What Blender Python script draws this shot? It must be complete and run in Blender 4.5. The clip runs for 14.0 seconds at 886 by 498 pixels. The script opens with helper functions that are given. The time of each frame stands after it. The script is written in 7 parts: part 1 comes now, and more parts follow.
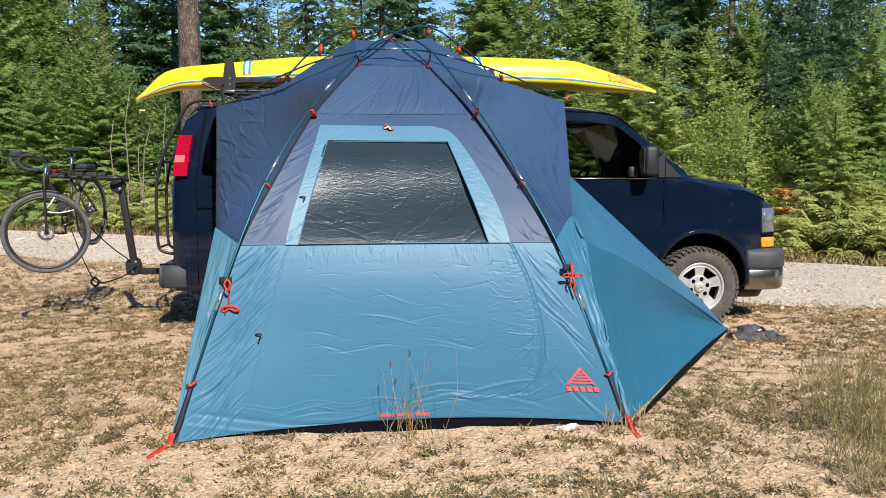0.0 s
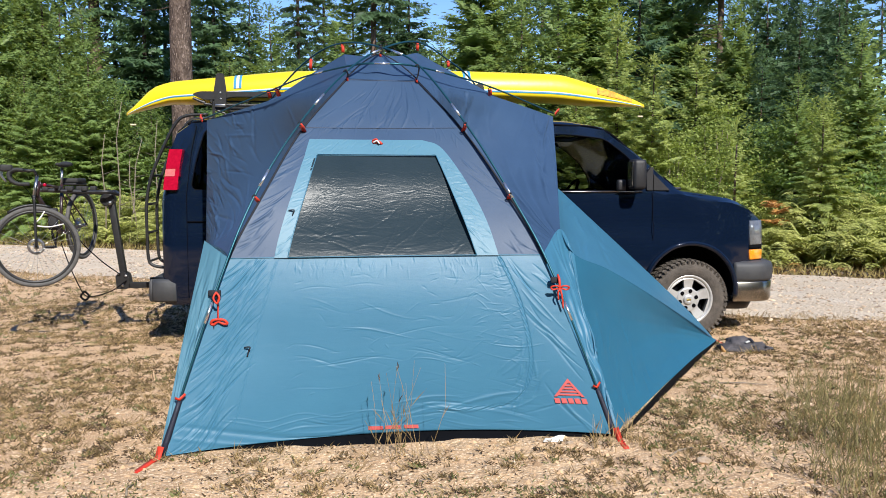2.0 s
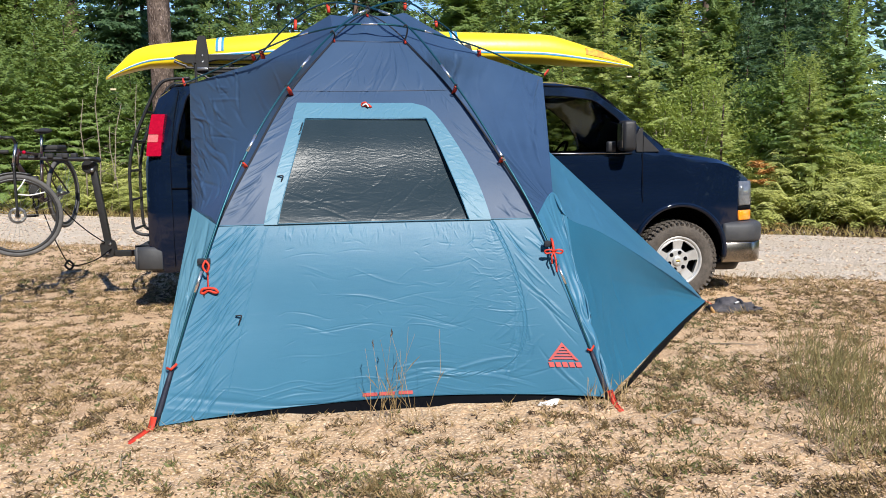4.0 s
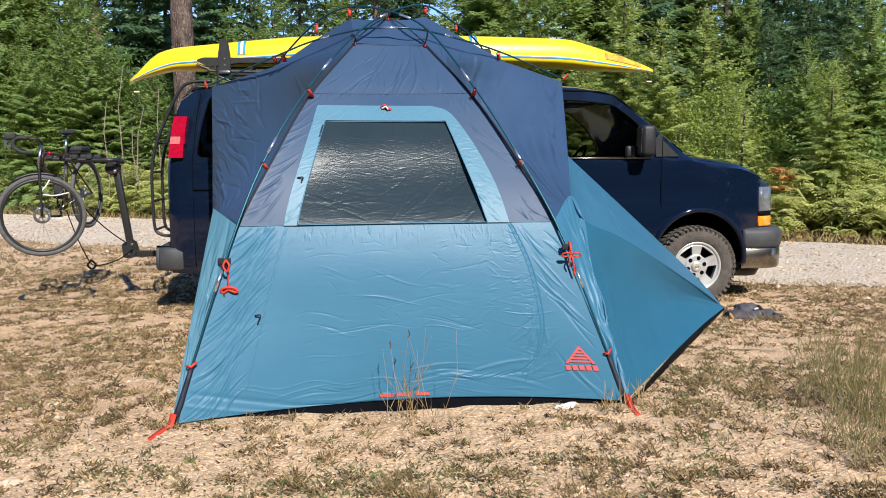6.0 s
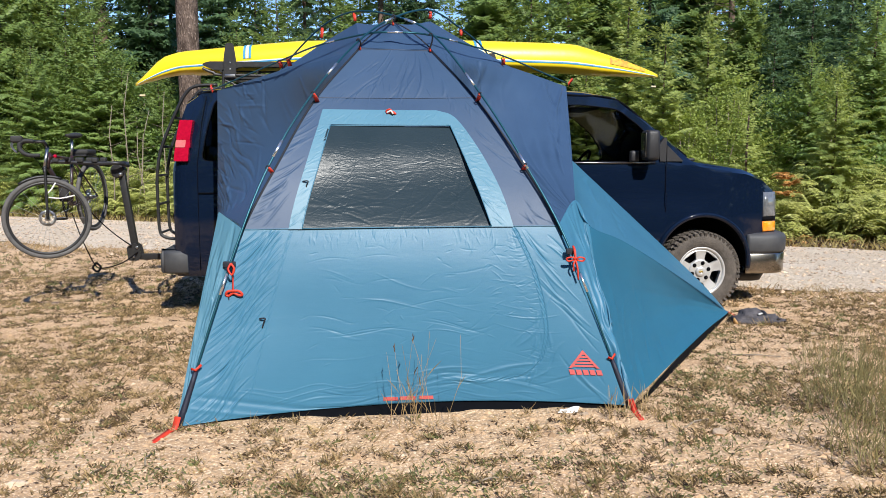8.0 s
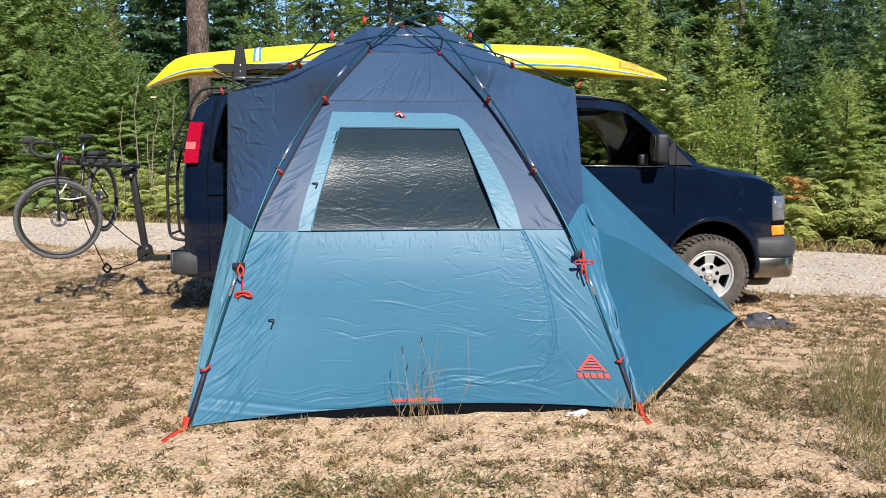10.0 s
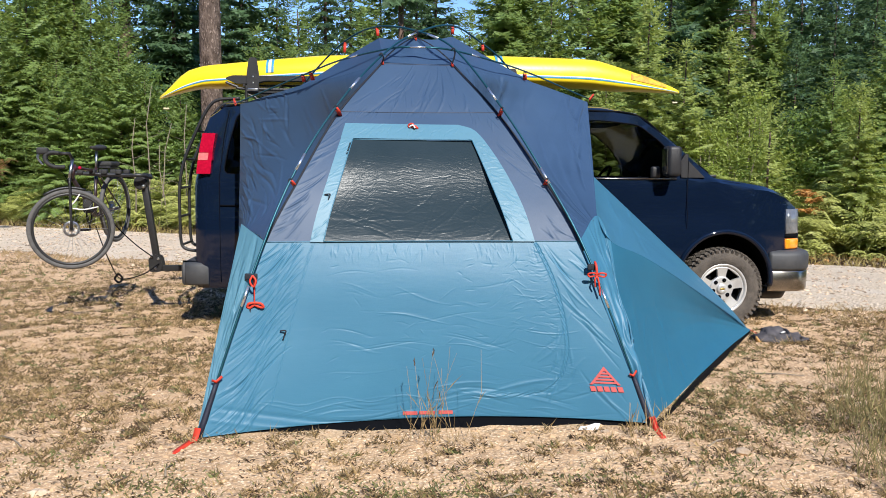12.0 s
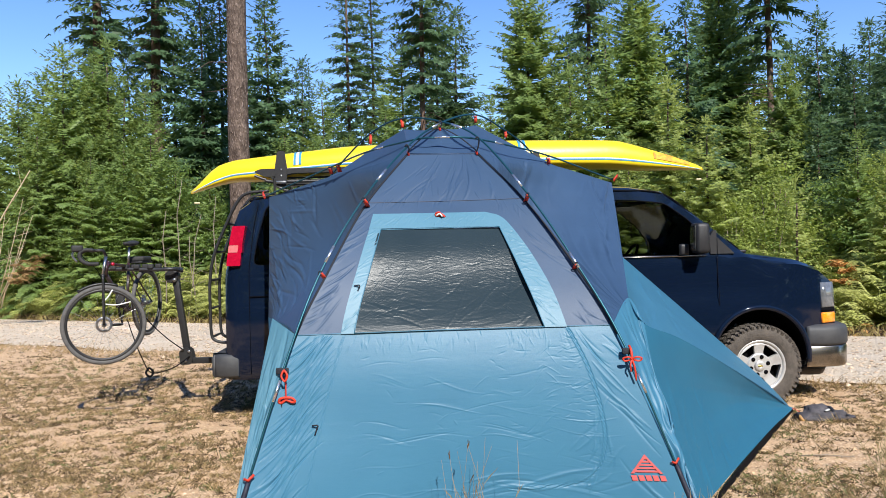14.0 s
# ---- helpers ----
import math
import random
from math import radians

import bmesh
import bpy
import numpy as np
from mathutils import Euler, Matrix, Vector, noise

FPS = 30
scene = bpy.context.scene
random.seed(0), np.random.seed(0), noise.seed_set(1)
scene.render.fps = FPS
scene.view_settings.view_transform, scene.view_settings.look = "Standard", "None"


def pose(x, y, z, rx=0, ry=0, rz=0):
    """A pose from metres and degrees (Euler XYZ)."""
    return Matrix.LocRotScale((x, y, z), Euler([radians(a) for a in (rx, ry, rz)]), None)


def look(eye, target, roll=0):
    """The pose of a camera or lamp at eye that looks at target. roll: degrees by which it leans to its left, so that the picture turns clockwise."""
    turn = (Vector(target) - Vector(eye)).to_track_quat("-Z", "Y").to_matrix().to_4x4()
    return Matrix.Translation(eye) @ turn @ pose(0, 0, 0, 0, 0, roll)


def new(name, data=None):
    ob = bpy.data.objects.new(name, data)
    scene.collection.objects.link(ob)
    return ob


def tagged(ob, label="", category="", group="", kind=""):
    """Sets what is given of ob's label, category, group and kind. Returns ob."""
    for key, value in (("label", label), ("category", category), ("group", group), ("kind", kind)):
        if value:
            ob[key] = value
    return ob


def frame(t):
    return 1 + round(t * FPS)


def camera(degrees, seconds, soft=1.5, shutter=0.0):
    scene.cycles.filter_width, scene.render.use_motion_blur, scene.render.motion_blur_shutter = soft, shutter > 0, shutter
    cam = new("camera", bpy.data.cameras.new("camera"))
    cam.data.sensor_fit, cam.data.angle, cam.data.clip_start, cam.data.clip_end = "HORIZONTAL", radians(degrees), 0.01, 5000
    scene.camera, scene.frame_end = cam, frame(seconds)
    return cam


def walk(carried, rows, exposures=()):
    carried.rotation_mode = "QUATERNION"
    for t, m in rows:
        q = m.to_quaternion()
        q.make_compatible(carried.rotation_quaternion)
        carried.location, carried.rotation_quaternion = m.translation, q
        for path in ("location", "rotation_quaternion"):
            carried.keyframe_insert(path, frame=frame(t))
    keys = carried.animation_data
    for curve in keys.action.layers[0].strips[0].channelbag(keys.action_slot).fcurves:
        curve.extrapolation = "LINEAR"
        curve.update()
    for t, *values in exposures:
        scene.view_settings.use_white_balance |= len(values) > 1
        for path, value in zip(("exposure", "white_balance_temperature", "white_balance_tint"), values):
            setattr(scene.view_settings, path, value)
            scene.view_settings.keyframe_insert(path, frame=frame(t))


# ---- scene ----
# ---------------------------------------------------------------- camera
cam = camera(59.1, 14.0, soft=0.9)
PATH = [
    (0, (0.012, -0.049, 1.458), (0.008, 1.941, 1.258), 0.1),
    (0.5, (0.014, -0.047, 1.456), (0.02, 1.941, 1.244), 0.2),
    (1, (0.017, -0.055, 1.458), (0.039, 1.936, 1.266), 0.5),
    (1.5, (0.022, -0.064, 1.46), (0.045, 1.929, 1.299), 0.4),
    (2, (0.036, -0.079, 1.458), (0.051, 1.914, 1.292), -0.0),
    (2.5, (0.05, -0.069, 1.458), (0.09, 1.917, 1.228), -0.5),
    (2.7, (0.041, -0.05, 1.473), (0.101, 1.932, 1.212), -0.7),
    (5, (-0.015, -0.021, 1.449), (0.019, 1.962, 1.194), -0.2),
    (5.5, (-0.013, -0.038, 1.445), (0.0, 1.946, 1.194), -0.2),
    (6, (-0.009, -0.046, 1.449), (-0.001, 1.939, 1.202), -0.2),
    (6.5, (-0.012, -0.046, 1.451), (-0.006, 1.939, 1.207), -0.2),
    (7, (-0.016, -0.057, 1.452), (-0.01, 1.928, 1.212), -0.0),
    (9.5, (-0.007, -0.051, 1.448), (-0.024, 1.935, 1.212), -0.0),
    (10, (-0.015, -0.066, 1.45), (-0.037, 1.921, 1.22), 0.2),
    (10.5, (-0.015, -0.061, 1.449), (-0.039, 1.929, 1.247), 0.2),
    (11, (-0.017, -0.055, 1.448), (-0.043, 1.936, 1.255), 0.3),
    (11.5, (-0.022, -0.053, 1.445), (-0.061, 1.937, 1.247), 0.4),
    (12, (-0.036, -0.051, 1.448), (-0.081, 1.938, 1.248), 0.4),
    (12.5, (-0.044, -0.034, 1.464), (-0.076, 1.958, 1.285), -0.4),
    (13, (-0.046, -0.032, 1.476), (-0.071, 1.964, 1.348), -0.9),
    (13.5, (-0.057, -0.065, 1.486), (-0.116, 1.933, 1.428), -1.2),
    (14, (-0.057, -0.035, 1.496), (-0.167, 1.962, 1.5), -1.5),
]
walk(cam, [(t, look(eye, target, roll)) for t, eye, target, roll in PATH], ((0, 0.55), (7, 0.54), (11, 0.57), (13, 0.60), (14, 0.61)))

# ---------------------------------------------------------------- world and sun
SUN = Vector((0.33, -0.84, 0.78)).normalized()
world = bpy.data.worlds.new("sky")
scene.world = world
world.use_nodes = True
_n = world.node_tree.nodes
_sky = _n.new("ShaderNodeTexSky")
_sky.sky_type = "NISHITA"
_sky.sun_disc = False
_sky.sun_elevation = math.asin(SUN.z)
_sky.sun_rotation = math.atan2(SUN.x, SUN.y)
_sky.altitude = 900
_sky.air_density = 1.0
_sky.dust_density = 0.08
_sky.ozone_density = 1.6
_n["Background"].inputs["Strength"].default_value = 0.14
_deep = _n.new("ShaderNodeHueSaturation")
_deep.inputs["Saturation"].default_value = 1.25
_deep.inputs["Hue"].default_value = 0.512
world.node_tree.links.new(_sky.outputs[0], _deep.inputs["Color"])
world.node_tree.links.new(_deep.outputs[0], _n["Background"].inputs["Color"])
sun = new("sun", bpy.data.lights.new("sun", "SUN"))
sun.data.energy, sun.data.angle, sun.data.color = 4.9, radians(0.53), (1.0, 0.965, 0.91)
sun.matrix_world = look(SUN * 50, (0, 0, 0))


# ---------------------------------------------------------------- materials
def mat(name, base, rough=0.6, metal=0.0, second=None, scale=8.0, detail=5.0, bump=0.0, bump_scale=60.0,
        spec=0.5, coat=0.0, island=0.0, sheen=0.0, spots=None, stretch=(1, 1, 1), relief_depth=0.02):
    """A surface with two scales of variation; island varies it from piece to piece."""
    m = bpy.data.materials.new(name)
    m.use_nodes = True
    nt = m.node_tree
    n, link = nt.nodes, nt.links
    b = n["Principled BSDF"]
    b.inputs["Roughness"].default_value = rough
    b.inputs["Metallic"].default_value = metal
    b.inputs["Specular IOR Level"].default_value = spec
    b.inputs["Coat Weight"].default_value = coat
    b.inputs["Coat Roughness"].default_value = 0.05
    geo = n.new("ShaderNodeTexCoord")
    mp = n.new("ShaderNodeMapping")
    mp.inputs["Scale"].default_value = stretch
    link.new(geo.outputs["Object"], mp.inputs["Vector"])
    col = n.new("ShaderNodeMix")
    col.data_type = "RGBA"
    second = second or tuple(c * 0.75 for c in base)
    col.inputs["A"].default_value = (*base, 1)
    col.inputs["B"].default_value = (*second, 1)
    nz = n.new("ShaderNodeTexNoise")
    nz.inputs["Scale"].default_value = scale
    nz.inputs["Detail"].default_value = detail
    nz.inputs["Roughness"].default_value = 0.65
    link.new(mp.outputs[0], nz.inputs["Vector"])
    ramp = n.new("ShaderNodeValToRGB")
    ramp.color_ramp.elements[0].position = 0.35
    ramp.color_ramp.elements[1].position = 0.68
    link.new(nz.outputs["Fac"], ramp.inputs["Fac"])
    link.new(ramp.outputs["Color"], col.inputs["Factor"])
    out = col.outputs["Result"]
    if spots:
        c3, sc, lo, hi = spots
        n2 = n.new("ShaderNodeTexNoise")
        n2.inputs["Scale"].default_value = sc
        n2.inputs["Detail"].default_value = 6
        link.new(mp.outputs[0], n2.inputs["Vector"])
        r2 = n.new("ShaderNodeValToRGB")
        r2.color_ramp.elements[0].position = lo
        r2.color_ramp.elements[1].position = hi
        link.new(n2.outputs["Fac"], r2.inputs["Fac"])
        c2 = n.new("ShaderNodeMix")
        c2.data_type = "RGBA"
        c2.inputs["B"].default_value = (*c3, 1)
        link.new(out, c2.inputs["A"])
        link.new(r2.outputs["Color"], c2.inputs["Factor"])
        out = c2.outputs["Result"]
    if island:
        g = n.new("ShaderNodeNewGeometry")
        hs = n.new("ShaderNodeHueSaturation")
        mr = n.new("ShaderNodeMapRange")
        mr.inputs["To Min"].default_value = 1 - island
        mr.inputs["To Max"].default_value = 1 + island
        link.new(g.outputs["Random Per Island"], mr.inputs["Value"])
        link.new(mr.outputs[0], hs.inputs["Value"])
        link.new(out, hs.inputs["Color"])
        out = hs.outputs["Color"]
    link.new(out, b.inputs["Base Color"])
    if bump:
        bn = n.new("ShaderNodeTexNoise")
        bn.inputs["Scale"].default_value = bump_scale
        bn.inputs["Detail"].default_value = 4
        link.new(mp.outputs[0], bn.inputs["Vector"])
        bp = n.new("ShaderNodeBump")
        bp.inputs["Strength"].default_value = bump
        bp.inputs["Distance"].default_value = relief_depth
        link.new(bn.outputs["Fac"], bp.inputs["Height"])
        link.new(bp.outputs[0], b.inputs["Normal"])
    return m


def see_through(m, colour, weight):
    """Adds light that passes through a thin sheet or leaf."""
    nt = m.node_tree
    b = nt.nodes["Principled BSDF"]
    tr = nt.nodes.new("ShaderNodeBsdfTranslucent")
    tr.inputs["Color"].default_value = (*colour, 1)
    mix = nt.nodes.new("ShaderNodeMixShader")
    mix.inputs[0].default_value = weight
    nt.links.new(b.outputs[0], mix.inputs[1])
    nt.links.new(tr.outputs[0], mix.inputs[2])
    nt.links.new(mix.outputs[0], nt.nodes["Material Output"].inputs["Surface"])
    return m


def glass(name, tint, alpha, rough=0.02):
    """A thin tinted pane: a clear part and a mirror part."""
    m = bpy.data.materials.new(name)
    m.use_nodes = True
    nt = m.node_tree
    nt.nodes.remove(nt.nodes["Principled BSDF"])
    tr = nt.nodes.new("ShaderNodeBsdfTransparent")
    tr.inputs["Color"].default_value = (*tint, 1)
    gl = nt.nodes.new("ShaderNodeBsdfGlossy")
    gl.inputs["Roughness"].default_value = rough
    mix = nt.nodes.new("ShaderNodeMixShader")
    fr = nt.nodes.new("ShaderNodeFresnel")
    fr.inputs["IOR"].default_value = 1.19
    nt.links.new(fr.outputs[0], mix.inputs[0])
    nt.links.new(tr.outputs[0], mix.inputs[1])
    nt.links.new(gl.outputs[0], mix.inputs[2])
    nt.links.new(mix.outputs[0], nt.nodes["Material Output"].inputs["Surface"])
    return m


def fabric(name, base, second, through_colour, weight, rough=0.42, fold=14.0, depth=0.10, stretch=(1.0, 1.0, 1.8), sheen=0.5, fine=0.0):
    """Coated nylon: a soft sheen, fine weave and stretched folds."""
    m = mat(name, base, rough, second=second, scale=2.5, spec=sheen)
    nt = m.node_tree
    n, link = nt.nodes, nt.links
    co = n.new("ShaderNodeTexCoord")
    total = n.new("ShaderNodeTexNoise")
    total.inputs["Scale"].default_value = fold
    total.inputs["Detail"].default_value = 4
    sq = n.new("ShaderNodeMapping")
    sq.inputs["Scale"].default_value = stretch
    link.new(co.outputs["Object"], sq.inputs["Vector"])
    link.new(sq.outputs[0], total.inputs["Vector"])
    c = n.new("ShaderNodeTexNoise")
    c.inputs["Scale"].default_value = 700
    link.new(co.outputs["Object"], c.inputs["Vector"])
    b1 = n.new("ShaderNodeBump")
    b1.inputs["Strength"].default_value = depth
    b1.inputs["Distance"].default_value = 0.012
    link.new(total.outputs[0], b1.inputs["Height"])
    b2 = n.new("ShaderNodeBump")
    b2.inputs["Strength"].default_value = 0.15
    b2.inputs["Distance"].default_value = 0.001
    link.new(c.outputs["Fac"], b2.inputs["Height"])
    last = b1
    if fine:
        w = n.new("ShaderNodeTexNoise")
        w.inputs["Scale"].default_value = fold * 3.2
        w.inputs["Detail"].default_value = 3
        w.inputs["Distortion"].default_value = 0.8
        link.new(sq.outputs[0], w.inputs["Vector"])
        last = n.new("ShaderNodeBump")
        last.inputs["Strength"].default_value = fine
        last.inputs["Distance"].default_value = 0.004
        link.new(w.outputs["Fac"], last.inputs["Height"])
        link.new(b1.outputs[0], last.inputs["Normal"])
    link.new(last.outputs[0], b2.inputs["Normal"])
    link.new(b2.outputs[0], n["Principled BSDF"].inputs["Normal"])
    return see_through(m, through_colour, weight)


M = {}
M["blue"] = fabric("light_blue_nylon", (0.052, 0.182, 0.288), (0.046, 0.166, 0.268), (0.06, 0.34, 0.52), 0.2, rough=0.42, sheen=0.30, fold=8, depth=0.06, stretch=(0.45, 1.0, 2.2), fine=0.08)
# darker copy of the light blue nylon: the flap's shade is in this colour
M["teal"] = fabric("light_blue_nylon_shaded", (0.022, 0.128, 0.212), (0.019, 0.114, 0.194), (0.03, 0.24, 0.38), 0.12, rough=0.5, sheen=0.25, fold=5, depth=0.05)
M["blue_trim"] = fabric("pale_blue_nylon", (0.084, 0.215, 0.300), (0.076, 0.198, 0.280), (0.10, 0.38, 0.56), 0.12, rough=0.46, sheen=0.40)
M["navy"] = fabric("slate_nylon", (0.038, 0.076, 0.144), (0.033, 0.067, 0.130), (0.06, 0.13, 0.27), 0.10, rough=0.50, sheen=0.34, fold=7, depth=0.07, fine=0.05)
M["window"] = fabric("dark_window_film", (0.020, 0.034, 0.044), (0.026, 0.041, 0.052), (0.03, 0.05, 0.06), 0.06, rough=0.23, fold=9, depth=0.04, sheen=0.072, stretch=(0.55, 1.0, 2.6), fine=0.16)
M["skirt"] = mat("black_ground_skirt", (0.003, 0.0035, 0.005), 0.9, spec=0.1)
M["webbing"] = mat("black_webbing", (0.012, 0.014, 0.022), 0.75, bump=0.3, bump_scale=300)
M["red"] = mat("red_orange_webbing", (0.62, 0.045, 0.018), 0.55, second=(0.5, 0.03, 0.012), scale=40, bump=0.2, bump_scale=400)
M["print"] = mat("red_print", (0.52, 0.085, 0.080), 0.6)
M["seam"] = mat("seam_tape", (0.045, 0.165, 0.255), 0.5)
M["seam_dark"] = mat("dark_seam_tape", (0.055, 0.068, 0.105), 0.6)
M["pocket"] = mat("black_pocket_nylon", (0.010, 0.013, 0.030), 0.6, bump=0.2, bump_scale=200)
M["toggle"] = mat("yellowed_plastic_toggle", (0.66, 0.58, 0.36), 0.5)
M["white"] = mat("white_cord", (0.8, 0.78, 0.74), 0.6)
M["pole"] = mat("teal_anodised_pole", (0.016, 0.085, 0.115), 0.38, 0.6, second=(0.013, 0.082, 0.108))
M["ferrule"] = mat("silver_pole_sleeve", (0.75, 0.78, 0.80), 0.25, 0.9)
def dirt_surface():
    """Sandy dirt: pale sand and brown earth in patches, crumbs, dark bits of dead plants, relief at two scales."""
    m = mat("packed_sandy_dirt", (0.56, 0.382, 0.226), 0.95, second=(0.40, 0.260, 0.150), scale=1.7, detail=12,
            spots=((0.76, 0.57, 0.38), 75.0, 0.54, 0.62), spec=0.08)
    nt = m.node_tree
    n, link = nt.nodes, nt.links
    b = n["Principled BSDF"]
    co = n.new("ShaderNodeTexCoord")
    out = b.inputs["Base Color"].links[0].from_socket
    for colour, sc, lo, hi in (((0.20, 0.12, 0.062), 42.0, 0.66, 0.70), ((0.40, 0.245, 0.135), 9.0, 0.60, 0.74)):
        q = n.new("ShaderNodeTexNoise")
        q.inputs["Scale"].default_value = sc
        q.inputs["Detail"].default_value = 7
        q.inputs["Roughness"].default_value = 0.7
        link.new(co.outputs["Object"], q.inputs["Vector"])
        r = n.new("ShaderNodeValToRGB")
        r.color_ramp.elements[0].position = lo
        r.color_ramp.elements[1].position = hi
        link.new(q.outputs["Fac"], r.inputs["Fac"])
        c = n.new("ShaderNodeMix")
        c.data_type = "RGBA"
        c.inputs["B"].default_value = (*colour, 1)
        link.new(out, c.inputs["A"])
        link.new(r.outputs["Color"], c.inputs["Factor"])
        out = c.outputs["Result"]
    link.new(out, b.inputs["Base Color"])
    last = None
    for sc, depth in ((11.0, 0.028), (45.0, 0.013), (130.0, 0.004)):
        q = n.new("ShaderNodeTexNoise")
        q.inputs["Scale"].default_value = sc
        q.inputs["Detail"].default_value = 3
        link.new(co.outputs["Object"], q.inputs["Vector"])
        bp = n.new("ShaderNodeBump")
        bp.inputs["Strength"].default_value = 1.0
        bp.inputs["Distance"].default_value = depth
        link.new(q.outputs["Fac"], bp.inputs["Height"])
        if last:
            link.new(last.outputs[0], bp.inputs["Normal"])
        last = bp
    link.new(last.outputs[0], b.inputs["Normal"])
    return m


M["dirt"] = dirt_surface()
M["clod"] = mat("crumbled_dirt", (0.52, 0.355, 0.215), 0.95, second=(0.34, 0.22, 0.125), scale=30, island=0.35, spec=0.1)
M["gravel"] = mat("pale_road_gravel", (0.74, 0.62, 0.475), 0.95, second=(0.45, 0.355, 0.25), scale=26.0, detail=8, bump=1.0, bump_scale=34, spec=0.12, spots=((0.66, 0.57, 0.46), 2.0, 0.45, 0.7), relief_depth=0.06)
M["paint"] = mat("navy_car_paint", (0.0036, 0.0082, 0.0215), 0.06, 0.0, second=(0.0031, 0.0074, 0.0192), scale=1.5, spec=0.45, bump=0.006, bump_scale=3)
M["black_plastic"] = mat("black_plastic", (0.010, 0.010, 0.012), 0.5, second=(0.015, 0.015, 0.016), scale=12, bump=0.15, bump_scale=250)
M["grey_plastic"] = mat("weathered_grey_plastic", (0.034, 0.036, 0.040), 0.6, second=(0.055, 0.056, 0.058), scale=6, bump=0.15, bump_scale=200)
M["chrome"] = mat("dusty_chrome", (0.40, 0.38, 0.35), 0.26, 1.0, second=(0.26, 0.24, 0.21), scale=7)
M["alloy"] = mat("silver_alloy", (0.60, 0.60, 0.59), 0.36, 0.5, second=(0.50, 0.49, 0.47), scale=12)
M["tyre"] = mat("dusty_tyre_rubber", (0.115, 0.098, 0.082), 0.9, second=(0.065, 0.057, 0.050), scale=14, bump=0.4, bump_scale=80, spec=0.2)
M["rubber"] = mat("black_rubber", (0.014, 0.014, 0.014), 0.75, second=(0.03, 0.03, 0.03), scale=20)
M["dark"] = mat("black_trim", (0.004, 0.004, 0.005), 0.8, spec=0.06)
M["seat"] = mat("dark_grey_seat_cloth", (0.03, 0.03, 0.034), 0.9, bump=0.2, bump_scale=300)
M["red_lens"] = mat("red_lamp_lens", (0.32, 0.003, 0.022), 0.10, spec=0.4, second=(0.46, 0.006, 0.034), scale=55)
M["clear_lens"] = mat("clear_lamp_lens", (0.20, 0.21, 0.22), 0.10, 0.35, coat=0.5, second=(0.12, 0.13, 0.14), scale=22)
M["pink_lens"] = mat("pale_red_lamp_lens", (0.55, 0.13, 0.13), 0.15, coat=0.6, second=(0.60, 0.20, 0.20), scale=60)
M["amber_lens"] = mat("amber_lamp_lens", (0.85, 0.22, 0.01), 0.15, coat=1.0, second=(0.95, 0.35, 0.02), scale=40)
M["glass"] = glass("clear_car_glass", (0.44, 0.47, 0.45), 1)
M["tinted"] = glass("dark_tinted_glass", (0.05, 0.05, 0.055), 1)
M["gold"] = mat("gold_emblem", (0.55, 0.40, 0.10), 0.3, 0.8)
M["steel_black"] = mat("black_powder_coat", (0.012, 0.012, 0.013), 0.45, second=(0.02, 0.02, 0.02), scale=25, bump=0.1, bump_scale=300)
M["steel"] = mat("bare_steel", (0.5, 0.5, 0.5), 0.3, 1.0)
M["stripe_blue"] = mat("blue_stripe", (0.05, 0.28, 0.48), 0.4)
M["stripe_white"] = mat("white_stripe", (0.75, 0.76, 0.74), 0.4)
M["scuff"] = mat("worn_orange_scuff", (0.50, 0.19, 0.025), 0.6, second=(0.74, 0.48, 0.02), scale=22)
M["yellow"] = mat("yellow_kayak_plastic", (0.80, 0.60, 0.012), 0.38, second=(0.74, 0.53, 0.012), scale=4, bump=0.08, bump_scale=15)
M["bark"] = mat("grey_brown_bark", (0.175, 0.130, 0.103), 0.95, second=(0.048, 0.034, 0.027), scale=9, detail=8, bump=1.0, bump_scale=26, stretch=(1, 1, 0.4), spec=0.1, spots=((0.29, 0.22, 0.18), 26.0, 0.58, 0.68), relief_depth=0.08)
def leafy(name, a, b, t, w, island=0.35, scale=0.7):
    return see_through(mat(name, a, 0.55, second=b, scale=scale, island=island, spec=0.35), t, w)


M["needle"] = leafy("fir_needles", (0.205, 0.280, 0.085), (0.135, 0.208, 0.064), (0.40, 0.48, 0.10), 0.42)
M["needle_dark"] = leafy("dark_fir_needles", (0.088, 0.150, 0.066), (0.060, 0.112, 0.052), (0.18, 0.28, 0.09), 0.35)
M["needle_light"] = leafy("yellow_green_needles", (0.310, 0.350, 0.105), (0.22, 0.28, 0.08), (0.50, 0.56, 0.12), 0.42)
M["leaf_light"] = leafy("pale_green_leaves", (0.30, 0.35, 0.10), (0.22, 0.28, 0.08), (0.50, 0.58, 0.12), 0.42, 0.5)
M["leaf"] = leafy("alder_leaves", (0.165, 0.240, 0.070), (0.110, 0.178, 0.052), (0.34, 0.46, 0.09), 0.42, 0.55)
M["fern"] = leafy("bracken_fronds", (0.48, 0.48, 0.155), (0.36, 0.39, 0.115), (0.40, 0.46, 0.08), 0.35, 0.4, 1.5)
M["fern_dry"] = leafy("dead_orange_fronds", (0.70, 0.41, 0.16), (0.58, 0.31, 0.10), (0.6, 0.36, 0.12), 0.25, 0.3)
M["straw_fern"] = leafy("withered_fronds", (0.40, 0.26, 0.115), (0.31, 0.20, 0.085), (0.36, 0.23, 0.09), 0.25, 0.35)
M["verge_grass"] = leafy("dry_verge_grass", (0.36, 0.29, 0.115), (0.25, 0.20, 0.075), (0.42, 0.34, 0.12), 0.3, 0.4, 1.2)
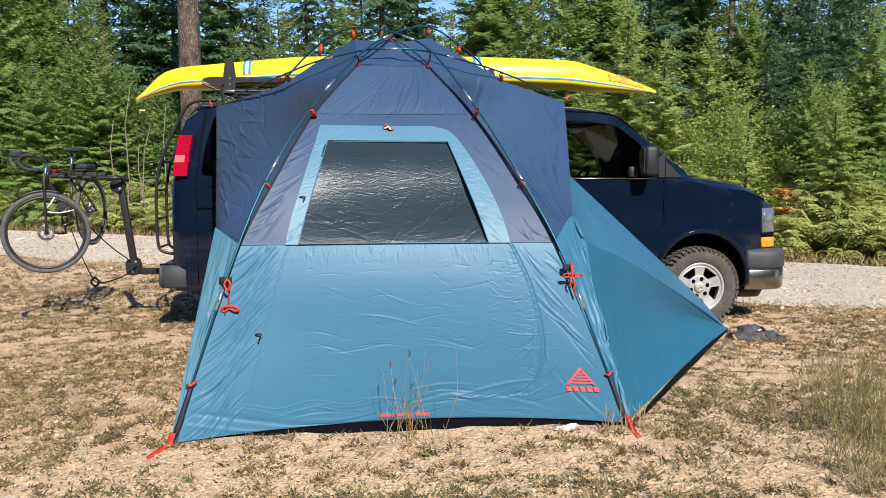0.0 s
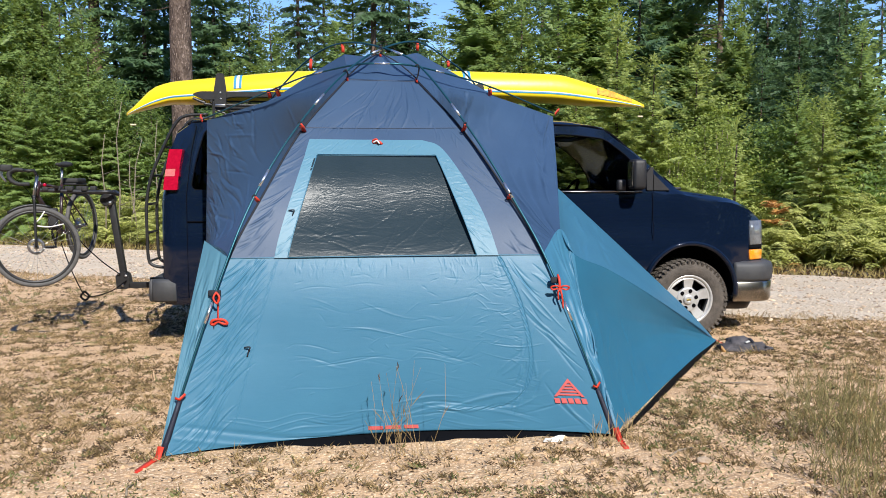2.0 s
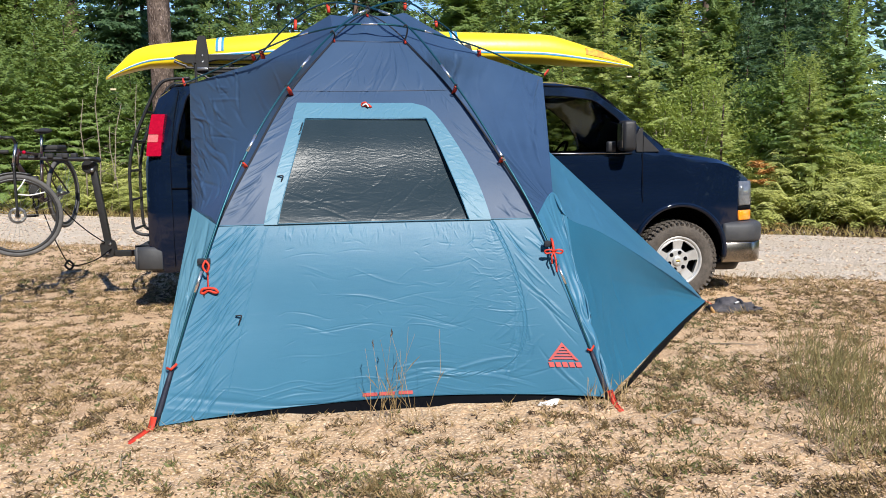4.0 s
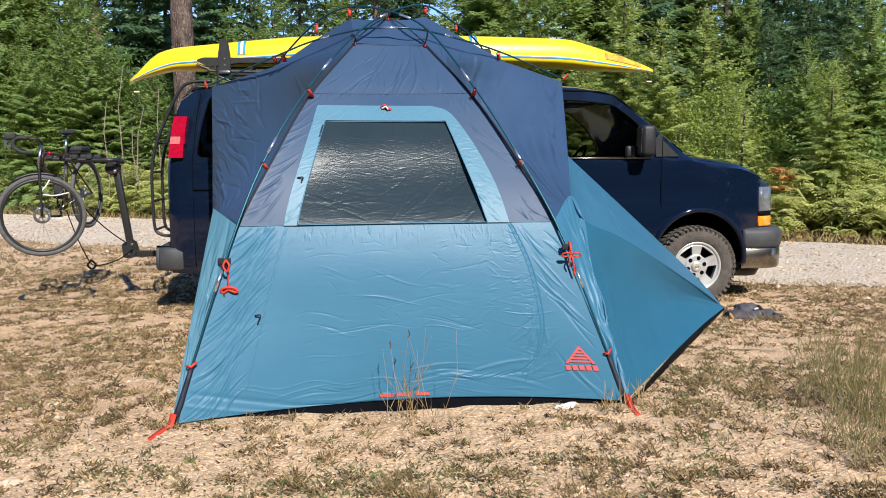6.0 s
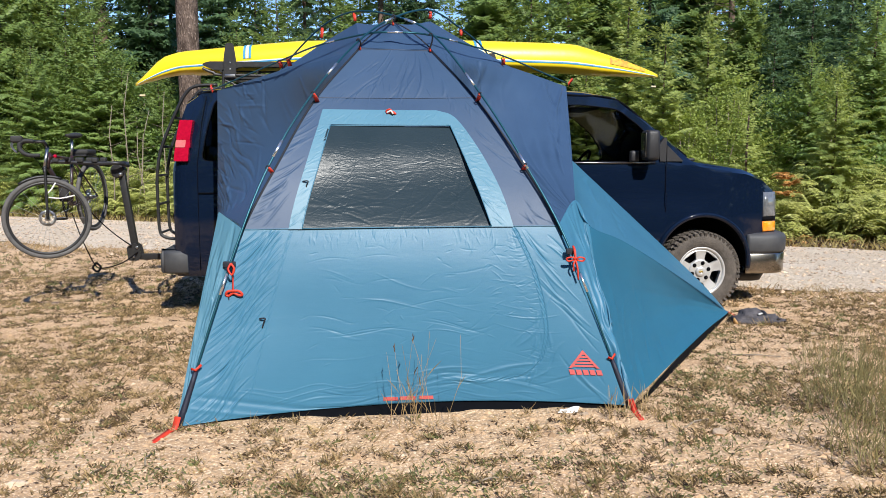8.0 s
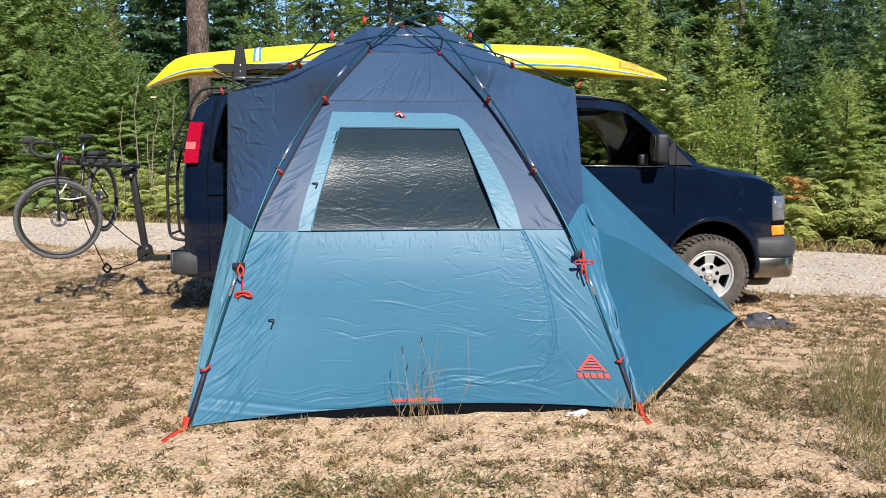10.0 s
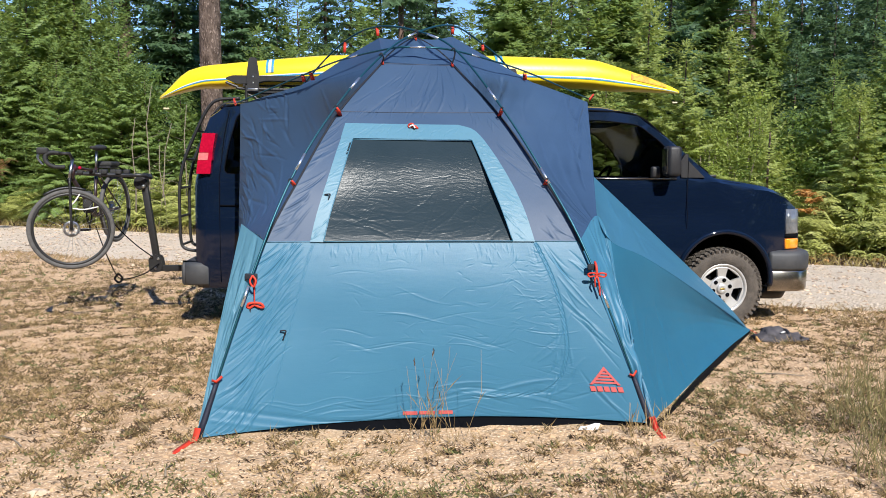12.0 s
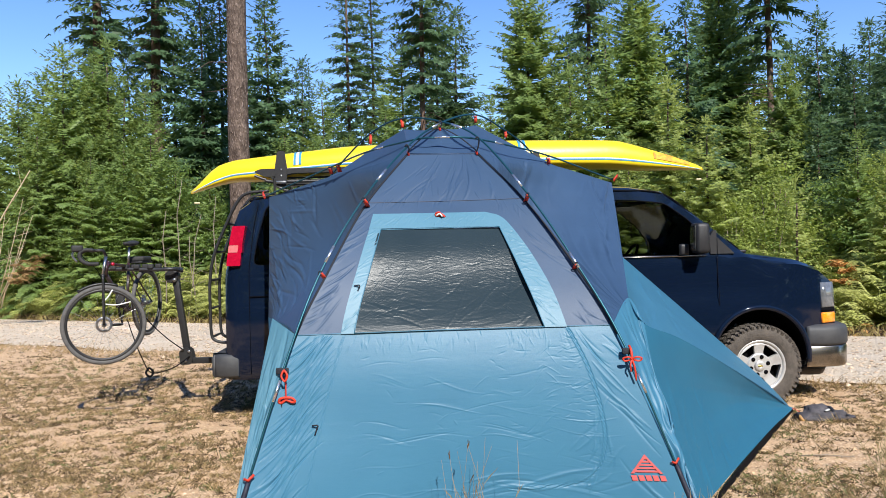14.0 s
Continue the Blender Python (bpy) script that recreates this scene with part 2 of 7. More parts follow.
M["straw"] = leafy("dry_straw_grass", (0.40, 0.285, 0.135), (0.27, 0.185, 0.085), (0.45, 0.34, 0.15), 0.25, 0.4, 1.2)
M["olive"] = leafy("olive_weeds", (0.240, 0.172, 0.082), (0.110, 0.078, 0.036), (0.22, 0.165, 0.05), 0.2, 0.45, 1.2)
M["sage"] = leafy("grey_green_grass", (0.275, 0.235, 0.100), (0.175, 0.150, 0.062), (0.36, 0.34, 0.15), 0.3, 0.45, 1.2)
M["weed"] = leafy("green_weeds", (0.185, 0.190, 0.072), (0.125, 0.132, 0.05), (0.18, 0.22, 0.06), 0.25, 0.4, 1.2)
M["litter"] = leafy("brown_plant_litter", (0.105, 0.066, 0.034), (0.042, 0.026, 0.014), (0.15, 0.1, 0.05), 0.1, 0.6, 2.0)
M["stone"] = mat("pale_field_stone", (0.55, 0.43, 0.31), 0.9, second=(0.36, 0.26, 0.17), scale=25, island=0.5, bump=0.4, bump_scale=60, spec=0.2)
M["twig"] = mat("grey_twig_bark", (0.27, 0.225, 0.17), 0.9, second=(0.17, 0.14, 0.105), scale=20, spec=0.2)
M["straw_twig"] = mat("bleached_dead_wood", (0.50, 0.40, 0.27), 0.9, second=(0.36, 0.27, 0.17), scale=20, spec=0.2)
M["pine_bark"] = mat("reddish_pine_bark", (0.17, 0.115, 0.085), 0.95, second=(0.07, 0.048, 0.038), scale=6, bump=1.0, bump_scale=10, stretch=(1, 1, 0.3), spec=0.1)
M["bag"] = mat("dark_grey_bag_cloth", (0.085, 0.078, 0.082), 0.8, second=(0.035, 0.032, 0.038), scale=14, bump=0.4, bump_scale=60)


# ---------------------------------------------------------------- building helpers
def smooth(me, on=True):
    for p in me.polygons:
        p.use_smooth = on


def part(name, bm, material, parent=None, label="", shade=True, angle=None):
    """Links a bmesh as one mesh object under a thing or a part."""
    me = bpy.data.meshes.new(name)
    bm.normal_update()
    bm.to_mesh(me)
    bm.free()
    for mm in material if isinstance(material, (list, tuple)) else [material]:
        me.materials.append(mm)
    smooth(me, shade or angle is not None)
    if angle is not None:
        me.set_sharp_from_angle(angle=radians(angle))
    ob = new(name, me)
    if parent:
        ob.parent = parent
    if label:
        ob["label"] = label
    return ob


def thing(name, label, category, group="", kind="", m=None):
    ob = new(name)
    if m is not None:
        ob.matrix_world = m
    return tagged(ob, label, category, group, kind)


def loop_curve(points, per=8):
    """Catmull-Rom through points."""
    p = [Vector(q) for q in points]
    p = [p[0] * 2 - p[1]] + p + [p[-1] * 2 - p[-2]]
    out = []
    for i in range(1, len(p) - 2):
        for k in range(per):
            t = k / per
            a, b, c, d = p[i - 1], p[i], p[i + 1], p[i + 2]
            out.append(0.5 * (2 * b + (c - a) * t + (2 * a - 5 * b + 4 * c - d) * t * t + (3 * b - a - 3 * c + d) * t ** 3))
    out.append(p[-2].copy())
    return out


def along(curve, t):
    """The point at the share t of a polyline's length."""
    lens = [(b - a).length for a, b in zip(curve, curve[1:])]
    want = max(0.0, min(1.0, t)) * sum(lens)
    for a, b, l in zip(curve, curve[1:], lens):
        if want <= l or b is curve[-1]:
            return a.lerp(b, min(1.0, want / l) if l else 0)
        want -= l
    return curve[-1].copy()


def tube(bm, pts, r, seg=8, r2=None, closed=False, caps=True):
    """A round bar along a polyline."""
    pts = [Vector(p) for p in pts]
    rings = []
    up = Vector((0, 0, 1))
    last = None
    n = len(pts)
    for i, p in enumerate(pts):
        if closed:
            d = pts[(i + 1) % n] - pts[i - 1]
        else:
            d = (pts[min(i + 1, n - 1)] - pts[max(i - 1, 0)])
        d.normalize()
        if last is None:
            side = d.cross(up) if abs(d.z) < 0.95 else d.cross(Vector((1, 0, 0)))
        else:
            side = last - d * last.dot(d)
        side.normalize()
        last = side
        nor = side.cross(d)
        rr = r if r2 is None else r + (r2 - r) * i / max(1, n - 1)
        rings.append([bm.verts.new(p + (side * math.cos(a) + nor * math.sin(a)) * rr) for a in [2 * math.pi * k / seg for k in range(seg)]])
    pairs = list(zip(rings, rings[1:])) + ([(rings[-1], rings[0])] if closed else [])
    for a, b in pairs:
        for k in range(seg):
            bm.faces.new((a[k], a[(k + 1) % seg], b[(k + 1) % seg], b[k]))
    if caps and not closed:
        bm.faces.new(rings[0][::-1])
        bm.faces.new(rings[-1])
    return bm


def box(bm, lo, hi, bevel=0.0, m=None):
    """A block between two corners, with rounded edges."""
    made = bmesh.ops.create_cube(bm, size=1.0)["verts"]
    lo, hi = Vector(lo), Vector(hi)
    for v in made:
        v.co = Vector((lo[i] + (v.co[i] + 0.5) * (hi[i] - lo[i]) for i in range(3)))
    if bevel:
        edges = list({e for v in made for e in v.link_edges})
        made = list({v for f in bmesh.ops.bevel(bm, geom=edges, offset=bevel, segments=2, affect="EDGES", profile=0.6)["faces"] for v in f.verts} | {v for v in made if v.is_valid})
    if m is not None:
        for v in made:
            v.co = m @ v.co
    return bm


def B():
    return bmesh.new()


def grid(bm, fn, nu, nv, flip=False):
    """Faces over fn(a, b), a and b from 0 to 1."""
    vs = [[bm.verts.new(fn(i / nu, j / nv)) for i in range(nu + 1)] for j in range(nv + 1)]
    for j in range(nv):
        for i in range(nu):
            q = (vs[j][i], vs[j][i + 1], vs[j + 1][i + 1], vs[j + 1][i])
            bm.faces.new(q[::-1] if flip else q)
    return bm


def spread_matrix(n, m):
    """Weights that carry n values smoothly onto m places."""
    w = np.zeros((m, n))
    for i in range(m):
        x = i / (m - 1) * (n - 1)
        k = min(int(x), n - 2)
        t = x - k
        for off, c in ((-1, -0.5 * t + t * t - 0.5 * t ** 3), (0, 1 - 2.5 * t * t + 1.5 * t ** 3), (1, 0.5 * t + 2 * t * t - 1.5 * t ** 3), (2, -0.5 * t * t + 0.5 * t ** 3)):
            j = k + off
            if j < 0:
                w[i, 0] += 2 * c
                w[i, 1] -= c
            elif j > n - 1:
                w[i, n - 1] += 2 * c
                w[i, n - 2] -= c
            else:
                w[i, j] += c
    return w


def creases(rng, count, a, b, angle, length, width, depth, both=True):
    """A family of soft straight folds: each is (a, b, angle, length, width, depth), within the ranges given, in metres and degrees."""
    out = []
    for _ in range(count):
        pick = lambda r: rng.uniform(*r)
        out.append((pick(a), pick(b), math.radians(pick(angle)), pick(length), pick(width), pick(depth) * (rng.choice((-1, 1)) if both else 1)))
    return out


def cloth(name, fn, W, H, folds, nu, nv, material, parent, label="", hole=None, fade=0.02, coarse=30):
    """A sheet over fn(a, b) with folds laid on it. W and H are its size in metres; hole(a, b) leaves faces out."""
    cu = cv = coarse
    base = np.array([[tuple(fn(i / (cu - 1), j / (cv - 1))) for i in range(cu)] for j in range(cv)])
    mu, mv = spread_matrix(cu, nu), spread_matrix(cv, nv)
    p = np.einsum("jv,vuk,iu->jik", mv, base, mu)
    du, dv = np.gradient(p, axis=1), np.gradient(p, axis=0)
    nrm = np.cross(du, dv)
    nrm /= np.linalg.norm(nrm, axis=2, keepdims=True) + 1e-9
    x, y = np.meshgrid(np.linspace(0, W, nu), np.linspace(0, H, nv))
    off = np.zeros_like(x)
    for ca, cb, ang, ln, wd, dp in folds:
        c, s = math.cos(ang), math.sin(ang)
        u = (x - ca * W) * c + (y - cb * H) * s
        v = -(x - ca * W) * s + (y - cb * H) * c
        v = v + 0.10 * ln * np.sin(u / ln * 2.5 + ca * 40)
        t = np.clip(1 - np.abs(u) / (ln / 2), 0, 1)
        wv = wd * (0.5 + 0.5 * t)
        off += dp * np.sqrt(t) * np.exp(-(v / wv) ** 2)
    edge = np.minimum.reduce([x, W - x, y, H - y]) / fade
    off *= np.clip(edge, 0, 1)
    p = p + nrm * off[:, :, None]
    faces = []
    for j in range(nv - 1):
        for i in range(nu - 1):
            if hole is None or not hole((i + 0.5) / (nu - 1), (j + 0.5) / (nv - 1)):
                q = j * nu + i
                faces.append((q, q + 1, q + nu + 1, q + nu))
    me = bpy.data.meshes.new(name)
    me.from_pydata(p.reshape(-1, 3).tolist(), [], faces)
    me.materials.append(material)
    smooth(me)
    ob = new(name, me)
    ob.parent = parent
    if label:
        ob["label"] = label
    return ob


def lathe(bm, profile, seg=32, axis="y", centre=(0, 0, 0), closed=True):
    """Turns (radius, offset) pairs round an axis."""
    c = Vector(centre)
    rings = []
    for r, o in profile:
        ring = []
        for k in range(seg):
            a = 2 * math.pi * k / seg
            p = {"y": (r * math.cos(a), o, r * math.sin(a)), "z": (r * math.cos(a), r * math.sin(a), o), "x": (o, r * math.cos(a), r * math.sin(a))}[axis]
            ring.append(bm.verts.new(c + Vector(p)))
        rings.append(ring)
    pairs = list(zip(rings, rings[1:])) + ([(rings[-1], rings[0])] if closed else [])
    for a, b in pairs:
        for k in range(seg):
            bm.faces.new((a[k], a[(k + 1) % seg], b[(k + 1) % seg], b[k]))
    bmesh.ops.recalc_face_normals(bm, faces=bm.faces)
    return bm


# ---------------------------------------------------------------- ground and road
def ground_z(x, y):
    z = -0.08 * min(1.0, max(0.0, (y - 4.5) / 3.0))
    near = 10.45 - 0.42 * x
    far = 15.3 - 0.40 * x
    if y > far:
        d = y - far
        z += -0.10 * min(1, d / 0.8) + 0.10 * min(1, max(0, d - 0.8) / 3)
    return z


def relief(x, y):
    p = Vector((x, y, 0))
    d = math.hypot(x, y)
    a = 0.022 * noise.noise(p * 0.9) + 0.014 * noise.noise(p * 3.1) + 0.008 * noise.noise(p * 7.0)
    return a * (1.0 if d < 30 else 0.5)


def build_ground():
    def axis(lo, hi, fine_lo, fine_hi, step):
        out, x = [], fine_lo
        while x <= fine_hi:
            out.append(x)
            x += step
        s, x = step, fine_lo
        while x > lo:
            s *= 1.25
            x -= s
            out.insert(0, max(x, lo))
        s, x = step, out[-1]
        while x < hi:
            s *= 1.25
            x += s
            out.append(min(x, hi))
        return out
    xs = axis(-900, 900, -5.5, 5.5, 0.06)
    ys = axis(-900, 900, 2.6, 9.0, 0.06)
    bm = B()
    rows = [[bm.verts.new((x, y, ground_z(x, y) + relief(x, y))) for x in xs] for y in ys]
    for a, b in zip(rows, rows[1:]):
        for i in range(len(xs) - 1):
            f = bm.faces.new((a[i], a[i + 1], b[i + 1], b[i]))
    return tagged(part("ground", bm, M["dirt"]), "sandy packed dirt ground with dry sparse grass", "ground", kind="structure")


build_ground()


def build_road():
    bm = B()
    def fn(a, b):
        x = -60 + 110 * a
        near, far = 10.45 - 0.42 * x, 15.3 - 0.40 * x
        near += 0.35 * noise.noise(Vector((x * 0.7, 3, 0)))
        far += 0.2 * noise.noise(Vector((x * 0.9, 9, 0)))
        y = near + (far - near) * b
        return Vector((x, y, ground_z(x, min(y, far - 0.01)) + 0.012 + 0.07 * math.sin(math.pi * b) ** 0.7 + 0.012 * noise.noise(Vector((x * 2, y * 2, 0)))))
    grid(bm, fn, 440, 24)
    return tagged(part("road", bm, M["gravel"]), "pale gravel forest road crossing behind the van", "road", kind="structure")


build_road()


# ---------------------------------------------------------------- tent
FOOT_L, FOOT_R = Vector((-1.432, 3.972, 0.0)), Vector((1.061, 4.286, 0.0))
TIP = Vector((2.66, 7.24, -0.055))
BACK_L = Vector((-2.10, 6.75, -0.05))
POLE_L = [FOOT_L, (-1.193, 4.230, 0.859), (-1.023, 4.477, 1.391), (-0.809, 4.802, 1.835), (-0.571, 5.20, 2.198), (-0.362, 5.55, 2.407),
          (-0.112, 5.91, 2.522), (0.122, 6.27, 2.447), (0.331, 6.60, 2.323), (0.60, 6.98, 2.00)]
POLE_R = [FOOT_R, (0.730, 4.506, 0.908), (0.482, 4.713, 1.401), (0.217, 4.969, 1.845), (-0.088, 5.30, 2.258), (-0.364, 5.57, 2.425),
          (-0.668, 5.83, 2.499), (-0.944, 6.10, 2.436), (-1.248, 6.36, 2.222), (-1.50, 6.58, 1.98)]
HOOP = [(-1.985, 6.72, 2.008), (-1.266, 6.12, 2.185), (-0.925, 5.78, 2.251), (-0.544, 5.38, 2.271), (-0.359, 5.32, 2.273), (-0.130, 5.38, 2.268), (0.172, 5.80, 2.255), (0.507, 6.30, 2.222), (1.073, 6.95, 2.085)]
SIDE_L = loop_curve([FOOT_L + Vector((0.03, 0, 0.02)), (-1.292, 4.155, 0.503), (-1.147, 4.34, 1.023), (-0.983, 4.54, 1.399), (-0.807, 4.87, 1.797), (-0.565, 5.26, 2.165)])
SIDE_R = loop_curve([FOOT_R + Vector((-0.02, 0, 0.03)), (0.863, 4.415, 0.507), (0.659, 4.585, 1.054), (0.470, 4.765, 1.4005), (0.207, 5.02, 1.795), (-0.105, 5.36, 2.165)])


def height_share(curve, z):
    lo, hi = 0.0, 1.0
    for _ in range(30):
        mid = (lo + hi) / 2
        lo, hi = (mid, hi) if along(curve, mid).z < z else (lo, mid)
    return lo


def front(s, h, out=0.0):
    """The front wall: s across, h the height over the foot in metres."""
    a, b = along(SIDE_L, height_share(SIDE_L, h)), along(SIDE_R, height_share(SIDE_R, h))
    p = a.lerp(b, s)
    sag = 4 * s * (1 - s)
    p.y += sag * (0.05 * min(1.0, max(0.0, (2.16 - h) / 0.35)) + 0.13 * max(0.0, 1 - h / 0.85) ** 1.6)
    p.z += 0.014 * sag * max(0.0, 1 - h / 0.35)
    f = 0.004 * noise.noise(Vector((s * 5, h * 2.5, 1)))
    edge = min(1.0, 8 * s * (1 - s) + 0.1)
    p.y += f * edge - out
    p.z += out * 0.45
    return p


def coons(c0, c1, d0, d1, dip=(0, 0, 0), rough=0.01, seed=0, peak=(0.5, 0.5)):
    """A patch between bottom c0, top c1, left d0 and right d1, pulled by dip in its middle."""
    k00, k10, k01, k11 = c0[0], c0[-1], c1[0], c1[-1]
    dip = Vector(dip)
    def sag(t, p):
        return (t / p) ** (2.4 * p) * ((1 - t) / (1 - p)) ** (2.4 * (1 - p))
    def fn(a, b):
        p = along(c0, a) * (1 - b) + along(c1, a) * b + along(d0, b) * (1 - a) + along(d1, b) * a
        p -= k00 * (1 - a) * (1 - b) + k10 * a * (1 - b) + k01 * (1 - a) * b + k11 * a * b
        w = 16 * a * (1 - a) * b * (1 - b)
        p += dip * sag(a, peak[0]) * sag(b, peak[1])
        e = min(1.0, w * 2)
        p += Vector((1, -1, 0.3)) * rough * e * (noise.noise(Vector((a * 4, b * 9, seed))) + 0.5 * noise.noise(Vector((a * 14, b * 5, seed + 3))))
        return p
    return fn


def line(*pts):
    return loop_curve(pts, 8) if len(pts) > 2 else [Vector(pts[0]).lerp(Vector(pts[1]), k / 8) for k in range(9)]


def between(curve, t0, t1, n=16):
    return [along(curve, t0 + (t1 - t0) * k / n) for k in range(n + 1)]


def quad(c00, c10, c11, c01, out=0.006):
    """A patch on the front wall between four (share, height) corners."""
    def fn(a, b):
        s_ = (c00[0] * (1 - a) + c10[0] * a) * (1 - b) + (c01[0] * (1 - a) + c11[0] * a) * b
        h_ = (c00[1] * (1 - a) + c10[1] * a) * (1 - b) + (c01[1] * (1 - a) + c11[1] * a) * b
        return front(s_, h_, out)
    return fn


def window_fn(a, b):
    """The film bellies a little, so the sun lies on it as a band."""
    s_ = (0.166 * (1 - a) + 0.792 * a) * (1 - b) + (0.142 * (1 - a) + 0.770 * a) * b
    p = front(s_, 1.03 + 0.602 * b, 0.006)
    p.y += 0.016 * (math.sin(2 * math.pi * (b - 0.16)) + 0.6) + 0.020 * a
    return p


def ribbon(bm, pts, width, thick=0.004, across=(1, 0, 0)):
    """A flat strap along a polyline."""
    pts = [Vector(p) for p in pts]
    rings = []
    for i, p in enumerate(pts):
        d = (pts[min(i + 1, len(pts) - 1)] - pts[max(i - 1, 0)]).normalized()
        w = Vector(across) - d * d.dot(Vector(across))
        w = w.normalized() * width / 2
        n = d.cross(w).normalized() * thick / 2
        rings.append([bm.verts.new(q) for q in (p - w - n, p + w - n, p + w + n, p - w + n)])
    for a, b in zip(rings, rings[1:]):
        for k in range(4):
            bm.faces.new((a[k], a[(k + 1) % 4], b[(k + 1) % 4], b[k]))
    bm.faces.new(rings[0][::-1])
    bm.faces.new(rings[-1])
    return bm


def tent_fittings(tent, P, hubL, hubR, mid):
    # window and its trim
    rng = random.Random(31)
    F = creases(rng, 190, (0.0, 0.26), (0.12, 0.98), (5, 60), (0.03, 0.12), (0.0018, 0.0032), (0.0001, 0.0004))
    F += creases(rng, 40, (0.04, 0.24), (0.3, 0.98), (100, 160), (0.03, 0.10), (0.0022, 0.004), (0.0001, 0.0003))
    F += creases(rng, 190, (0.72, 1.0), (0.1, 0.98), (115, 172), (0.03, 0.12), (0.0018, 0.0032), (0.0002, 0.0006))
    F += creases(rng, 260, (0.1, 0.9), (0.35, 0.98), (-9, 9), (0.05, 0.28), (0.0018, 0.0032), (0.0001, 0.0004))
    F += creases(rng, 40, (0.1, 0.9), (0.02, 0.45), (-14, 14), (0.15, 0.5), (0.006, 0.011), (0.0002, 0.0005))
    F += creases(rng, 14, (0.0, 0.3), (0.02, 0.30), (-35, -15), (0.2, 0.5), (0.007, 0.012), (0.0003, 0.0008))
    F += creases(rng, 14, (0.45, 0.95), (0.02, 0.45), (25, 50), (0.15, 0.4), (0.007, 0.012), (0.0003, 0.0007))
    cloth("window", window_fn, 1.15, 0.66, F, 460, 264, M["window"], tent, "dark glossy crinkled window film", None, 0.01, 36)
    cloth("window_trim", quad((0.136, 1.03), (0.179, 1.03), (0.153, 1.637), (0.093, 1.637), 0.010), 0.08, 0.66, creases(rng, 60, (0, 1), (0.02, 0.98), (15, 60), (0.05, 0.11), (0.003, 0.005), (0.0005, 0.0016)), 30, 160, M["blue_trim"], tent, "pale blue nylon window border", None, 0.004, 12)
    cloth("window_trim", quad((0.092, 1.637), (0.70, 1.637), (0.715, 1.732), (0.077, 1.732), 0.0105), 0.85, 0.11, creases(rng, 54, (0.02, 0.98), (0, 1), (30, 75), (0.04, 0.10), (0.003, 0.005), (0.0004, 0.0013)), 220, 30, M["blue_trim"], tent, "pale blue nylon window border", None, 0.004, 16)
    outer = loop_curve([(0.853, 1.03, 0), (0.856, 1.31, 0), (0.84, 1.53, 0), (0.80, 1.69, 0), (0.715, 1.732, 0)])
    inner = [Vector(q) for q in ((0.780, 1.03, 0), (0.768, 1.33, 0), (0.757, 1.637, 0), (0.70, 1.637, 0))]
    def side(a, b):
        q = along(inner, b).lerp(along(outer, b), a)
        return front(q.x, q.y, 0.010)
    cloth("window_trim", side, 0.13, 0.80, creases(rng, 80, (0, 1), (0.02, 0.85), (110, 160), (0.05, 0.13), (0.003, 0.005), (0.0005, 0.0017)), 44, 190, M["blue_trim"], tent, "pale blue nylon window border", None, 0.004, 24)
    bm = B()
    edge = [(0.177, 1.032), (0.152, 1.63), (0.758, 1.634), (0.781, 1.032), (0.177, 1.032)]
    for a, b in zip(edge, edge[1:]):
        tube(bm, [front(a[0] + (b[0] - a[0]) * k / 16, a[1] + (b[1] - a[1]) * k / 16, 0.010) for k in range(17)], 0.003, 5)
    P("window_binding", bm, "seam", "grey binding tape")
    # seams
    P("cross_seam", tube(B(), [front(t / 40, 1.035, 0.002) for t in range(41)], 0.003, 5), "seam")
    P("cross_seam", tube(B(), [front(t / 40, 1.81 + 0.01 * t / 40, 0.002) for t in range(41)], 0.0018, 5), "seam_dark")
    P("cross_seam", tube(B(), [front(t / 40, 2.155, 0.002) for t in range(41)], 0.0016, 5), "seam_dark")
    # black webbing along the wall's edges and over the roof
    for c, hub in ((SIDE_L, hubL), (SIDE_R, hubR)):
        k0 = height_share(c, 0.98)
        P("edge_webbing", ribbon(B(), [along(c, k0 + (1 - k0) * t / 30) + Vector((0, -0.006, 0.004)) for t in range(31)], 0.011, 0.004), "webbing", "black edge webbing")
    for a in (hubL, hubR):
        P("roof_webbing", ribbon(B(), [a.lerp(mid, t / 12) + Vector((0, -0.006, 0.012 + 0.02 * math.sin(math.pi * t / 12))) for t in range(13)], 0.008, 0.004), "webbing", "black roof webbing")
    # poles
    for pts in (POLE_L, POLE_R, HOOP):
        c = loop_curve(pts, 8)
        pole = P("pole", tube(B(), c, 0.0068, 8), "pole", "dark teal anodised tent pole")
        for t in (0.16, 0.33, 0.47, 0.62) if pts is not HOOP else (0.36, 0.5, 0.62):
            a, b = along(c, t - 0.012), along(c, t + 0.012)
            part("sleeve", tube(B(), [a, b], 0.0084, 8), M["ferrule"], pole, "silver joint")
    # pockets over the pole feet
    for pts, n in ((POLE_L, 8), (POLE_R, 8)):
        c = loop_curve(pts, 8)
        low = [along(c, t) for t in (0.0, 0.02, 0.035, 0.05, 0.064)]
        sleeve = P("pole_pocket", tube(B(), low, 0.019, 8, r2=0.013), "pocket", "black pole pocket")
        part("band", ribbon(B(), [along(c, 0.064) + Vector((-0.024, -0.01, 0.01)), along(c, 0.066) + Vector((0, -0.022, -0.004)), along(c, 0.068) + Vector((0.024, -0.005, 0.012))], 0.014, 0.005, (0, 0, 1)), M["red"], sleeve, "red band")
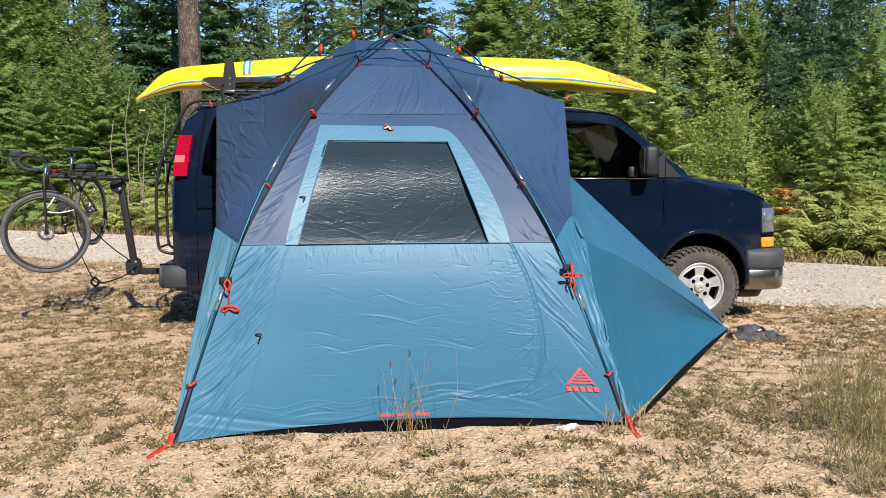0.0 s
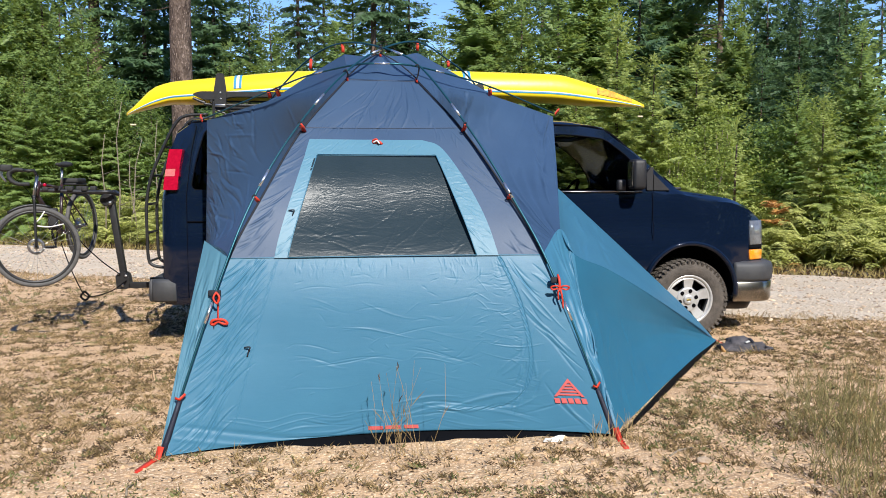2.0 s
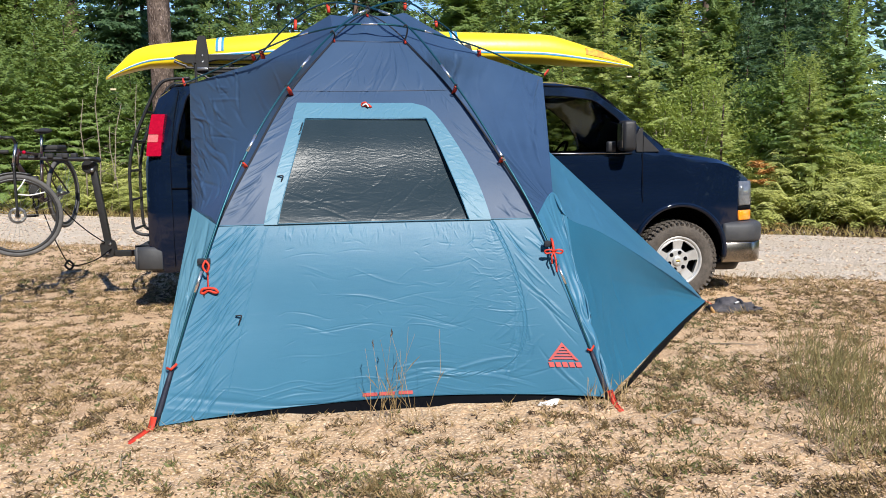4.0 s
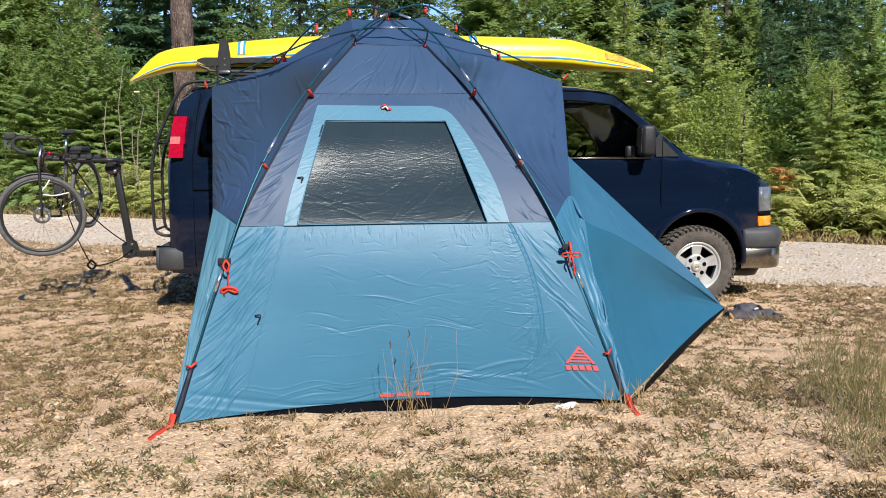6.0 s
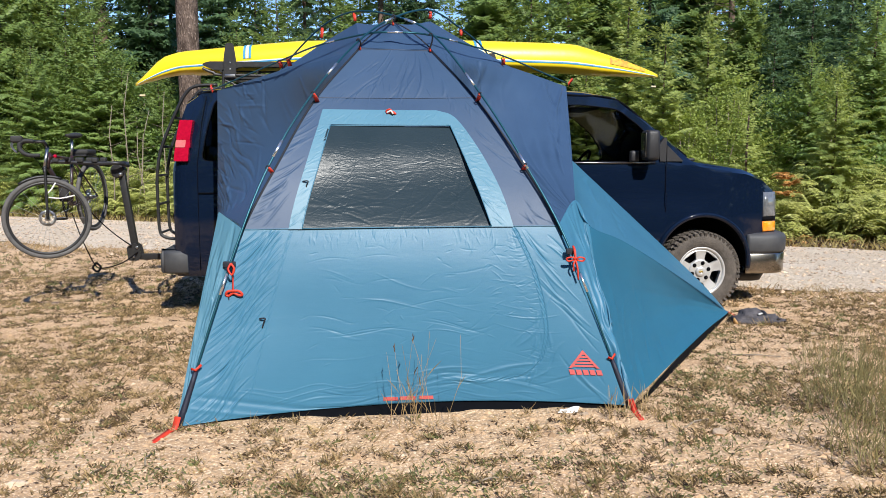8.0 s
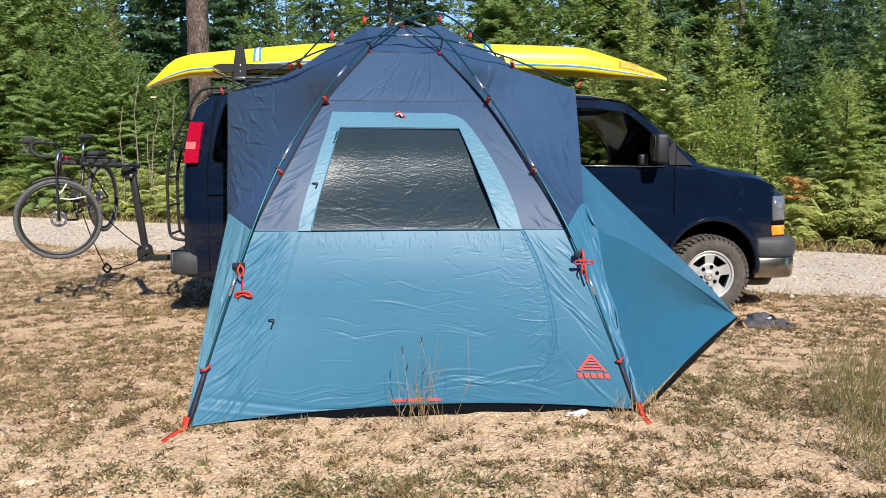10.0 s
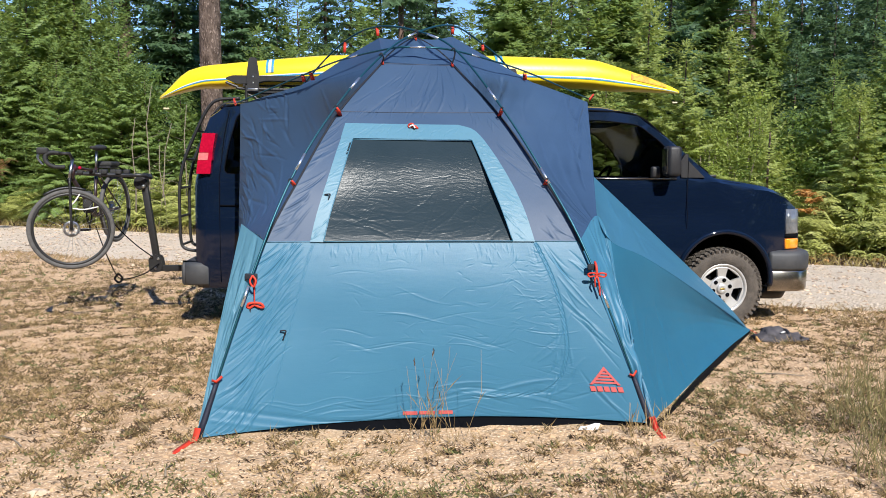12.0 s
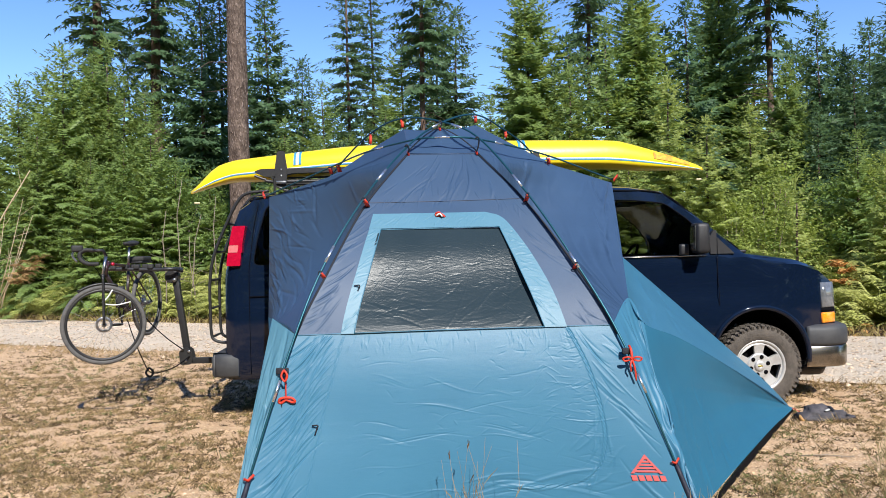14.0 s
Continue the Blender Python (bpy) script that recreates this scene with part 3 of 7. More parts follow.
    # red straps to the stakes
    for pts in ([FOOT_L + Vector((0.008, -0.012, 0.075)), FOOT_L + Vector((-0.002, -0.035, 0.02)), (-1.460, 3.90, 0.012), (-1.482, 3.77, 0.010), (-1.510, 3.62, 0.004)],
                [FOOT_R + Vector((-0.01, -0.022, 0.075)), FOOT_R + Vector((0.008, -0.036, 0.02)), (1.072, 4.20, 0.008), (1.083, 4.105, 0.004)]):
        P("stake_strap", ribbon(B(), pts, 0.034, 0.005), "red", "red webbing stake strap")
    P("stake_strap", ribbon(B(), [TIP + Vector((0, 0, 0.04)), TIP + Vector((0.04, 0, 0.03)), TIP + Vector((0.09, -0.02, -0.0))], 0.03, 0.005, (0, 1, 0)), "red", "red webbing stake strap")
    # red clip tabs between poles and cloth
    def tab(a, b, wide=0.024):
        a, b = Vector(a), Vector(b)
        t = P("pole_clip", ribbon(B(), [a, a.lerp(b, 0.5) + Vector((0.003, -0.004, 0)), b], wide, 0.007), "red", "red clip tab")
        part("hook", tube(B(), [a + Vector((0.012 * math.cos(q), -0.004, 0.012 * math.sin(q))) for q in [0.6 + 5 * k / 8 for k in range(9)]], 0.0035, 5), M["webbing"], t, "black plastic hook")
    for p in (POLE_L[2], POLE_R[2], POLE_L[3], POLE_R[3]):
        p = Vector(p)
        tab(p + Vector((0, -0.010, -0.008)), p + Vector((0.016 if p.x < 0 else -0.016, 0.062, -0.050)))
    for p, q in ((POLE_R[6], (-0.660, 5.83, 2.43)), (POLE_L[6], (-0.113, 5.93, 2.46)), (POLE_R[7], (-0.948, 6.10, 2.35)), (POLE_L[7], (0.125, 6.28, 2.39))):
        tab(Vector(p) + Vector((0, 0, -0.01)), Vector(q) + Vector((0, -0.012, 0)), 0.022)
    for p, q in (((-1.285, 6.13, 2.175), (-1.275, 6.16, 2.135)), ((-1.21, 6.07, 2.19), (-1.195, 6.10, 2.14)), ((0.455, 6.23, 2.21), (0.46, 6.26, 2.165))):
        tab(p, q, 0.03)
    for p, q in (((-0.572, 5.20, 2.20), (-0.568, 5.25, 2.165)), ((-0.10, 5.305, 2.25), (-0.105, 5.34, 2.165)), ((-0.363, 5.545, 2.41), (-0.367, 5.56, 2.375))):
        p, q = Vector(p), Vector(q)
        h = P("pole_hook", tube(B(), loop_curve([p + Vector((-0.012, -0.012, 0)), p + Vector((0.004, -0.016, 0.012)), p + Vector((0.014, -0.01, -0.006)), p.lerp(q, 0.5) + Vector((0.012, -0.012, 0)), q + Vector((0, -0.012, 0))], 4), 0.0055, 6), "webbing", "black plastic hook")
        part("loop", ribbon(B(), [q + Vector((0, -0.012, 0.008)), q + Vector((0.004, -0.008, -0.02))], 0.014, 0.005), M["red"], h, "red loop")
    # hoop ends tied to the van's gutter
    for p, q in (((-1.985, 6.72, 2.008), (-2.06, 6.98, 2.065)), ((1.073, 6.95, 2.085), (1.15, 7.12, 2.13))):
        p, q = Vector(p), Vector(q)
        P("gutter_strap", ribbon(B(), [p + Vector((0.01, -0.015, -0.012)), p.lerp(q, 0.35) + Vector((-0.01 if p.x < 0 else 0.02, -0.02, 0.015)), q], 0.03, 0.006, (0.2, 0, 1)), "red", "red webbing strap to the van gutter")
    # guy-line bundles
    c = Vector((-1.180, 4.222, 0.695))
    g = P("guy_cord", tube(B(), loop_curve([(-1.186, 4.235, 0.86), (-1.180, 4.225, 0.80), (-1.180, 4.222, 0.74), c], 5), 0.004, 6), "red", "red guy cord with its tensioner")
    part("tensioner", tube(B(), loop_curve([c + Vector((-0.042, 0, -0.012)), c + Vector((-0.03, -0.008, 0.008)), c + Vector((0, -0.008, 0.014)), c + Vector((0.035, -0.006, 0.010)), c + Vector((0.05, 0, -0.010)), c + Vector((0.03, 0.0, -0.012)), c + Vector((0, 0, 0.0)), c + Vector((-0.025, 0.0, -0.016)), c + Vector((-0.042, 0, -0.012))], 5), 0.0075, 7), M["red"], g, "red plastic line tensioner")
    part("cord_end", tube(B(), loop_curve([c + Vector((-0.02, 0, -0.01)), c + Vector((-0.026, 0, -0.035)), c + Vector((-0.018, 0, -0.06))], 4), 0.004, 5), M["webbing"], g)
    part("anchor", box(B(), (-1.235, 4.225, 0.835), (-1.165, 4.245, 0.870), 0.006), M["webbing"], g, "black strap anchor")
    part("loop", tube(B(), loop_curve([(-1.185, 4.21, 0.862), (-1.165, 4.20, 0.835), (-1.178, 4.20, 0.80), (-1.198, 4.20, 0.83), (-1.185, 4.21, 0.862)], 4), 0.006, 6), M["red"], g)
    c = Vector((0.754, 4.45, 0.852))
    g = P("guy_cord", tube(B(), loop_curve([c + Vector((-0.006, 0.05, 0.07)), c + Vector((-0.004, 0.01, 0.05)), c], 5), 0.008, 6), "red", "red guy cord tied in a bow")
    for sx in (-1, 1):
        part("bow", tube(B(), loop_curve([c, c + Vector((0.022 * sx, -0.012, 0.014)), c + Vector((0.052 * sx, -0.005, 0.006)), c + Vector((0.04 * sx, 0, -0.010)), c], 5), 0.0055, 6), M["red"], g)
    part("cord_end", tube(B(), loop_curve([c, c + Vector((0.012, -0.008, -0.05)), c + Vector((0.02, 0, -0.12))], 5), 0.0055, 6), M["red"], g)
    part("cord_end", tube(B(), loop_curve([c, c + Vector((-0.012, -0.01, -0.03)), c + Vector((-0.008, 0, -0.07))], 5), 0.005, 6), M["red"], g)
    part("anchor", box(B(), c + Vector((-0.05, 0.02, 0.025)), c + Vector((-0.005, 0.05, 0.06)), 0.006), M["webbing"], g, "black strap anchor")
    # small dark toggles on the seams, red-and-white zip pull
    for s_, h_ in ((0.141, 1.285), (0.125, 0.533)):
        q = front(s_, h_, 0.014)
        P("toggle", tube(B(), loop_curve([q + Vector((-0.02, 0, 0.012)), q + Vector((0.012, -0.006, 0.014)), q + Vector((0.004, -0.004, -0.01)), q + Vector((-0.006, 0, -0.04))], 4), 0.0042, 6), "webbing", "black toggle cord")
    q = front(0.455, 1.715, 0.016)
    z = P("zip_pull", tube(B(), loop_curve([q + Vector((-0.03, 0, 0.008)), q + Vector((-0.005, -0.012, 0.016)), q + Vector((0.012, -0.012, -0.004)), q + Vector((0.03, 0, -0.012)), q + Vector((0.008, 0, 0.004)), q + Vector((-0.02, 0, -0.014)), q + Vector((-0.03, 0, 0.008))], 5), 0.006, 6), "red", "red zip pull cord")
    part("stripe", tube(B(), loop_curve([q + Vector((-0.024, -0.012, -0.004)), q + Vector((0.0, -0.02, 0.006)), q + Vector((0.014, -0.018, -0.012))], 5), 0.005, 6), M["white"], z, "white cord")
    # printed mark: a striped peak over plain bars, and a row of bars on the hem
    bm = B()
    top, lo, ro = (0.939, 0.331), (0.890, 0.228), (0.966, 0.228)
    for k in range(6):
        a, b = k / 6, k / 6 + 0.10
        L = lambda t: (top[0] + (lo[0] - top[0]) * t, top[1] + (lo[1] - top[1]) * t)
        R = lambda t: (top[0] + (ro[0] - top[0]) * t, top[1] + (ro[1] - top[1]) * t)
        grid(bm, quad(L(b), R(b), R(a), L(a), 0.0055), 6, 1)
    grid(bm, quad(lo, (lo[0] + 0.008, lo[1]), (top[0] + 0.003, top[1] - 0.01), top, 0.0065), 2, 10)
    grid(bm, quad((ro[0] - 0.008, ro[1]), ro, top, (top[0] - 0.003, top[1] - 0.01), 0.0065), 2, 10)
    for k in range(5):
        grid(bm, quad((0.889 + 0.0165 * k, 0.190), (0.902 + 0.0165 * k, 0.190), (0.902 + 0.0165 * k, 0.219), (0.889 + 0.0165 * k, 0.219), 0.0055), 2, 2)
    P("printed_mark", bm, "print", "red striped peak print over plain bars")
    for a, b in ((0.428, 0.462), (0.466, 0.503), (0.512, 0.545)):
        P("printed_bar", grid(B(), quad((a, 0.047), (b, 0.045), (b, 0.066), (a, 0.068), 0.0055), 6, 1), "print", "red printed bar on the hem")


def build_tent():
    tent = thing("tent", "slate and blue nylon dome tent pitched against the van", "tent", m=None)
    P = lambda name, bm, m, label="": part(name, bm, M[m], tent, label)
    seam_h = 1.035
    rng = random.Random(8)
    F = creases(rng, 150, (0.008, 0.112), (0.03, 0.97), (44, 64), (0.12, 0.38), (0.0045, 0.0075), (0.0012, 0.0034))
    F += creases(rng, 22, (0.90, 0.99), (0.05, 0.95), (118, 142), (0.12, 0.35), (0.006, 0.012), (0.0012, 0.0030))
    F += creases(rng, 46, (0.16, 0.88), (0.90, 0.985), (62, 88), (0.04, 0.09), (0.004, 0.007), (0.0003, 0.0010))
    F += creases(rng, 30, (0.16, 0.88), (0.90, 0.985), (92, 120), (0.04, 0.09), (0.004, 0.007), (0.0003, 0.0009))
    F += creases(rng, 46, (0.20, 0.86), (0.15, 0.84), (-10, 10), (0.10, 0.40), (0.003, 0.006), (0.0003, 0.0009))
    F += creases(rng, 11, (0.25, 0.84), (0.40, 0.58), (-6, 4), (0.20, 0.50), (0.003, 0.005), (0.0008, 0.0020))
    F += creases(rng, 34, (0.55, 0.86), (0.42, 0.90), (-25, 40), (0.04, 0.14), (0.0025, 0.004), (0.0005, 0.0015))
    F += creases(rng, 40, (0.22, 0.86), (0.25, 0.90), (-45, 45), (0.04, 0.12), (0.0025, 0.004), (0.0004, 0.0012))
    F += creases(rng, 30, (0.12, 0.90), (0.04, 0.17), (-6, 8), (0.12, 0.50), (0.004, 0.009), (0.0006, 0.0018))
    F += creases(rng, 10, (0.55, 0.84), (0.14, 0.20), (-4, 14), (0.2, 0.5), (0.008, 0.014), (0.0015, 0.003))
    F += creases(rng, 14, (0.78, 0.88), (0.15, 0.55), (30, 70), (0.10, 0.25), (0.006, 0.010), (0.001, 0.003))
    F += creases(rng, 80, (0.815, 0.866), (0.28, 0.95), (-35, 15), (0.03, 0.11), (0.0025, 0.004), (0.0004, 0.0013))
    # the wall breaks over the ground hem
    F += [(0.5, 0.165, -0.005, 2.6, 0.022, -0.006), (0.5, 0.105, -0.005, 2.6, 0.020, 0.005), (0.72, 0.19, 0.03, 0.5, 0.012, 0.004)]
    # the covered door zip and the stitched seams, as ridges and grooves
    zipper = loop_curve([(0.853, 1.03, 0), (0.872, 0.80, 0), (0.868, 0.55, 0), (0.852, 0.39, 0), (0.811, 0.243, 0), (0.74, 0.170, 0), (0.60, 0.145, 0)], 6)
    left_seam = [Vector((0.138 - 0.018 * t / 12, 1.02 - 0.87 * t / 12, 0)) for t in range(13)]
    hem = [Vector((0.12 + 0.48 * t / 12, 0.155 - 0.012 * t / 12, 0)) for t in range(13)]
    for path, wd, dp, shift in ((zipper, 0.0045, 0.0032, 0.0), (zipper, 0.0045, -0.0048, 0.0044), (left_seam, 0.0035, 0.0013, 0.0), (left_seam, 0.0035, -0.0012, 0.0035), (hem, 0.004, 0.0010, 0.0)):
        for p, q in zip(path, path[1:]):
            dx, dy = (q.x - p.x) * 2.3, (q.y - p.y) / seam_h * 1.1
            F.append(((p.x + q.x) / 2 + shift, (p.y + q.y) / 2 / seam_h, math.atan2(dy, dx), math.hypot(dx, dy) * 1.9, wd, dp))
    cloth("front_panel", lambda a, b: front(a, seam_h * b), 2.3, 1.1, F, 620, 300, M["blue"], tent, "light blue wrinkled nylon front wall")
    F = creases(rng, 34, (0.0, 0.09), (0.0, 0.66), (45, 75), (0.08, 0.26), (0.005, 0.009), (0.0014, 0.0036))
    F += creases(rng, 18, (0.90, 1.0), (0.0, 0.70), (105, 140), (0.08, 0.24), (0.005, 0.009), (0.0012, 0.0032))
    F += creases(rng, 22, (0.05, 0.95), (0.70, 0.97), (35, 60), (0.15, 0.50), (0.008, 0.016), (0.0018, 0.0044))
    F += creases(rng, 16, (0.05, 0.95), (0.66, 0.80), (60, 110), (0.06, 0.16), (0.005, 0.009), (0.0010, 0.0026))
    F += creases(rng, 12, (0.1, 0.95), (0.58, 0.70), (55, 80), (0.06, 0.12), (0.005, 0.009), (0.0010, 0.0026))
    h_span = 2.16 - seam_h
    hole = lambda a, b: 1.037 < seam_h + h_span * b < 1.63 and 0.168 - 0.040 * (seam_h + h_span * b - 1.03) < a < 0.800 - 0.036 * (seam_h + h_span * b - 1.03)
    cloth("upper_panel", lambda a, b: front(a, seam_h + h_span * b), 1.35, 1.35, F, 290, 290, M["navy"], tent, "slate grey nylon upper front", hole)
    # skirt under the front wall
    def sk(a, b):
        p = front(a, 0.0)
        q = FOOT_L.lerp(FOOT_R, a)
        q.z = -0.01
        q.y += 0.10 * 4 * a * (1 - a) * 0.3
        return p.lerp(q, 1 - b) + Vector((0, 0.03, 0.0))
    P("ground_skirt", grid(B(), sk, 40, 3), "skirt", "black skirt along the ground")
    kL, kR = height_share(SIDE_L, seam_h), height_share(SIDE_R, seam_h)
    hubL, hubR = SIDE_L[-1], SIDE_R[-1]
    cornerL, cornerR = Vector((-1.93, 6.68, 2.0)), Vector((1.065, 6.93, 2.055))
    lowL, Q = Vector((-1.985, 6.75, 0.95)), Vector((0.813, 4.85, 1.174))
    L0, R0 = along(SIDE_L, kL), along(SIDE_R, kR)
    brow = Vector((-1.243, 4.214, 1.148))
    topL = line(hubL, (-0.92, 5.76, 2.135), (-1.272, 6.22, 2.125), cornerL)
    topR = line(hubR, (0.14, 5.80, 2.165), (0.49, 6.32, 2.165), cornerR)
    # side wings: a = from the pole to the van, b = upwards
    cloth("left_wing", coons(line(L0, (-1.5, 5.5, 0.99), lowL), topL, between(SIDE_L, kL, 1), line(lowL, (-1.955, 6.72, 1.5), cornerL), (0.31, 0.28, 0.0), 0.006, 5, (0.26, 0.38)), 2.3, 1.15, creases(rng, 90, (0.66, 0.98), (0.03, 0.95), (20, 80), (0.10, 0.45), (0.007, 0.016), (0.003, 0.010)) + creases(rng, 14, (0.05, 0.6), (0.1, 0.9), (40, 70), (0.3, 0.7), (0.015, 0.03), (0.002, 0.005)), 200, 140, M["navy"], tent, "dark slate nylon wing reaching to the van")
    cloth("right_wing", coons(line(R0, Q), topR, between(SIDE_R, kR, 1), line(Q, (0.955, 5.95, 1.58), cornerR), (-0.36, 0.40, 0.0), 0.006, 8, (0.30, 0.42)), 1.6, 1.15, creases(rng, 34, (0.15, 0.97), (0.05, 0.95), (78, 108), (0.3, 0.9), (0.016, 0.05), (0.004, 0.010)) + creases(rng, 14, (0.86, 0.98), (0.3, 0.95), (80, 100), (0.2, 0.5), (0.012, 0.022), (0.007, 0.015)) + creases(rng, 16, (0.05, 0.9), (0.6, 0.95), (95, 130), (0.15, 0.35), (0.006, 0.012), (0.001, 0.003)) + creases(rng, 14, (0.04, 0.45), (0.45, 0.95), (98, 128), (0.3, 0.7), (0.012, 0.022), (0.004, 0.010)), 180, 140, M["navy"], tent, "dark slate nylon wing reaching to the van")
    heel = FOOT_L + Vector((0.0, 0.02, 0.03))
    skirt_end = heel + Vector((-0.012, 0.02, 0.02))
    # same blue nylon as the wall; the paler trim colour paints its sunlit look
    cloth("wall_strip", coons(line(heel, skirt_end), line(L0, brow), between(SIDE_L, 0, kL), line(skirt_end, (-1.362, 4.15, 0.573), brow), (0.0, 0.0, 0), 0.004, 2), 0.3, 1.1, creases(rng, 26, (0.0, 1.0), (0.1, 0.95), (74, 94), (0.2, 0.7), (0.010, 0.018), (0.004, 0.010)), 30, 120, M["blue_trim"], tent, "blue nylon strip outside the pole, painted pale as if sunlit")
    cloth("left_wall", coons(line(heel + Vector((0.01, 0.02, 0)), heel + Vector((0.0, 0.05, 0.0))), line(L0 + Vector((0, 0.02, 0)), (-1.5, 5.5, 0.99), lowL), [q + Vector((0, 0.02, 0)) for q in between(SIDE_L, 0.01, kL)], line(heel + Vector((0.0, 0.05, 0.0)), (-1.58, 5.3, 0.47), lowL), (0.08, 0, 0), 0.006, 2), 2.0, 1.0, creases(rng, 24, (0.0, 1.0), (0.1, 0.95), (60, 95), (0.2, 0.6), (0.01, 0.02), (0.002, 0.005)), 80, 80, M["blue"], tent, "light blue nylon side wall")
    # staked-out side flap: a narrow strip, the large sheet, the upper gusset
    crest = line(Q, (0.905, 4.85, 1.014), (1.207, 5.25, 0.874), (1.635, 5.80, 0.629), (2.330, 6.75, 0.204), TIP + Vector((0, -0.01, 0.04)))
    ridge_up = crest[8:]
    fold = line(FOOT_R + Vector((0.03, 0.05, 0.04)), (1.013, 4.50, 0.339), (0.944, 4.72, 0.686), crest[8])
    cloth("flap_strip", coons(line(FOOT_R, FOOT_R + Vector((0.05, 0.03, 0.03))), line(R0, Q, crest[8]), between(SIDE_R, 0, kR), fold, (0.02, 0.03, 0), 0.010, 7), 0.9, 1.1, creases(rng, 22, (0.1, 0.9), (0.1, 0.9), (78, 100), (0.3, 0.8), (0.02, 0.05), (0.008, 0.018)), 60, 140, M["blue"], tent, "light blue nylon strip beside the pole")
    low = [FOOT_R.lerp(TIP, k / 12) + Vector((0.05, 0.03, 0.012 + 0.024 * math.sin(math.pi * k / 12))) for k in range(13)]
    # the sheet's shaded look is painted by the darker nylon copy
    cloth("side_flap", coons(low, ridge_up, fold, line(TIP + Vector((0.05, 0.03, 0.03)), TIP + Vector((0, 0, 0.05))), (-0.07, 0.05, 0), 0.003, 11), 2.8, 1.2, creases(rng, 16, (0.02, 0.30), (0.05, 0.6), (48, 85), (0.2, 0.6), (0.010, 0.022), (0.0015, 0.005)) + creases(rng, 8, (0.3, 0.7), (0.1, 0.8), (60, 110), (0.10, 0.35), (0.006, 0.012), (0.0006, 0.002)) + creases(rng, 8, (0.05, 0.45), (0.02, 0.2), (-8, 8), (0.2, 0.4), (0.008, 0.016), (0.0008, 0.0016)), 200, 120, M["teal"], tent, "taut light blue nylon flap staked out beside the wheel, shade in its colour")
    U = Vector((1.102, 6.90, 1.43))
    cloth("gusset", coons(crest, line(U, (2.004, 7.00, 0.615), (2.40, 7.10, 0.255), TIP + Vector((0, 0.03, 0.06))), line(Q, U), line(TIP + Vector((0, -0.01, 0.04)), TIP + Vector((0, 0.03, 0.06))), (-0.02, 0.02, 0.02), 0.004, 14), 2.6, 1.4, creases(rng, 14, (0.02, 0.25), (0.1, 0.9), (60, 110), (0.3, 0.9), (0.012, 0.03), (0.003, 0.010)), 120, 40, M["blue"], tent, "light blue nylon gusset")
    bm = B()
    grid(bm, lambda a, b: FOOT_R.lerp(TIP, a) + Vector((0.045, 0.034, b * (0.026 + 0.042 * math.sin(math.pi * a)))), 24, 2)
    P("flap_skirt", bm, "skirt", "black hem along the ground")
    # roof under the crossing poles
    ridgeL, ridgeR, mid = Vector((-0.652, 5.83, 2.418)), Vector((-0.113, 5.95, 2.450)), Vector((-0.368, 5.57, 2.370))
    ridge = line(ridgeL, (-0.51, 5.69, 2.383), mid, (-0.24, 5.76, 2.395), ridgeR)
    P("roof", grid(B(), coons(line(hubL, front(0.5, 2.16), hubR), ridge, line(hubL, ridgeL), line(hubR, ridgeR), (0, 0.0, 0.0), 0.0015, 21), 40, 24), "navy", "slate nylon roof")
    bl, br = Vector((-1.9, 6.75, 1.95)), Vector((1.0, 7.0, 2.0))
    clipL, clipR = Vector((-1.285, 6.27, 2.138)), Vector((0.495, 6.36, 2.178))
    P("roof", grid(B(), coons(topL, line(ridgeL, (-0.945, 6.11, 2.312), clipL, bl), line(hubL, ridgeL), line(cornerL, bl), (0, 0, 0.0), 0.003, 23), 40, 14), "navy", "slate nylon roof")
    P("roof", grid(B(), coons(topR, line(ridgeR, (0.136, 6.31, 2.366), clipR, br), line(hubR, ridgeR), line(cornerR, br), (0, 0, 0.0), 0.003, 25), 40, 14), "navy", "slate nylon roof")
    P("roof", grid(B(), coons(line(bl, (-0.5, 6.95, 2.15), br), ridge, line(bl, clipL, (-0.945, 6.11, 2.312), ridgeL), line(br, clipR, (0.136, 6.31, 2.366), ridgeR), (0, 0, 0.05), 0.01, 27), 40, 14), "navy", "slate nylon roof")
    tent_fittings(tent, P, hubL, hubR, mid)
    return tent


build_tent()


# ---------------------------------------------------------------- van
YAW = radians(5.8)
VAN = Matrix.Translation((-2.46, 7.2, -0.08)) @ Matrix.Rotation(YAW, 4, "Z")
WIDTH = 2.0


def roof_line(u):
    pts = [(-0.07, 1.45), (-0.035, 1.80), (0.06, 2.06), (0.20, 2.165), (0.6, 2.19), (2.0, 2.20), (3.5, 2.195), (3.85, 2.18), (4.2, 2.125), (4.5, 1.90), (4.97, 1.505), (5.02, 1.49), (5.2, 1.465), (5.5, 1.42), (5.72, 1.345), (5.85, 1.25), (5.90, 1.10)]
    for (a, p), (b, q) in zip(pts, pts[1:]):
        if u <= b:
            return p + (q - p) * max(0, (u - a) / (b - a))
    return pts[-1][1]


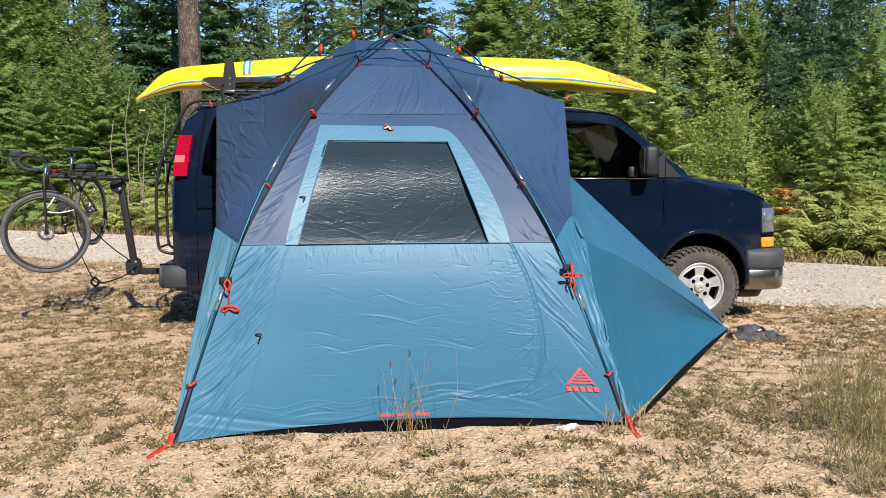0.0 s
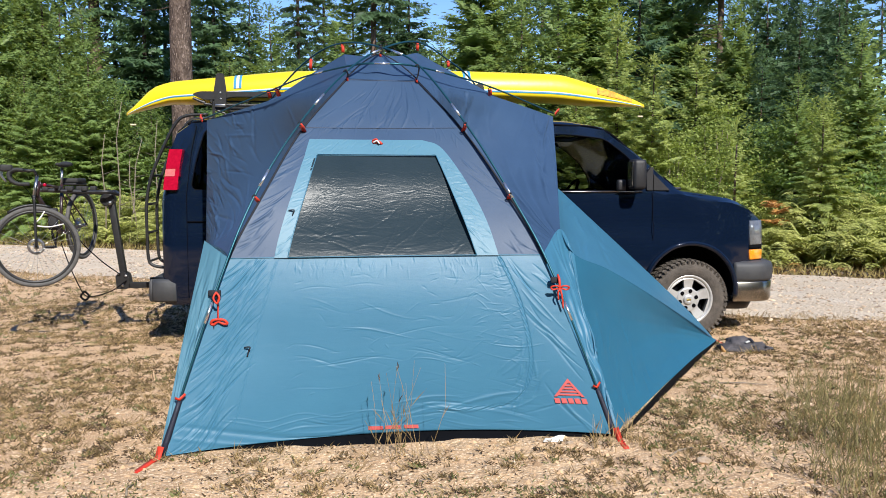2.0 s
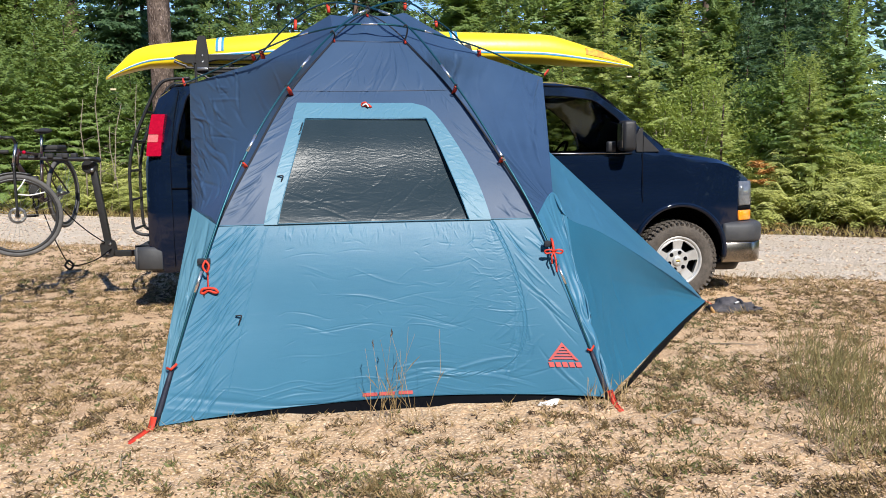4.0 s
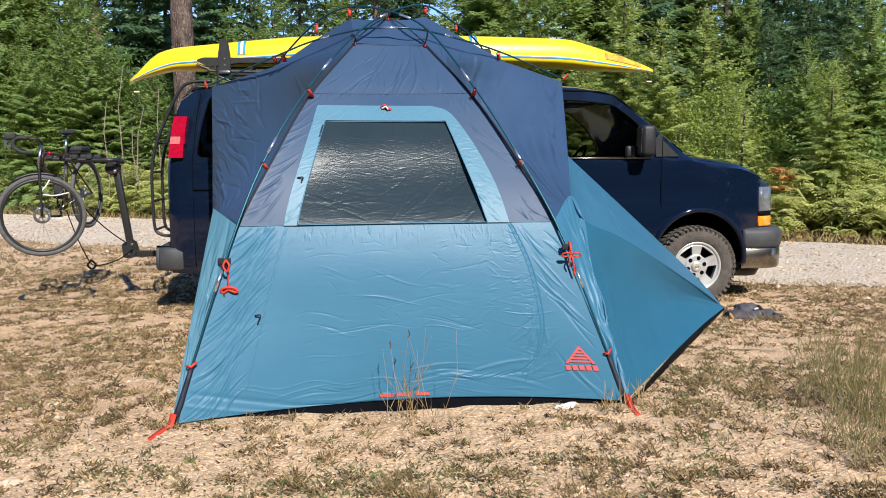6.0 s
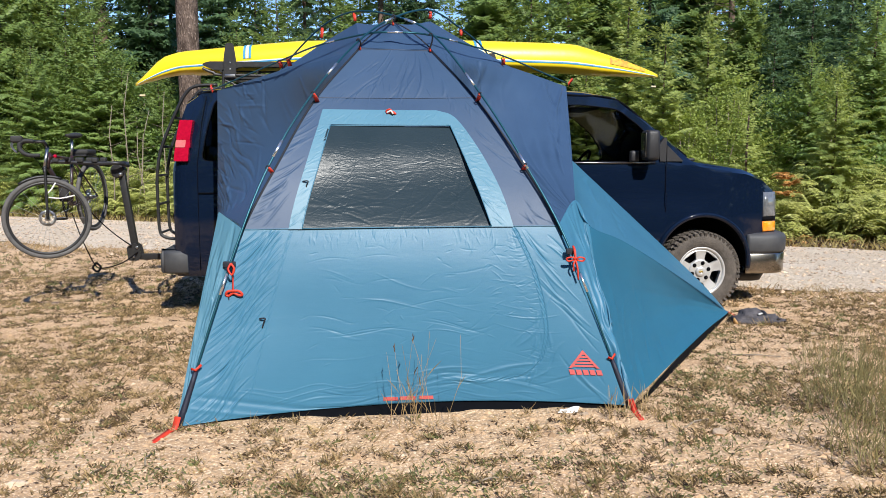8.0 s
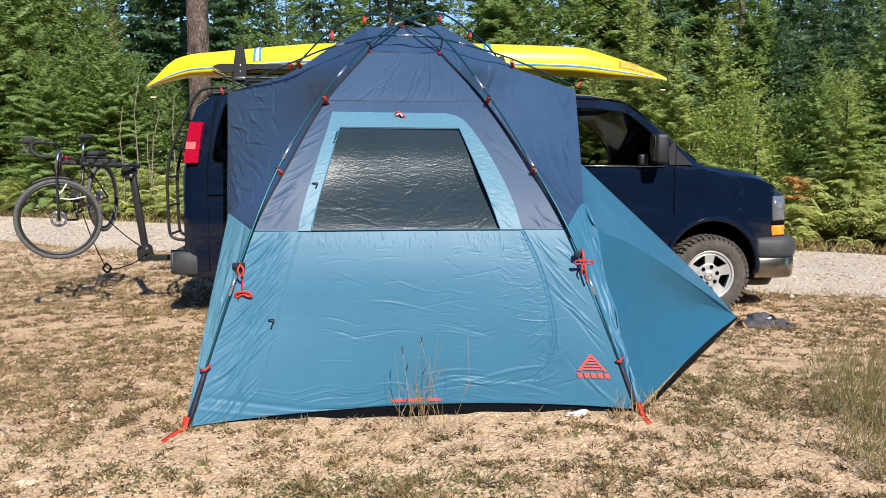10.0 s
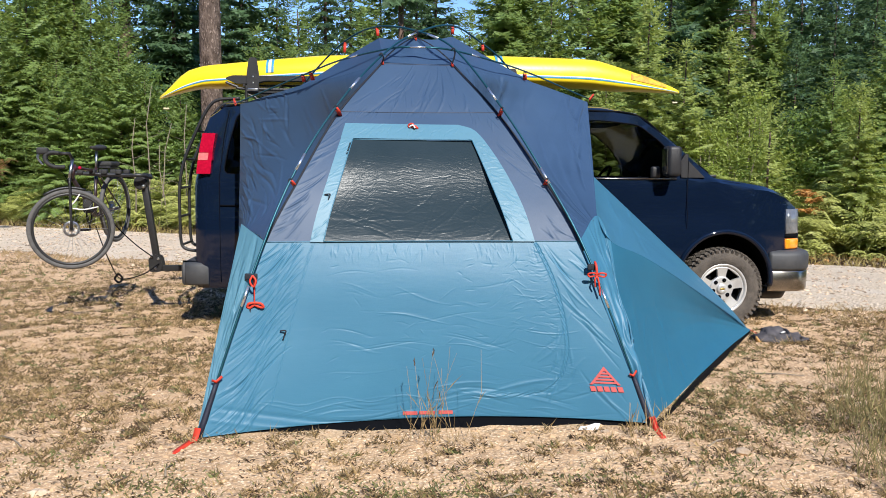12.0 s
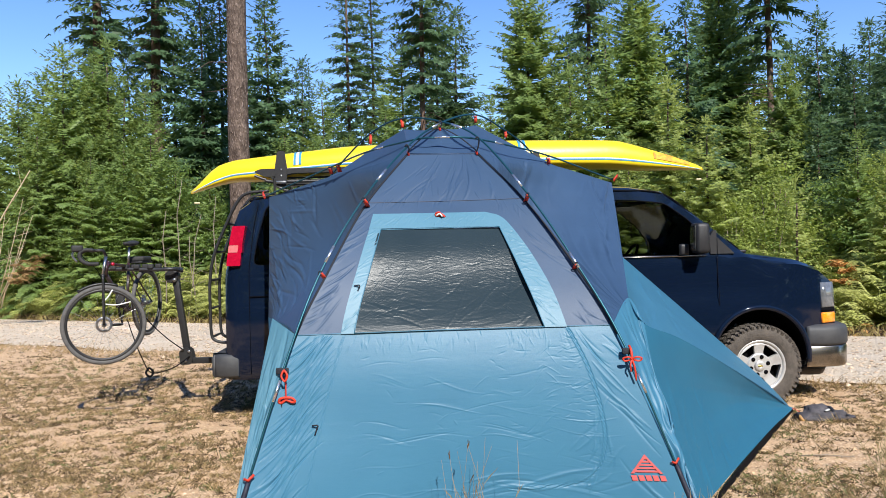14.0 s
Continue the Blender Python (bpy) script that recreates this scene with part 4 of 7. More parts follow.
def van_shell(inset=0.0, name="shell"):
    """A closed lofted body: stations along the length, each a half ring mirrored over the middle."""
    us = [-0.07, -0.06, -0.035, 0.0, 0.03, 0.06, 0.12, 0.20, 0.4, 0.6, 1.2, 2.0, 2.8, 3.5, 3.7, 3.85, 4.0, 4.1, 4.2, 4.3, 4.4, 4.5, 4.65, 4.8, 4.97, 5.02, 5.1, 5.2, 5.35, 5.5, 5.62, 5.72, 5.79, 5.85, 5.88, 5.90]
    bm = B()
    rings = []
    for u in us:
        H = roof_line(u)
        half = []
        taper = 0.0
        if u > 5.2:
            taper = 0.16 * ((u - 5.2) / 0.70) ** 2.4
        if u < 0.05:
            taper = 0.05 * ((0.05 - u) / 0.12) ** 2
        shoulder = min(1.44, H - 0.07)
        for w, v in ((0.40, 0.05), (0.46, 0.015), (0.62, 0.0), (0.95, 0.0), (1.15, 0.004), (1.19, 0.016), (1.36, 0.018)):
            crease = max(0.0, min(1.0, (u - 3.6) / 0.3, (5.5 - u) / 0.4))
            v += crease * {0.95: -0.010, 1.15: 0.016, 1.19: 0.008}.get(w, 0.0)
            half.append((min(w - (0.10 * crease if w == 1.15 else 0.0), shoulder - 0.03 * (1.4 - w)), v + taper))
        top_in = 0.018 + 0.13 * max(0.0, min(1.0, (H - 1.44) / 0.66))
        half.append((shoulder, 0.03 + taper))
        for f, k in ((0.3, 0.25), (0.6, 0.58), (0.85, 0.85)):
            half.append((shoulder + (H - 0.09 - shoulder) * f if H > 1.6 else shoulder + (H - shoulder) * f * 0.7, 0.03 + (top_in - 0.02) * k + taper + (0 if H > 1.6 else 0.10 * f)))
        half.append((H - 0.055, top_in + 0.02 + taper + (0.08 if H < 1.6 else 0)))
        half.append((H - 0.02, top_in + 0.08 + taper + (0.14 if H < 1.6 else 0)))
        half.append((H, top_in + 0.24 + taper + (0.2 if H < 1.6 else 0)))
        half.append((H + 0.02, 0.72 + taper * 0.3))
        ring = [(w, v) for w, v in half] + [(w, WIDTH - v) for w, v in reversed(half)]
        if inset:
            ring = [(w + (inset if w < 0.8 else -inset if w > H - 0.12 else 0), v + (inset if v < 1 else -inset)) for w, v in ring]
        rings.append([bm.verts.new((u + (inset if u < 1 else -inset * 1.5 if inset else 0), v, w)) for w, v in ring])
    for a, b in zip(rings, rings[1:]):
        n = len(a)
        for k in range(n):
            bm.faces.new((a[k], b[k], b[(k + 1) % n], a[(k + 1) % n]))
    bm.faces.new(rings[0])
    bm.faces.new(rings[-1][::-1])
    bmesh.ops.recalc_face_normals(bm, faces=bm.faces)
    return bm


def prism(outline, v0, v1):
    """A solid from an outline in (u, w), from v0 to v1."""
    bm = B()
    a = [bm.verts.new((u, v0, w)) for u, w in outline]
    b = [bm.verts.new((u, v1, w)) for u, w in outline]
    n = len(a)
    bm.faces.new(a)
    bm.faces.new(b[::-1])
    for k in range(n):
        bm.faces.new((a[k], b[k], b[(k + 1) % n], a[(k + 1) % n]))
    bmesh.ops.recalc_face_normals(bm, faces=bm.faces)
    return bm


def carve(bm, cutters):
    """The mesh less the cutters, by the exact boolean."""
    me = bpy.data.meshes.new("carved")
    bm.to_mesh(me)
    bm.free()
    ob = new("carved", me)
    extra = []
    for c in cutters:
        cm = bpy.data.meshes.new("cutter")
        c.to_mesh(cm)
        c.free()
        co = new("cutter", cm)
        md = ob.modifiers.new("cut", "BOOLEAN")
        md.operation, md.object, md.solver = "DIFFERENCE", co, "EXACT"
        extra.append(co)
    dg = bpy.context.evaluated_depsgraph_get()
    done = bpy.data.meshes.new_from_object(ob.evaluated_get(dg))
    for o in [ob, *extra]:
        bpy.data.objects.remove(o)
    out = B()
    out.from_mesh(done)
    bpy.data.meshes.remove(done)
    return out


def rounded(pts, r=0.06, n=4):
    """Rounds the corners of an outline."""
    out = []
    m = len(pts)
    for i in range(m):
        a, b, c = Vector(pts[i - 1]), Vector(pts[i]), Vector(pts[(i + 1) % m])
        p, q = b + (a - b).normalized() * min(r, (a - b).length / 2), b + (c - b).normalized() * min(r, (c - b).length / 2)
        for k in range(n + 1):
            t = k / n
            out.append(tuple(p * (1 - t) ** 2 + b * 2 * t * (1 - t) + q * t * t))
    return out


def circle(cu, cw, r, n=40):
    return [(cu + r * math.cos(2 * math.pi * k / n), cw + r * math.sin(2 * math.pi * k / n)) for k in range(n)]


WHEEL_U, WHEEL_W, WHEEL_R = 5.07, 0.370, 0.395
REAR_U = 1.13
SIDE_WINDOW = rounded([(3.30, 1.47), (3.30, 2.02), (3.80, 2.03), (4.20, 1.985), (4.44, 1.80), (4.58, 1.60), (4.60, 1.47)], 0.07)
REAR_WINDOW = rounded([(0.195, 1.48), (0.242, 1.76), (0.325, 2.06), (1.25, 2.06), (1.25, 1.48)], 0.07)
MID_WINDOW = rounded([(1.5, 1.50), (1.5, 2.05), (2.9, 2.05), (2.9, 1.50)], 0.07)


def build_van():
    van = thing("van", "dark navy passenger van parked on the dirt", "van", m=VAN)
    cut = [van_shell(0.07)]
    for cu in (WHEEL_U, REAR_U):
        cut.append(prism(circle(cu, 0.47, 0.47), -0.2, 0.36))
        cut.append(prism(circle(cu, 0.47, 0.47), WIDTH - 0.36, WIDTH + 0.2))
    for o in (SIDE_WINDOW, REAR_WINDOW, MID_WINDOW):
        cut.append(prism(o, -0.2, WIDTH + 0.2))
    body = carve(van_shell(), cut)
    body = part("body", body, M["paint"], van, "glossy dark navy painted body", angle=28)
    return van


van = build_van()


def lean(w):
    """How far the side leans in at a height."""
    return 0.03 + 0.125 * max(0.0, min(1.0, (w - 1.44) / 0.65)) ** 1.05


def nose(u):
    return 0.16 * max(0.0, (u - 5.2) / 0.70) ** 2.4


def pane(outline, v_off=0.0, mirror=False):
    """A window pane that follows the side's lean."""
    bm = B()
    vs = []
    for u, w in outline:
        v = lean(w) + v_off
        vs.append(bm.verts.new((u, WIDTH - v if mirror else v, w)))
    bm.faces.new(vs)
    bmesh.ops.triangulate(bm, faces=bm.faces)
    return bm


def outline_tube(outline, v_off, r, mirror=False):
    pts = [(u, (WIDTH - lean(w) - v_off) if mirror else lean(w) + v_off, w) for u, w in outline]
    return tube(B(), pts, r, 6, closed=True)


def swept(path, section, closed=True):
    """Carries a section of (out, height) along a plan path of (u, v)."""
    bm = B()
    rings = []
    n = len(path)
    for i, (u, v) in enumerate(path):
        a, b = path[max(0, i - 1)], path[min(n - 1, i + 1)]
        d = Vector((b[0] - a[0], b[1] - a[1], 0)).normalized()
        out = Vector((d.y, -d.x, 0))
        rings.append([bm.verts.new(Vector((u, v, 0)) + out * o + Vector((0, 0, w))) for o, w in section])
    m = len(section)
    for a, b in zip(rings, rings[1:]):
        for k in range(m if closed else m - 1):
            bm.faces.new((a[k], a[(k + 1) % m], b[(k + 1) % m], b[k]))
    if closed:
        bm.faces.new(rings[0][::-1])
        bm.faces.new(rings[-1])
    bmesh.ops.recalc_face_normals(bm, faces=bm.faces)
    return bm


def plan_curve(pts, per=6):
    return [(p.x, p.y) for p in loop_curve([(u, v, 0) for u, v in pts], per)]


def build_wheel(parent, u, v, side):
    """A wheel with its tyre, alloy rim, nuts and cap; side -1 faces the near side."""
    w = new("wheel")
    w.parent = parent
    w.matrix_local = Matrix.Translation((u, v, WHEEL_W)) @ (Matrix.Identity(4) if side < 0 else Matrix.Rotation(math.pi, 4, "Z")) @ Matrix.Scale(1.04, 4)
    R = WHEEL_R
    prof = [(0.215, 0.02), (0.235, -0.005), (0.27, -0.022), (0.32, -0.028), (0.355, -0.018), (0.380, 0.006), (0.388, 0.04), (0.390, 0.12), (0.388, 0.20), (0.380, 0.235), (0.33, 0.255), (0.25, 0.25), (0.215, 0.22)]
    tyre = part("tyre", lathe(B(), prof, 64), M["tyre"], w, "dusty knobbly off-road tyre")
    bm = B()
    n = 46
    for k in range(n):
        for row, (o0, o1) in enumerate(((-0.004, 0.055), (0.068, 0.118), (0.13, 0.18), (0.192, 0.245))):
            a = 2 * math.pi * (k + (0.5 if row % 2 else 0)) / n
            m = Matrix.Rotation(-a, 4, "Y") @ Matrix.Translation((R - 0.010, 0, 0)) @ Matrix.Rotation(0.35 * (-1) ** row, 4, "X")
            box(bm, (-0.012, o0, -0.017), (0.008, o1, 0.017), 0, m)
    for k in range(n):
        a = 2 * math.pi * k / n
        m = Matrix.Rotation(-a, 4, "Y") @ Matrix.Translation((0.362, -0.022, 0)) @ Matrix.Rotation(-0.45, 4, "Z")
        box(bm, (-0.028, -0.006, -0.014), (0.022, 0.01, 0.012 if k % 2 else 0.004), 0, m)
    part("tread", bm, M["tyre"], tyre, shade=False)
    # rim: a dished disc with five windows
    disc = lathe(B(), [(0.005, 0.012), (0.098, 0.012), (0.108, 0.020), (0.13, 0.020), (0.19, 0.006), (0.205, 0.012), (0.205, 0.04), (0.13, 0.05), (0.07, 0.05), (0.005, 0.05)], 60)
    cuts = []
    for k in range(5):
        a = math.radians(90 + 36 + 72 * k)
        def at(r, t):
            return (r * math.cos(a + t), r * math.sin(a + t))
        cuts.append(prism(rounded([at(0.110, -0.30), at(0.192, -0.37), at(0.192, 0.37), at(0.110, 0.30)], 0.015, 3), -0.1, 0.1))
    rim = part("rim", carve(disc, cuts), M["alloy"], w, "silver five-spoke alloy rim", angle=30)
    rim.scale = (1.08, 1.0, 1.08)
    part("rim_edge", lathe(B(), [(0.198, 0.012), (0.206, -0.004), (0.222, -0.010), (0.230, 0.0), (0.226, 0.02), (0.212, 0.05), (0.208, 0.16), (0.200, 0.16), (0.200, 0.04)], 60), M["alloy"], rim)
    part("brake_disc", lathe(B(), [(0.005, 0.10), (0.19, 0.10), (0.195, 0.12), (0.005, 0.12)], 32), M["dark"], rim, "dark brake disc")
    for k in range(6):
        a = 2 * math.pi * (k + 0.25) / 6
        c = (0.078 * math.cos(a), 0.004, 0.078 * math.sin(a))
        part("lug_nut", lathe(B(), [(0.004, -0.004), (0.015, -0.002), (0.0195, 0.008), (0.0195, 0.022), (0.004, 0.022)], 8, centre=c), M["dark"], rim, "dark lug nut")
    cap = part("hub_cap", lathe(B(), [(0.002, -0.006), (0.038, -0.004), (0.046, 0.004), (0.046, 0.02), (0.002, 0.02)], 24), M["alloy"], rim, "silver hub cap")
    part("emblem", box(B(), (-0.02, -0.010, -0.007), (0.02, -0.003, 0.007), 0.002), M["gold"], rim, "small gold emblem")
    return w


def van_details(van):
    P = lambda name, bm, m, label="", parent=van, shade=True: part(name, bm, M[m], parent, label, shade)
    # windows
    for out, m, lab in ((SIDE_WINDOW, "glass", "clear side glass"), (REAR_WINDOW, "tinted", "dark tinted glass"), (MID_WINDOW, "tinted", "dark tinted glass")):
        for mir in (False, True):
            g = P("window", pane(out, 0.018, mir), "glass" if mir and m == "glass" else m, lab, shade=False)
            g.visible_shadow = False
            part("seal", outline_tube(out, 0.010, 0.0065, mir), M["dark"], g, "black rubber seal")
    P("belt_trim", tube(B(), [(3.3, 0.022, 1.462), (4.56, 0.022, 1.462)], 0.008, 6), "chrome", "dull metal belt strip")
    ws = lambda a, b: Vector((4.94 - 0.42 * b, 0.30 + 0.05 * b + (WIDTH - 0.60 - 0.10 * b) * a, 1.555 + 0.355 * b + 0.03 * math.sin(math.pi * a)))
    P("windscreen", grid(B(), ws, 8, 4), "tinted", "sloping windscreen glass")
    P("wiper", tube(B(), loop_curve([(4.97, 0.4, 1.52), (4.95, 0.7, 1.545), (4.94, 1.1, 1.55)], 5), 0.010, 6), "dark", "black wiper")
    P("cowl", box(B(), (4.93, 0.16, 1.475), (5.02, WIDTH - 0.16, 1.505), 0.01), "black_plastic", "black cowl panel")
    # quarter panel and mirror
    P("sail_panel", prism([(4.676, 1.475), (4.676, 1.635), (4.845, 1.475)], 0.024, 0.07), "black_plastic", "black corner panel", shade=False)
    P("sail_panel", prism([(4.605, 1.475), (4.598, 1.64), (4.64, 1.705), (4.667, 1.705), (4.667, 1.475)], 0.020, 0.07), "black_plastic", "black mirror mount panel", shade=False)
    mir = P("mirror", box(B(), (4.385, -0.21, 1.485), (4.52, -0.03, 1.775), 0.035), "black_plastic", "black door mirror")
    P("mirror_glass", box(B(), (4.378, -0.19, 1.515), (4.386, -0.05, 1.75), 0.003), "chrome", "mirror glass", mir)
    P("mirror_arm", tube(B(), loop_curve([(4.42, -0.05, 1.60), (4.47, 0.0, 1.57), (4.53, 0.04, 1.53)], 5), 0.035, 8), "black_plastic", "", mir)
    P("mirror_foot", box(B(), (4.29, -0.03, 1.47), (4.38, 0.03, 1.58), 0.02), "black_plastic", "black lower mirror housing", mir)
    # shut lines
    P("door_gap", tube(B(), [(4.665, 0.016, 1.46), (4.668, 0.014, 1.19), (4.67, -0.001, 1.13), (4.67, -0.001, 0.80), (4.60, -0.001, 0.66), (4.52, -0.001, 0.60), (3.25, 0.0, 0.60), (3.25, 0.0, 1.1), (3.25, 0.02, 1.44)], 0.0035, 5), "dark")
    P("door_gap", tube(B(), [(0.165, 0.002, 0.46), (0.165, 0.0, 1.1), (0.165, 0.016, 1.44), (0.21, 0.07, 1.85), (0.25, 0.13, 2.08)], 0.0035, 5), "dark")
    P("hood_gap", tube(B(), [(5.02, 0.085, 1.44), (5.2, 0.085, 1.42), (5.5, 0.11, 1.37), (5.72, 0.17, 1.29)], 0.005, 5), "dark")
    P("body_line", tube(B(), [(0.17, 0.004, 1.185), (0.6, 0.004, 1.185), (1.4, 0.004, 1.185), (3.2, 0.004, 1.185)], 0.007, 5), "dark", "dark recessed body line")
    P("door_handle", box(B(), (3.40, -0.028, 1.26), (3.56, 0.02, 1.30), 0.012), "black_plastic", "black door handle")
    # fender lips and liners
    for cu, near in ((WHEEL_U, True), (REAR_U, True), (WHEEL_U, False), (REAR_U, False)):
        v0 = -0.004 if near else WIDTH + 0.004
        arc = [(cu + 0.475 * math.cos(a), v0, 0.47 + 0.475 * math.sin(a)) for a in [math.radians(-8 + 196 * k / 40) for k in range(41)]]
        P("arch_lip", tube(B(), arc, 0.026, 10), "paint", "painted wheel arch lip")
        bm = B()
        s = 1 if near else -1
        vb = 0.012 if near else WIDTH - 0.012
        grid(bm, lambda a, b: Vector((cu + 0.463 * math.cos(math.radians(-6 + 192 * a)), vb + s * 0.36 * b, 0.47 + 0.463 * math.sin(math.radians(-6 + 192 * a)))), 30, 2)
        grid(bm, lambda a, b: Vector((cu + 0.463 * b * math.cos(math.radians(-6 + 192 * a)), vb + s * 0.36, 0.47 + 0.463 * b * math.sin(math.radians(-6 + 192 * a)))), 30, 2)
        P("wheel_liner", bm, "dark", "black wheel well")
    for cu in (WHEEL_U, REAR_U):
        build_wheel(van, cu, 0.03, -1)
        build_wheel(van, cu, WIDTH - 0.03, 1)
    P("axle", tube(B(), [(REAR_U, 0.3, 0.38), (REAR_U, 1.7, 0.38)], 0.06, 10), "dark")
    P("chassis", box(B(), (0.25, 0.45, 0.28), (5.4, 1.55, 0.44), 0.02), "dark", "black chassis frame")
    # front bumper, lamps
    path = plan_curve([(5.545, 0.045), (5.72, 0.03), (5.87, 0.06), (5.985, 0.18), (6.03, 0.42), (6.045, 1.0), (6.03, WIDTH - 0.42), (5.985, WIDTH - 0.18), (5.87, WIDTH - 0.06), (5.72, WIDTH - 0.03), (5.545, WIDTH - 0.045)])
    P("front_bumper", swept(path, [(0.03, 0.555), (0.045, 0.58), (0.045, 0.70), (0.03, 0.735), (-0.02, 0.755), (-0.16, 0.76), (-0.16, 0.555)]), "grey_plastic", "dark grey plastic bumper top")
    P("bumper_chrome", swept(path, [(0.02, 0.345), (0.034, 0.37), (0.034, 0.54), (0.026, 0.552), (-0.05, 0.552), (-0.05, 0.345)]), "chrome", "dusty chrome bumper face")
    dam = plan_curve([(5.53, 0.13), (5.66, 0.11), (5.78, 0.16), (5.86, 0.34), (5.88, 1.0), (5.86, WIDTH - 0.34), (5.78, WIDTH - 0.16), (5.66, WIDTH - 0.11), (5.53, WIDTH - 0.13)])
    P("air_dam", swept(dam, [(0.02, 0.35), (-0.03, 0.25), (-0.06, 0.25), (-0.06, 0.35)]), "black_plastic", "black lower air dam")
    for near in (True, False):
        f = (lambda v: v) if near else (lambda v: WIDTH - v)
        cor = [(5.72, nose(5.72)), (5.78, nose(5.78)), (5.84, nose(5.84)), (5.88, nose(5.88) + 0.005), (5.905, 0.22), (5.91, 0.34), (5.91, 0.48)]
        cor = [(u, f(v)) for u, v in cor]
        if not near:
            cor = cor[::-1]
        P("headlight", swept(cor, [(0.008, 0.915), (0.014, 0.93), (0.012, 1.06), (0.002, 1.165), (-0.04, 1.165), (-0.04, 0.915)]), "clear_lens", "clear headlamp lens")
        P("lamp_base", swept(cor, [(0.010, 0.875), (0.012, 0.912), (-0.04, 0.912), (-0.04, 0.875)]), "dark", "dark strip under the headlamp")
        P("indicator", swept(cor, [(0.012, 0.765), (0.016, 0.78), (0.016, 0.855), (0.012, 0.868), (-0.04, 0.868), (-0.04, 0.765)]), "amber_lens", "amber indicator lens")
    P("grille", box(B(), (5.89, 0.5, 0.80), (5.93, WIDTH - 0.5, 1.14), 0.015), "black_plastic", "black grille")
    # rear lamps, bumper, ladder
    for near in (True, False):
        v0, v1 = (-0.006, 0.10) if near else (WIDTH - 0.10, WIDTH + 0.006)
        def lamp(a, b, m, lab, cut=1.0):
            edge = lambda w: -0.040 + 0.066 * ((w - 1.48) / 0.376) ** 1.3
            wide = lambda w: (0.128 - 0.010 * (w - 1.48) / 0.376) * cut
            side = [(edge(a + (b - a) * k / 5), a + (b - a) * k / 5) for k in range(6)]
            P("tail_lamp", prism(rounded([(u + wide(w), w) for u, w in side] + side[::-1], 0.008, 2), v0, v1), m, lab, shade=False)
        lamp(1.482, 1.607, "red_lens", "red tail lamp lens")
        lamp(1.609, 1.676, "pink_lens", "pale reversing lamp lens", 0.72)
        lamp(1.678, 1.858, "red_lens", "red tail lamp lens")
        P("tail_lamp_back", prism([(0.045, 1.606), (0.108, 1.606), (0.112, 1.679), (0.055, 1.679)], v0 + 0.002, v1 - 0.002), "red_lens", "red tail lamp edge", shade=False)
    rb = plan_curve([(0.05, 0.02), (-0.08, 0.02), (-0.17, 0.06), (-0.20, 0.16), (-0.205, 1.0), (-0.20, WIDTH - 0.16), (-0.17, WIDTH - 0.06), (-0.08, WIDTH - 0.02), (0.05, WIDTH - 0.02)])[::-1]
    P("rear_bumper", swept(rb, [(0.0, 0.43), (0.018, 0.45), (0.018, 0.615), (0.0, 0.645), (-0.12, 0.65), (-0.12, 0.43)]), "grey_plastic", "grey plastic rear bumper")
    lad = P("ladder", B(), "steel_black", "black tubular rear ladder")
    for v in (0.42, 0.82):
        pts = loop_curve([(0.30, v, 2.215), (0.10, v, 2.20), (0.0, v, 2.13), (-0.10, v, 1.95), (-0.245, v, 1.62), (-0.30, v, 1.35), (-0.305, v, 1.05), (-0.30, v, 0.82), (-0.265, v, 0.745), (-0.16, v, 0.72), (-0.02, v, 0.73)], 6)
        P("ladder_rail", tube(B(), pts, 0.0155, 8), "steel_black", "black tube", lad)
    for w, u in ((0.78, -0.29), (1.06, -0.305), (1.34, -0.30), (1.62, -0.245), (1.9, -0.125)):
        P("ladder_rung", tube(B(), [(u, 0.42, w), (u, 0.82, w)], 0.0125, 8), "steel_black", "", lad)
    # roof edge, rack
    for v in (0.185, WIDTH - 0.185):
        P("gutter", tube(B(), loop_curve([(0.16, v, 2.10), (0.35, v - 0.02, 2.135), (1.0, v - 0.03, 2.15), (3.0, v - 0.03, 2.145), (3.75, v - 0.02, 2.12), (4.18, v, 2.085), (4.5, v - 0.01, 1.86), (4.93, v - 0.03, 1.52)], 6), 0.010, 6), "dark", "black rain gutter")
    # cabin
    # near-black trim added over the far wall so the cabin's shade holds
    P("side_trim", carve(prism([(0.3, 0.58), (4.60, 0.58), (4.60, 1.46), (4.30, 1.95), (4.0, 2.03), (0.3, 2.05)], WIDTH - 0.22, WIDTH - 0.20), [prism(o, WIDTH - 0.4, WIDTH) for o in (SIDE_WINDOW, MID_WINDOW)]), "dark", "inner door and wall trim, near-black to keep the cabin dark", shade=False)
    P("headliner", box(B(), (0.3, 0.20, 2.06), (3.95, WIDTH - 0.20, 2.085), 0.01), "seat", "grey cloth headliner")
    # not a van part: a dark sheet added to keep the cabin dark
    P("cabin_dark_sheet", box(B(), (2.85, 0.16, 0.56), (2.88, WIDTH - 0.22, 1.45), 0.005), "dark", "dark sheet added behind the seats to darken the cabin")
    P("cabin_floor", box(B(), (0.4, 0.1, 0.52), (4.9, WIDTH - 0.1, 0.56)), "dark", "black cabin floor")
    P("dashboard", box(B(), (4.45, 0.14, 1.05), (4.88, WIDTH - 0.14, 1.44), 0.05), "seat", "dark dashboard")
    for v in (0.55, 1.45):
        P("seat", box(B(), (3.35, v - 0.25, 0.85), (3.9, v + 0.25, 1.02), 0.05), "seat", "dark grey cloth seat")
        P("seat_back", box(B(), (3.28, v - 0.24, 1.0), (3.42, v + 0.24, 1.62), 0.05, Matrix.Translation((0, 0, 0))), "seat", "dark grey seat back")
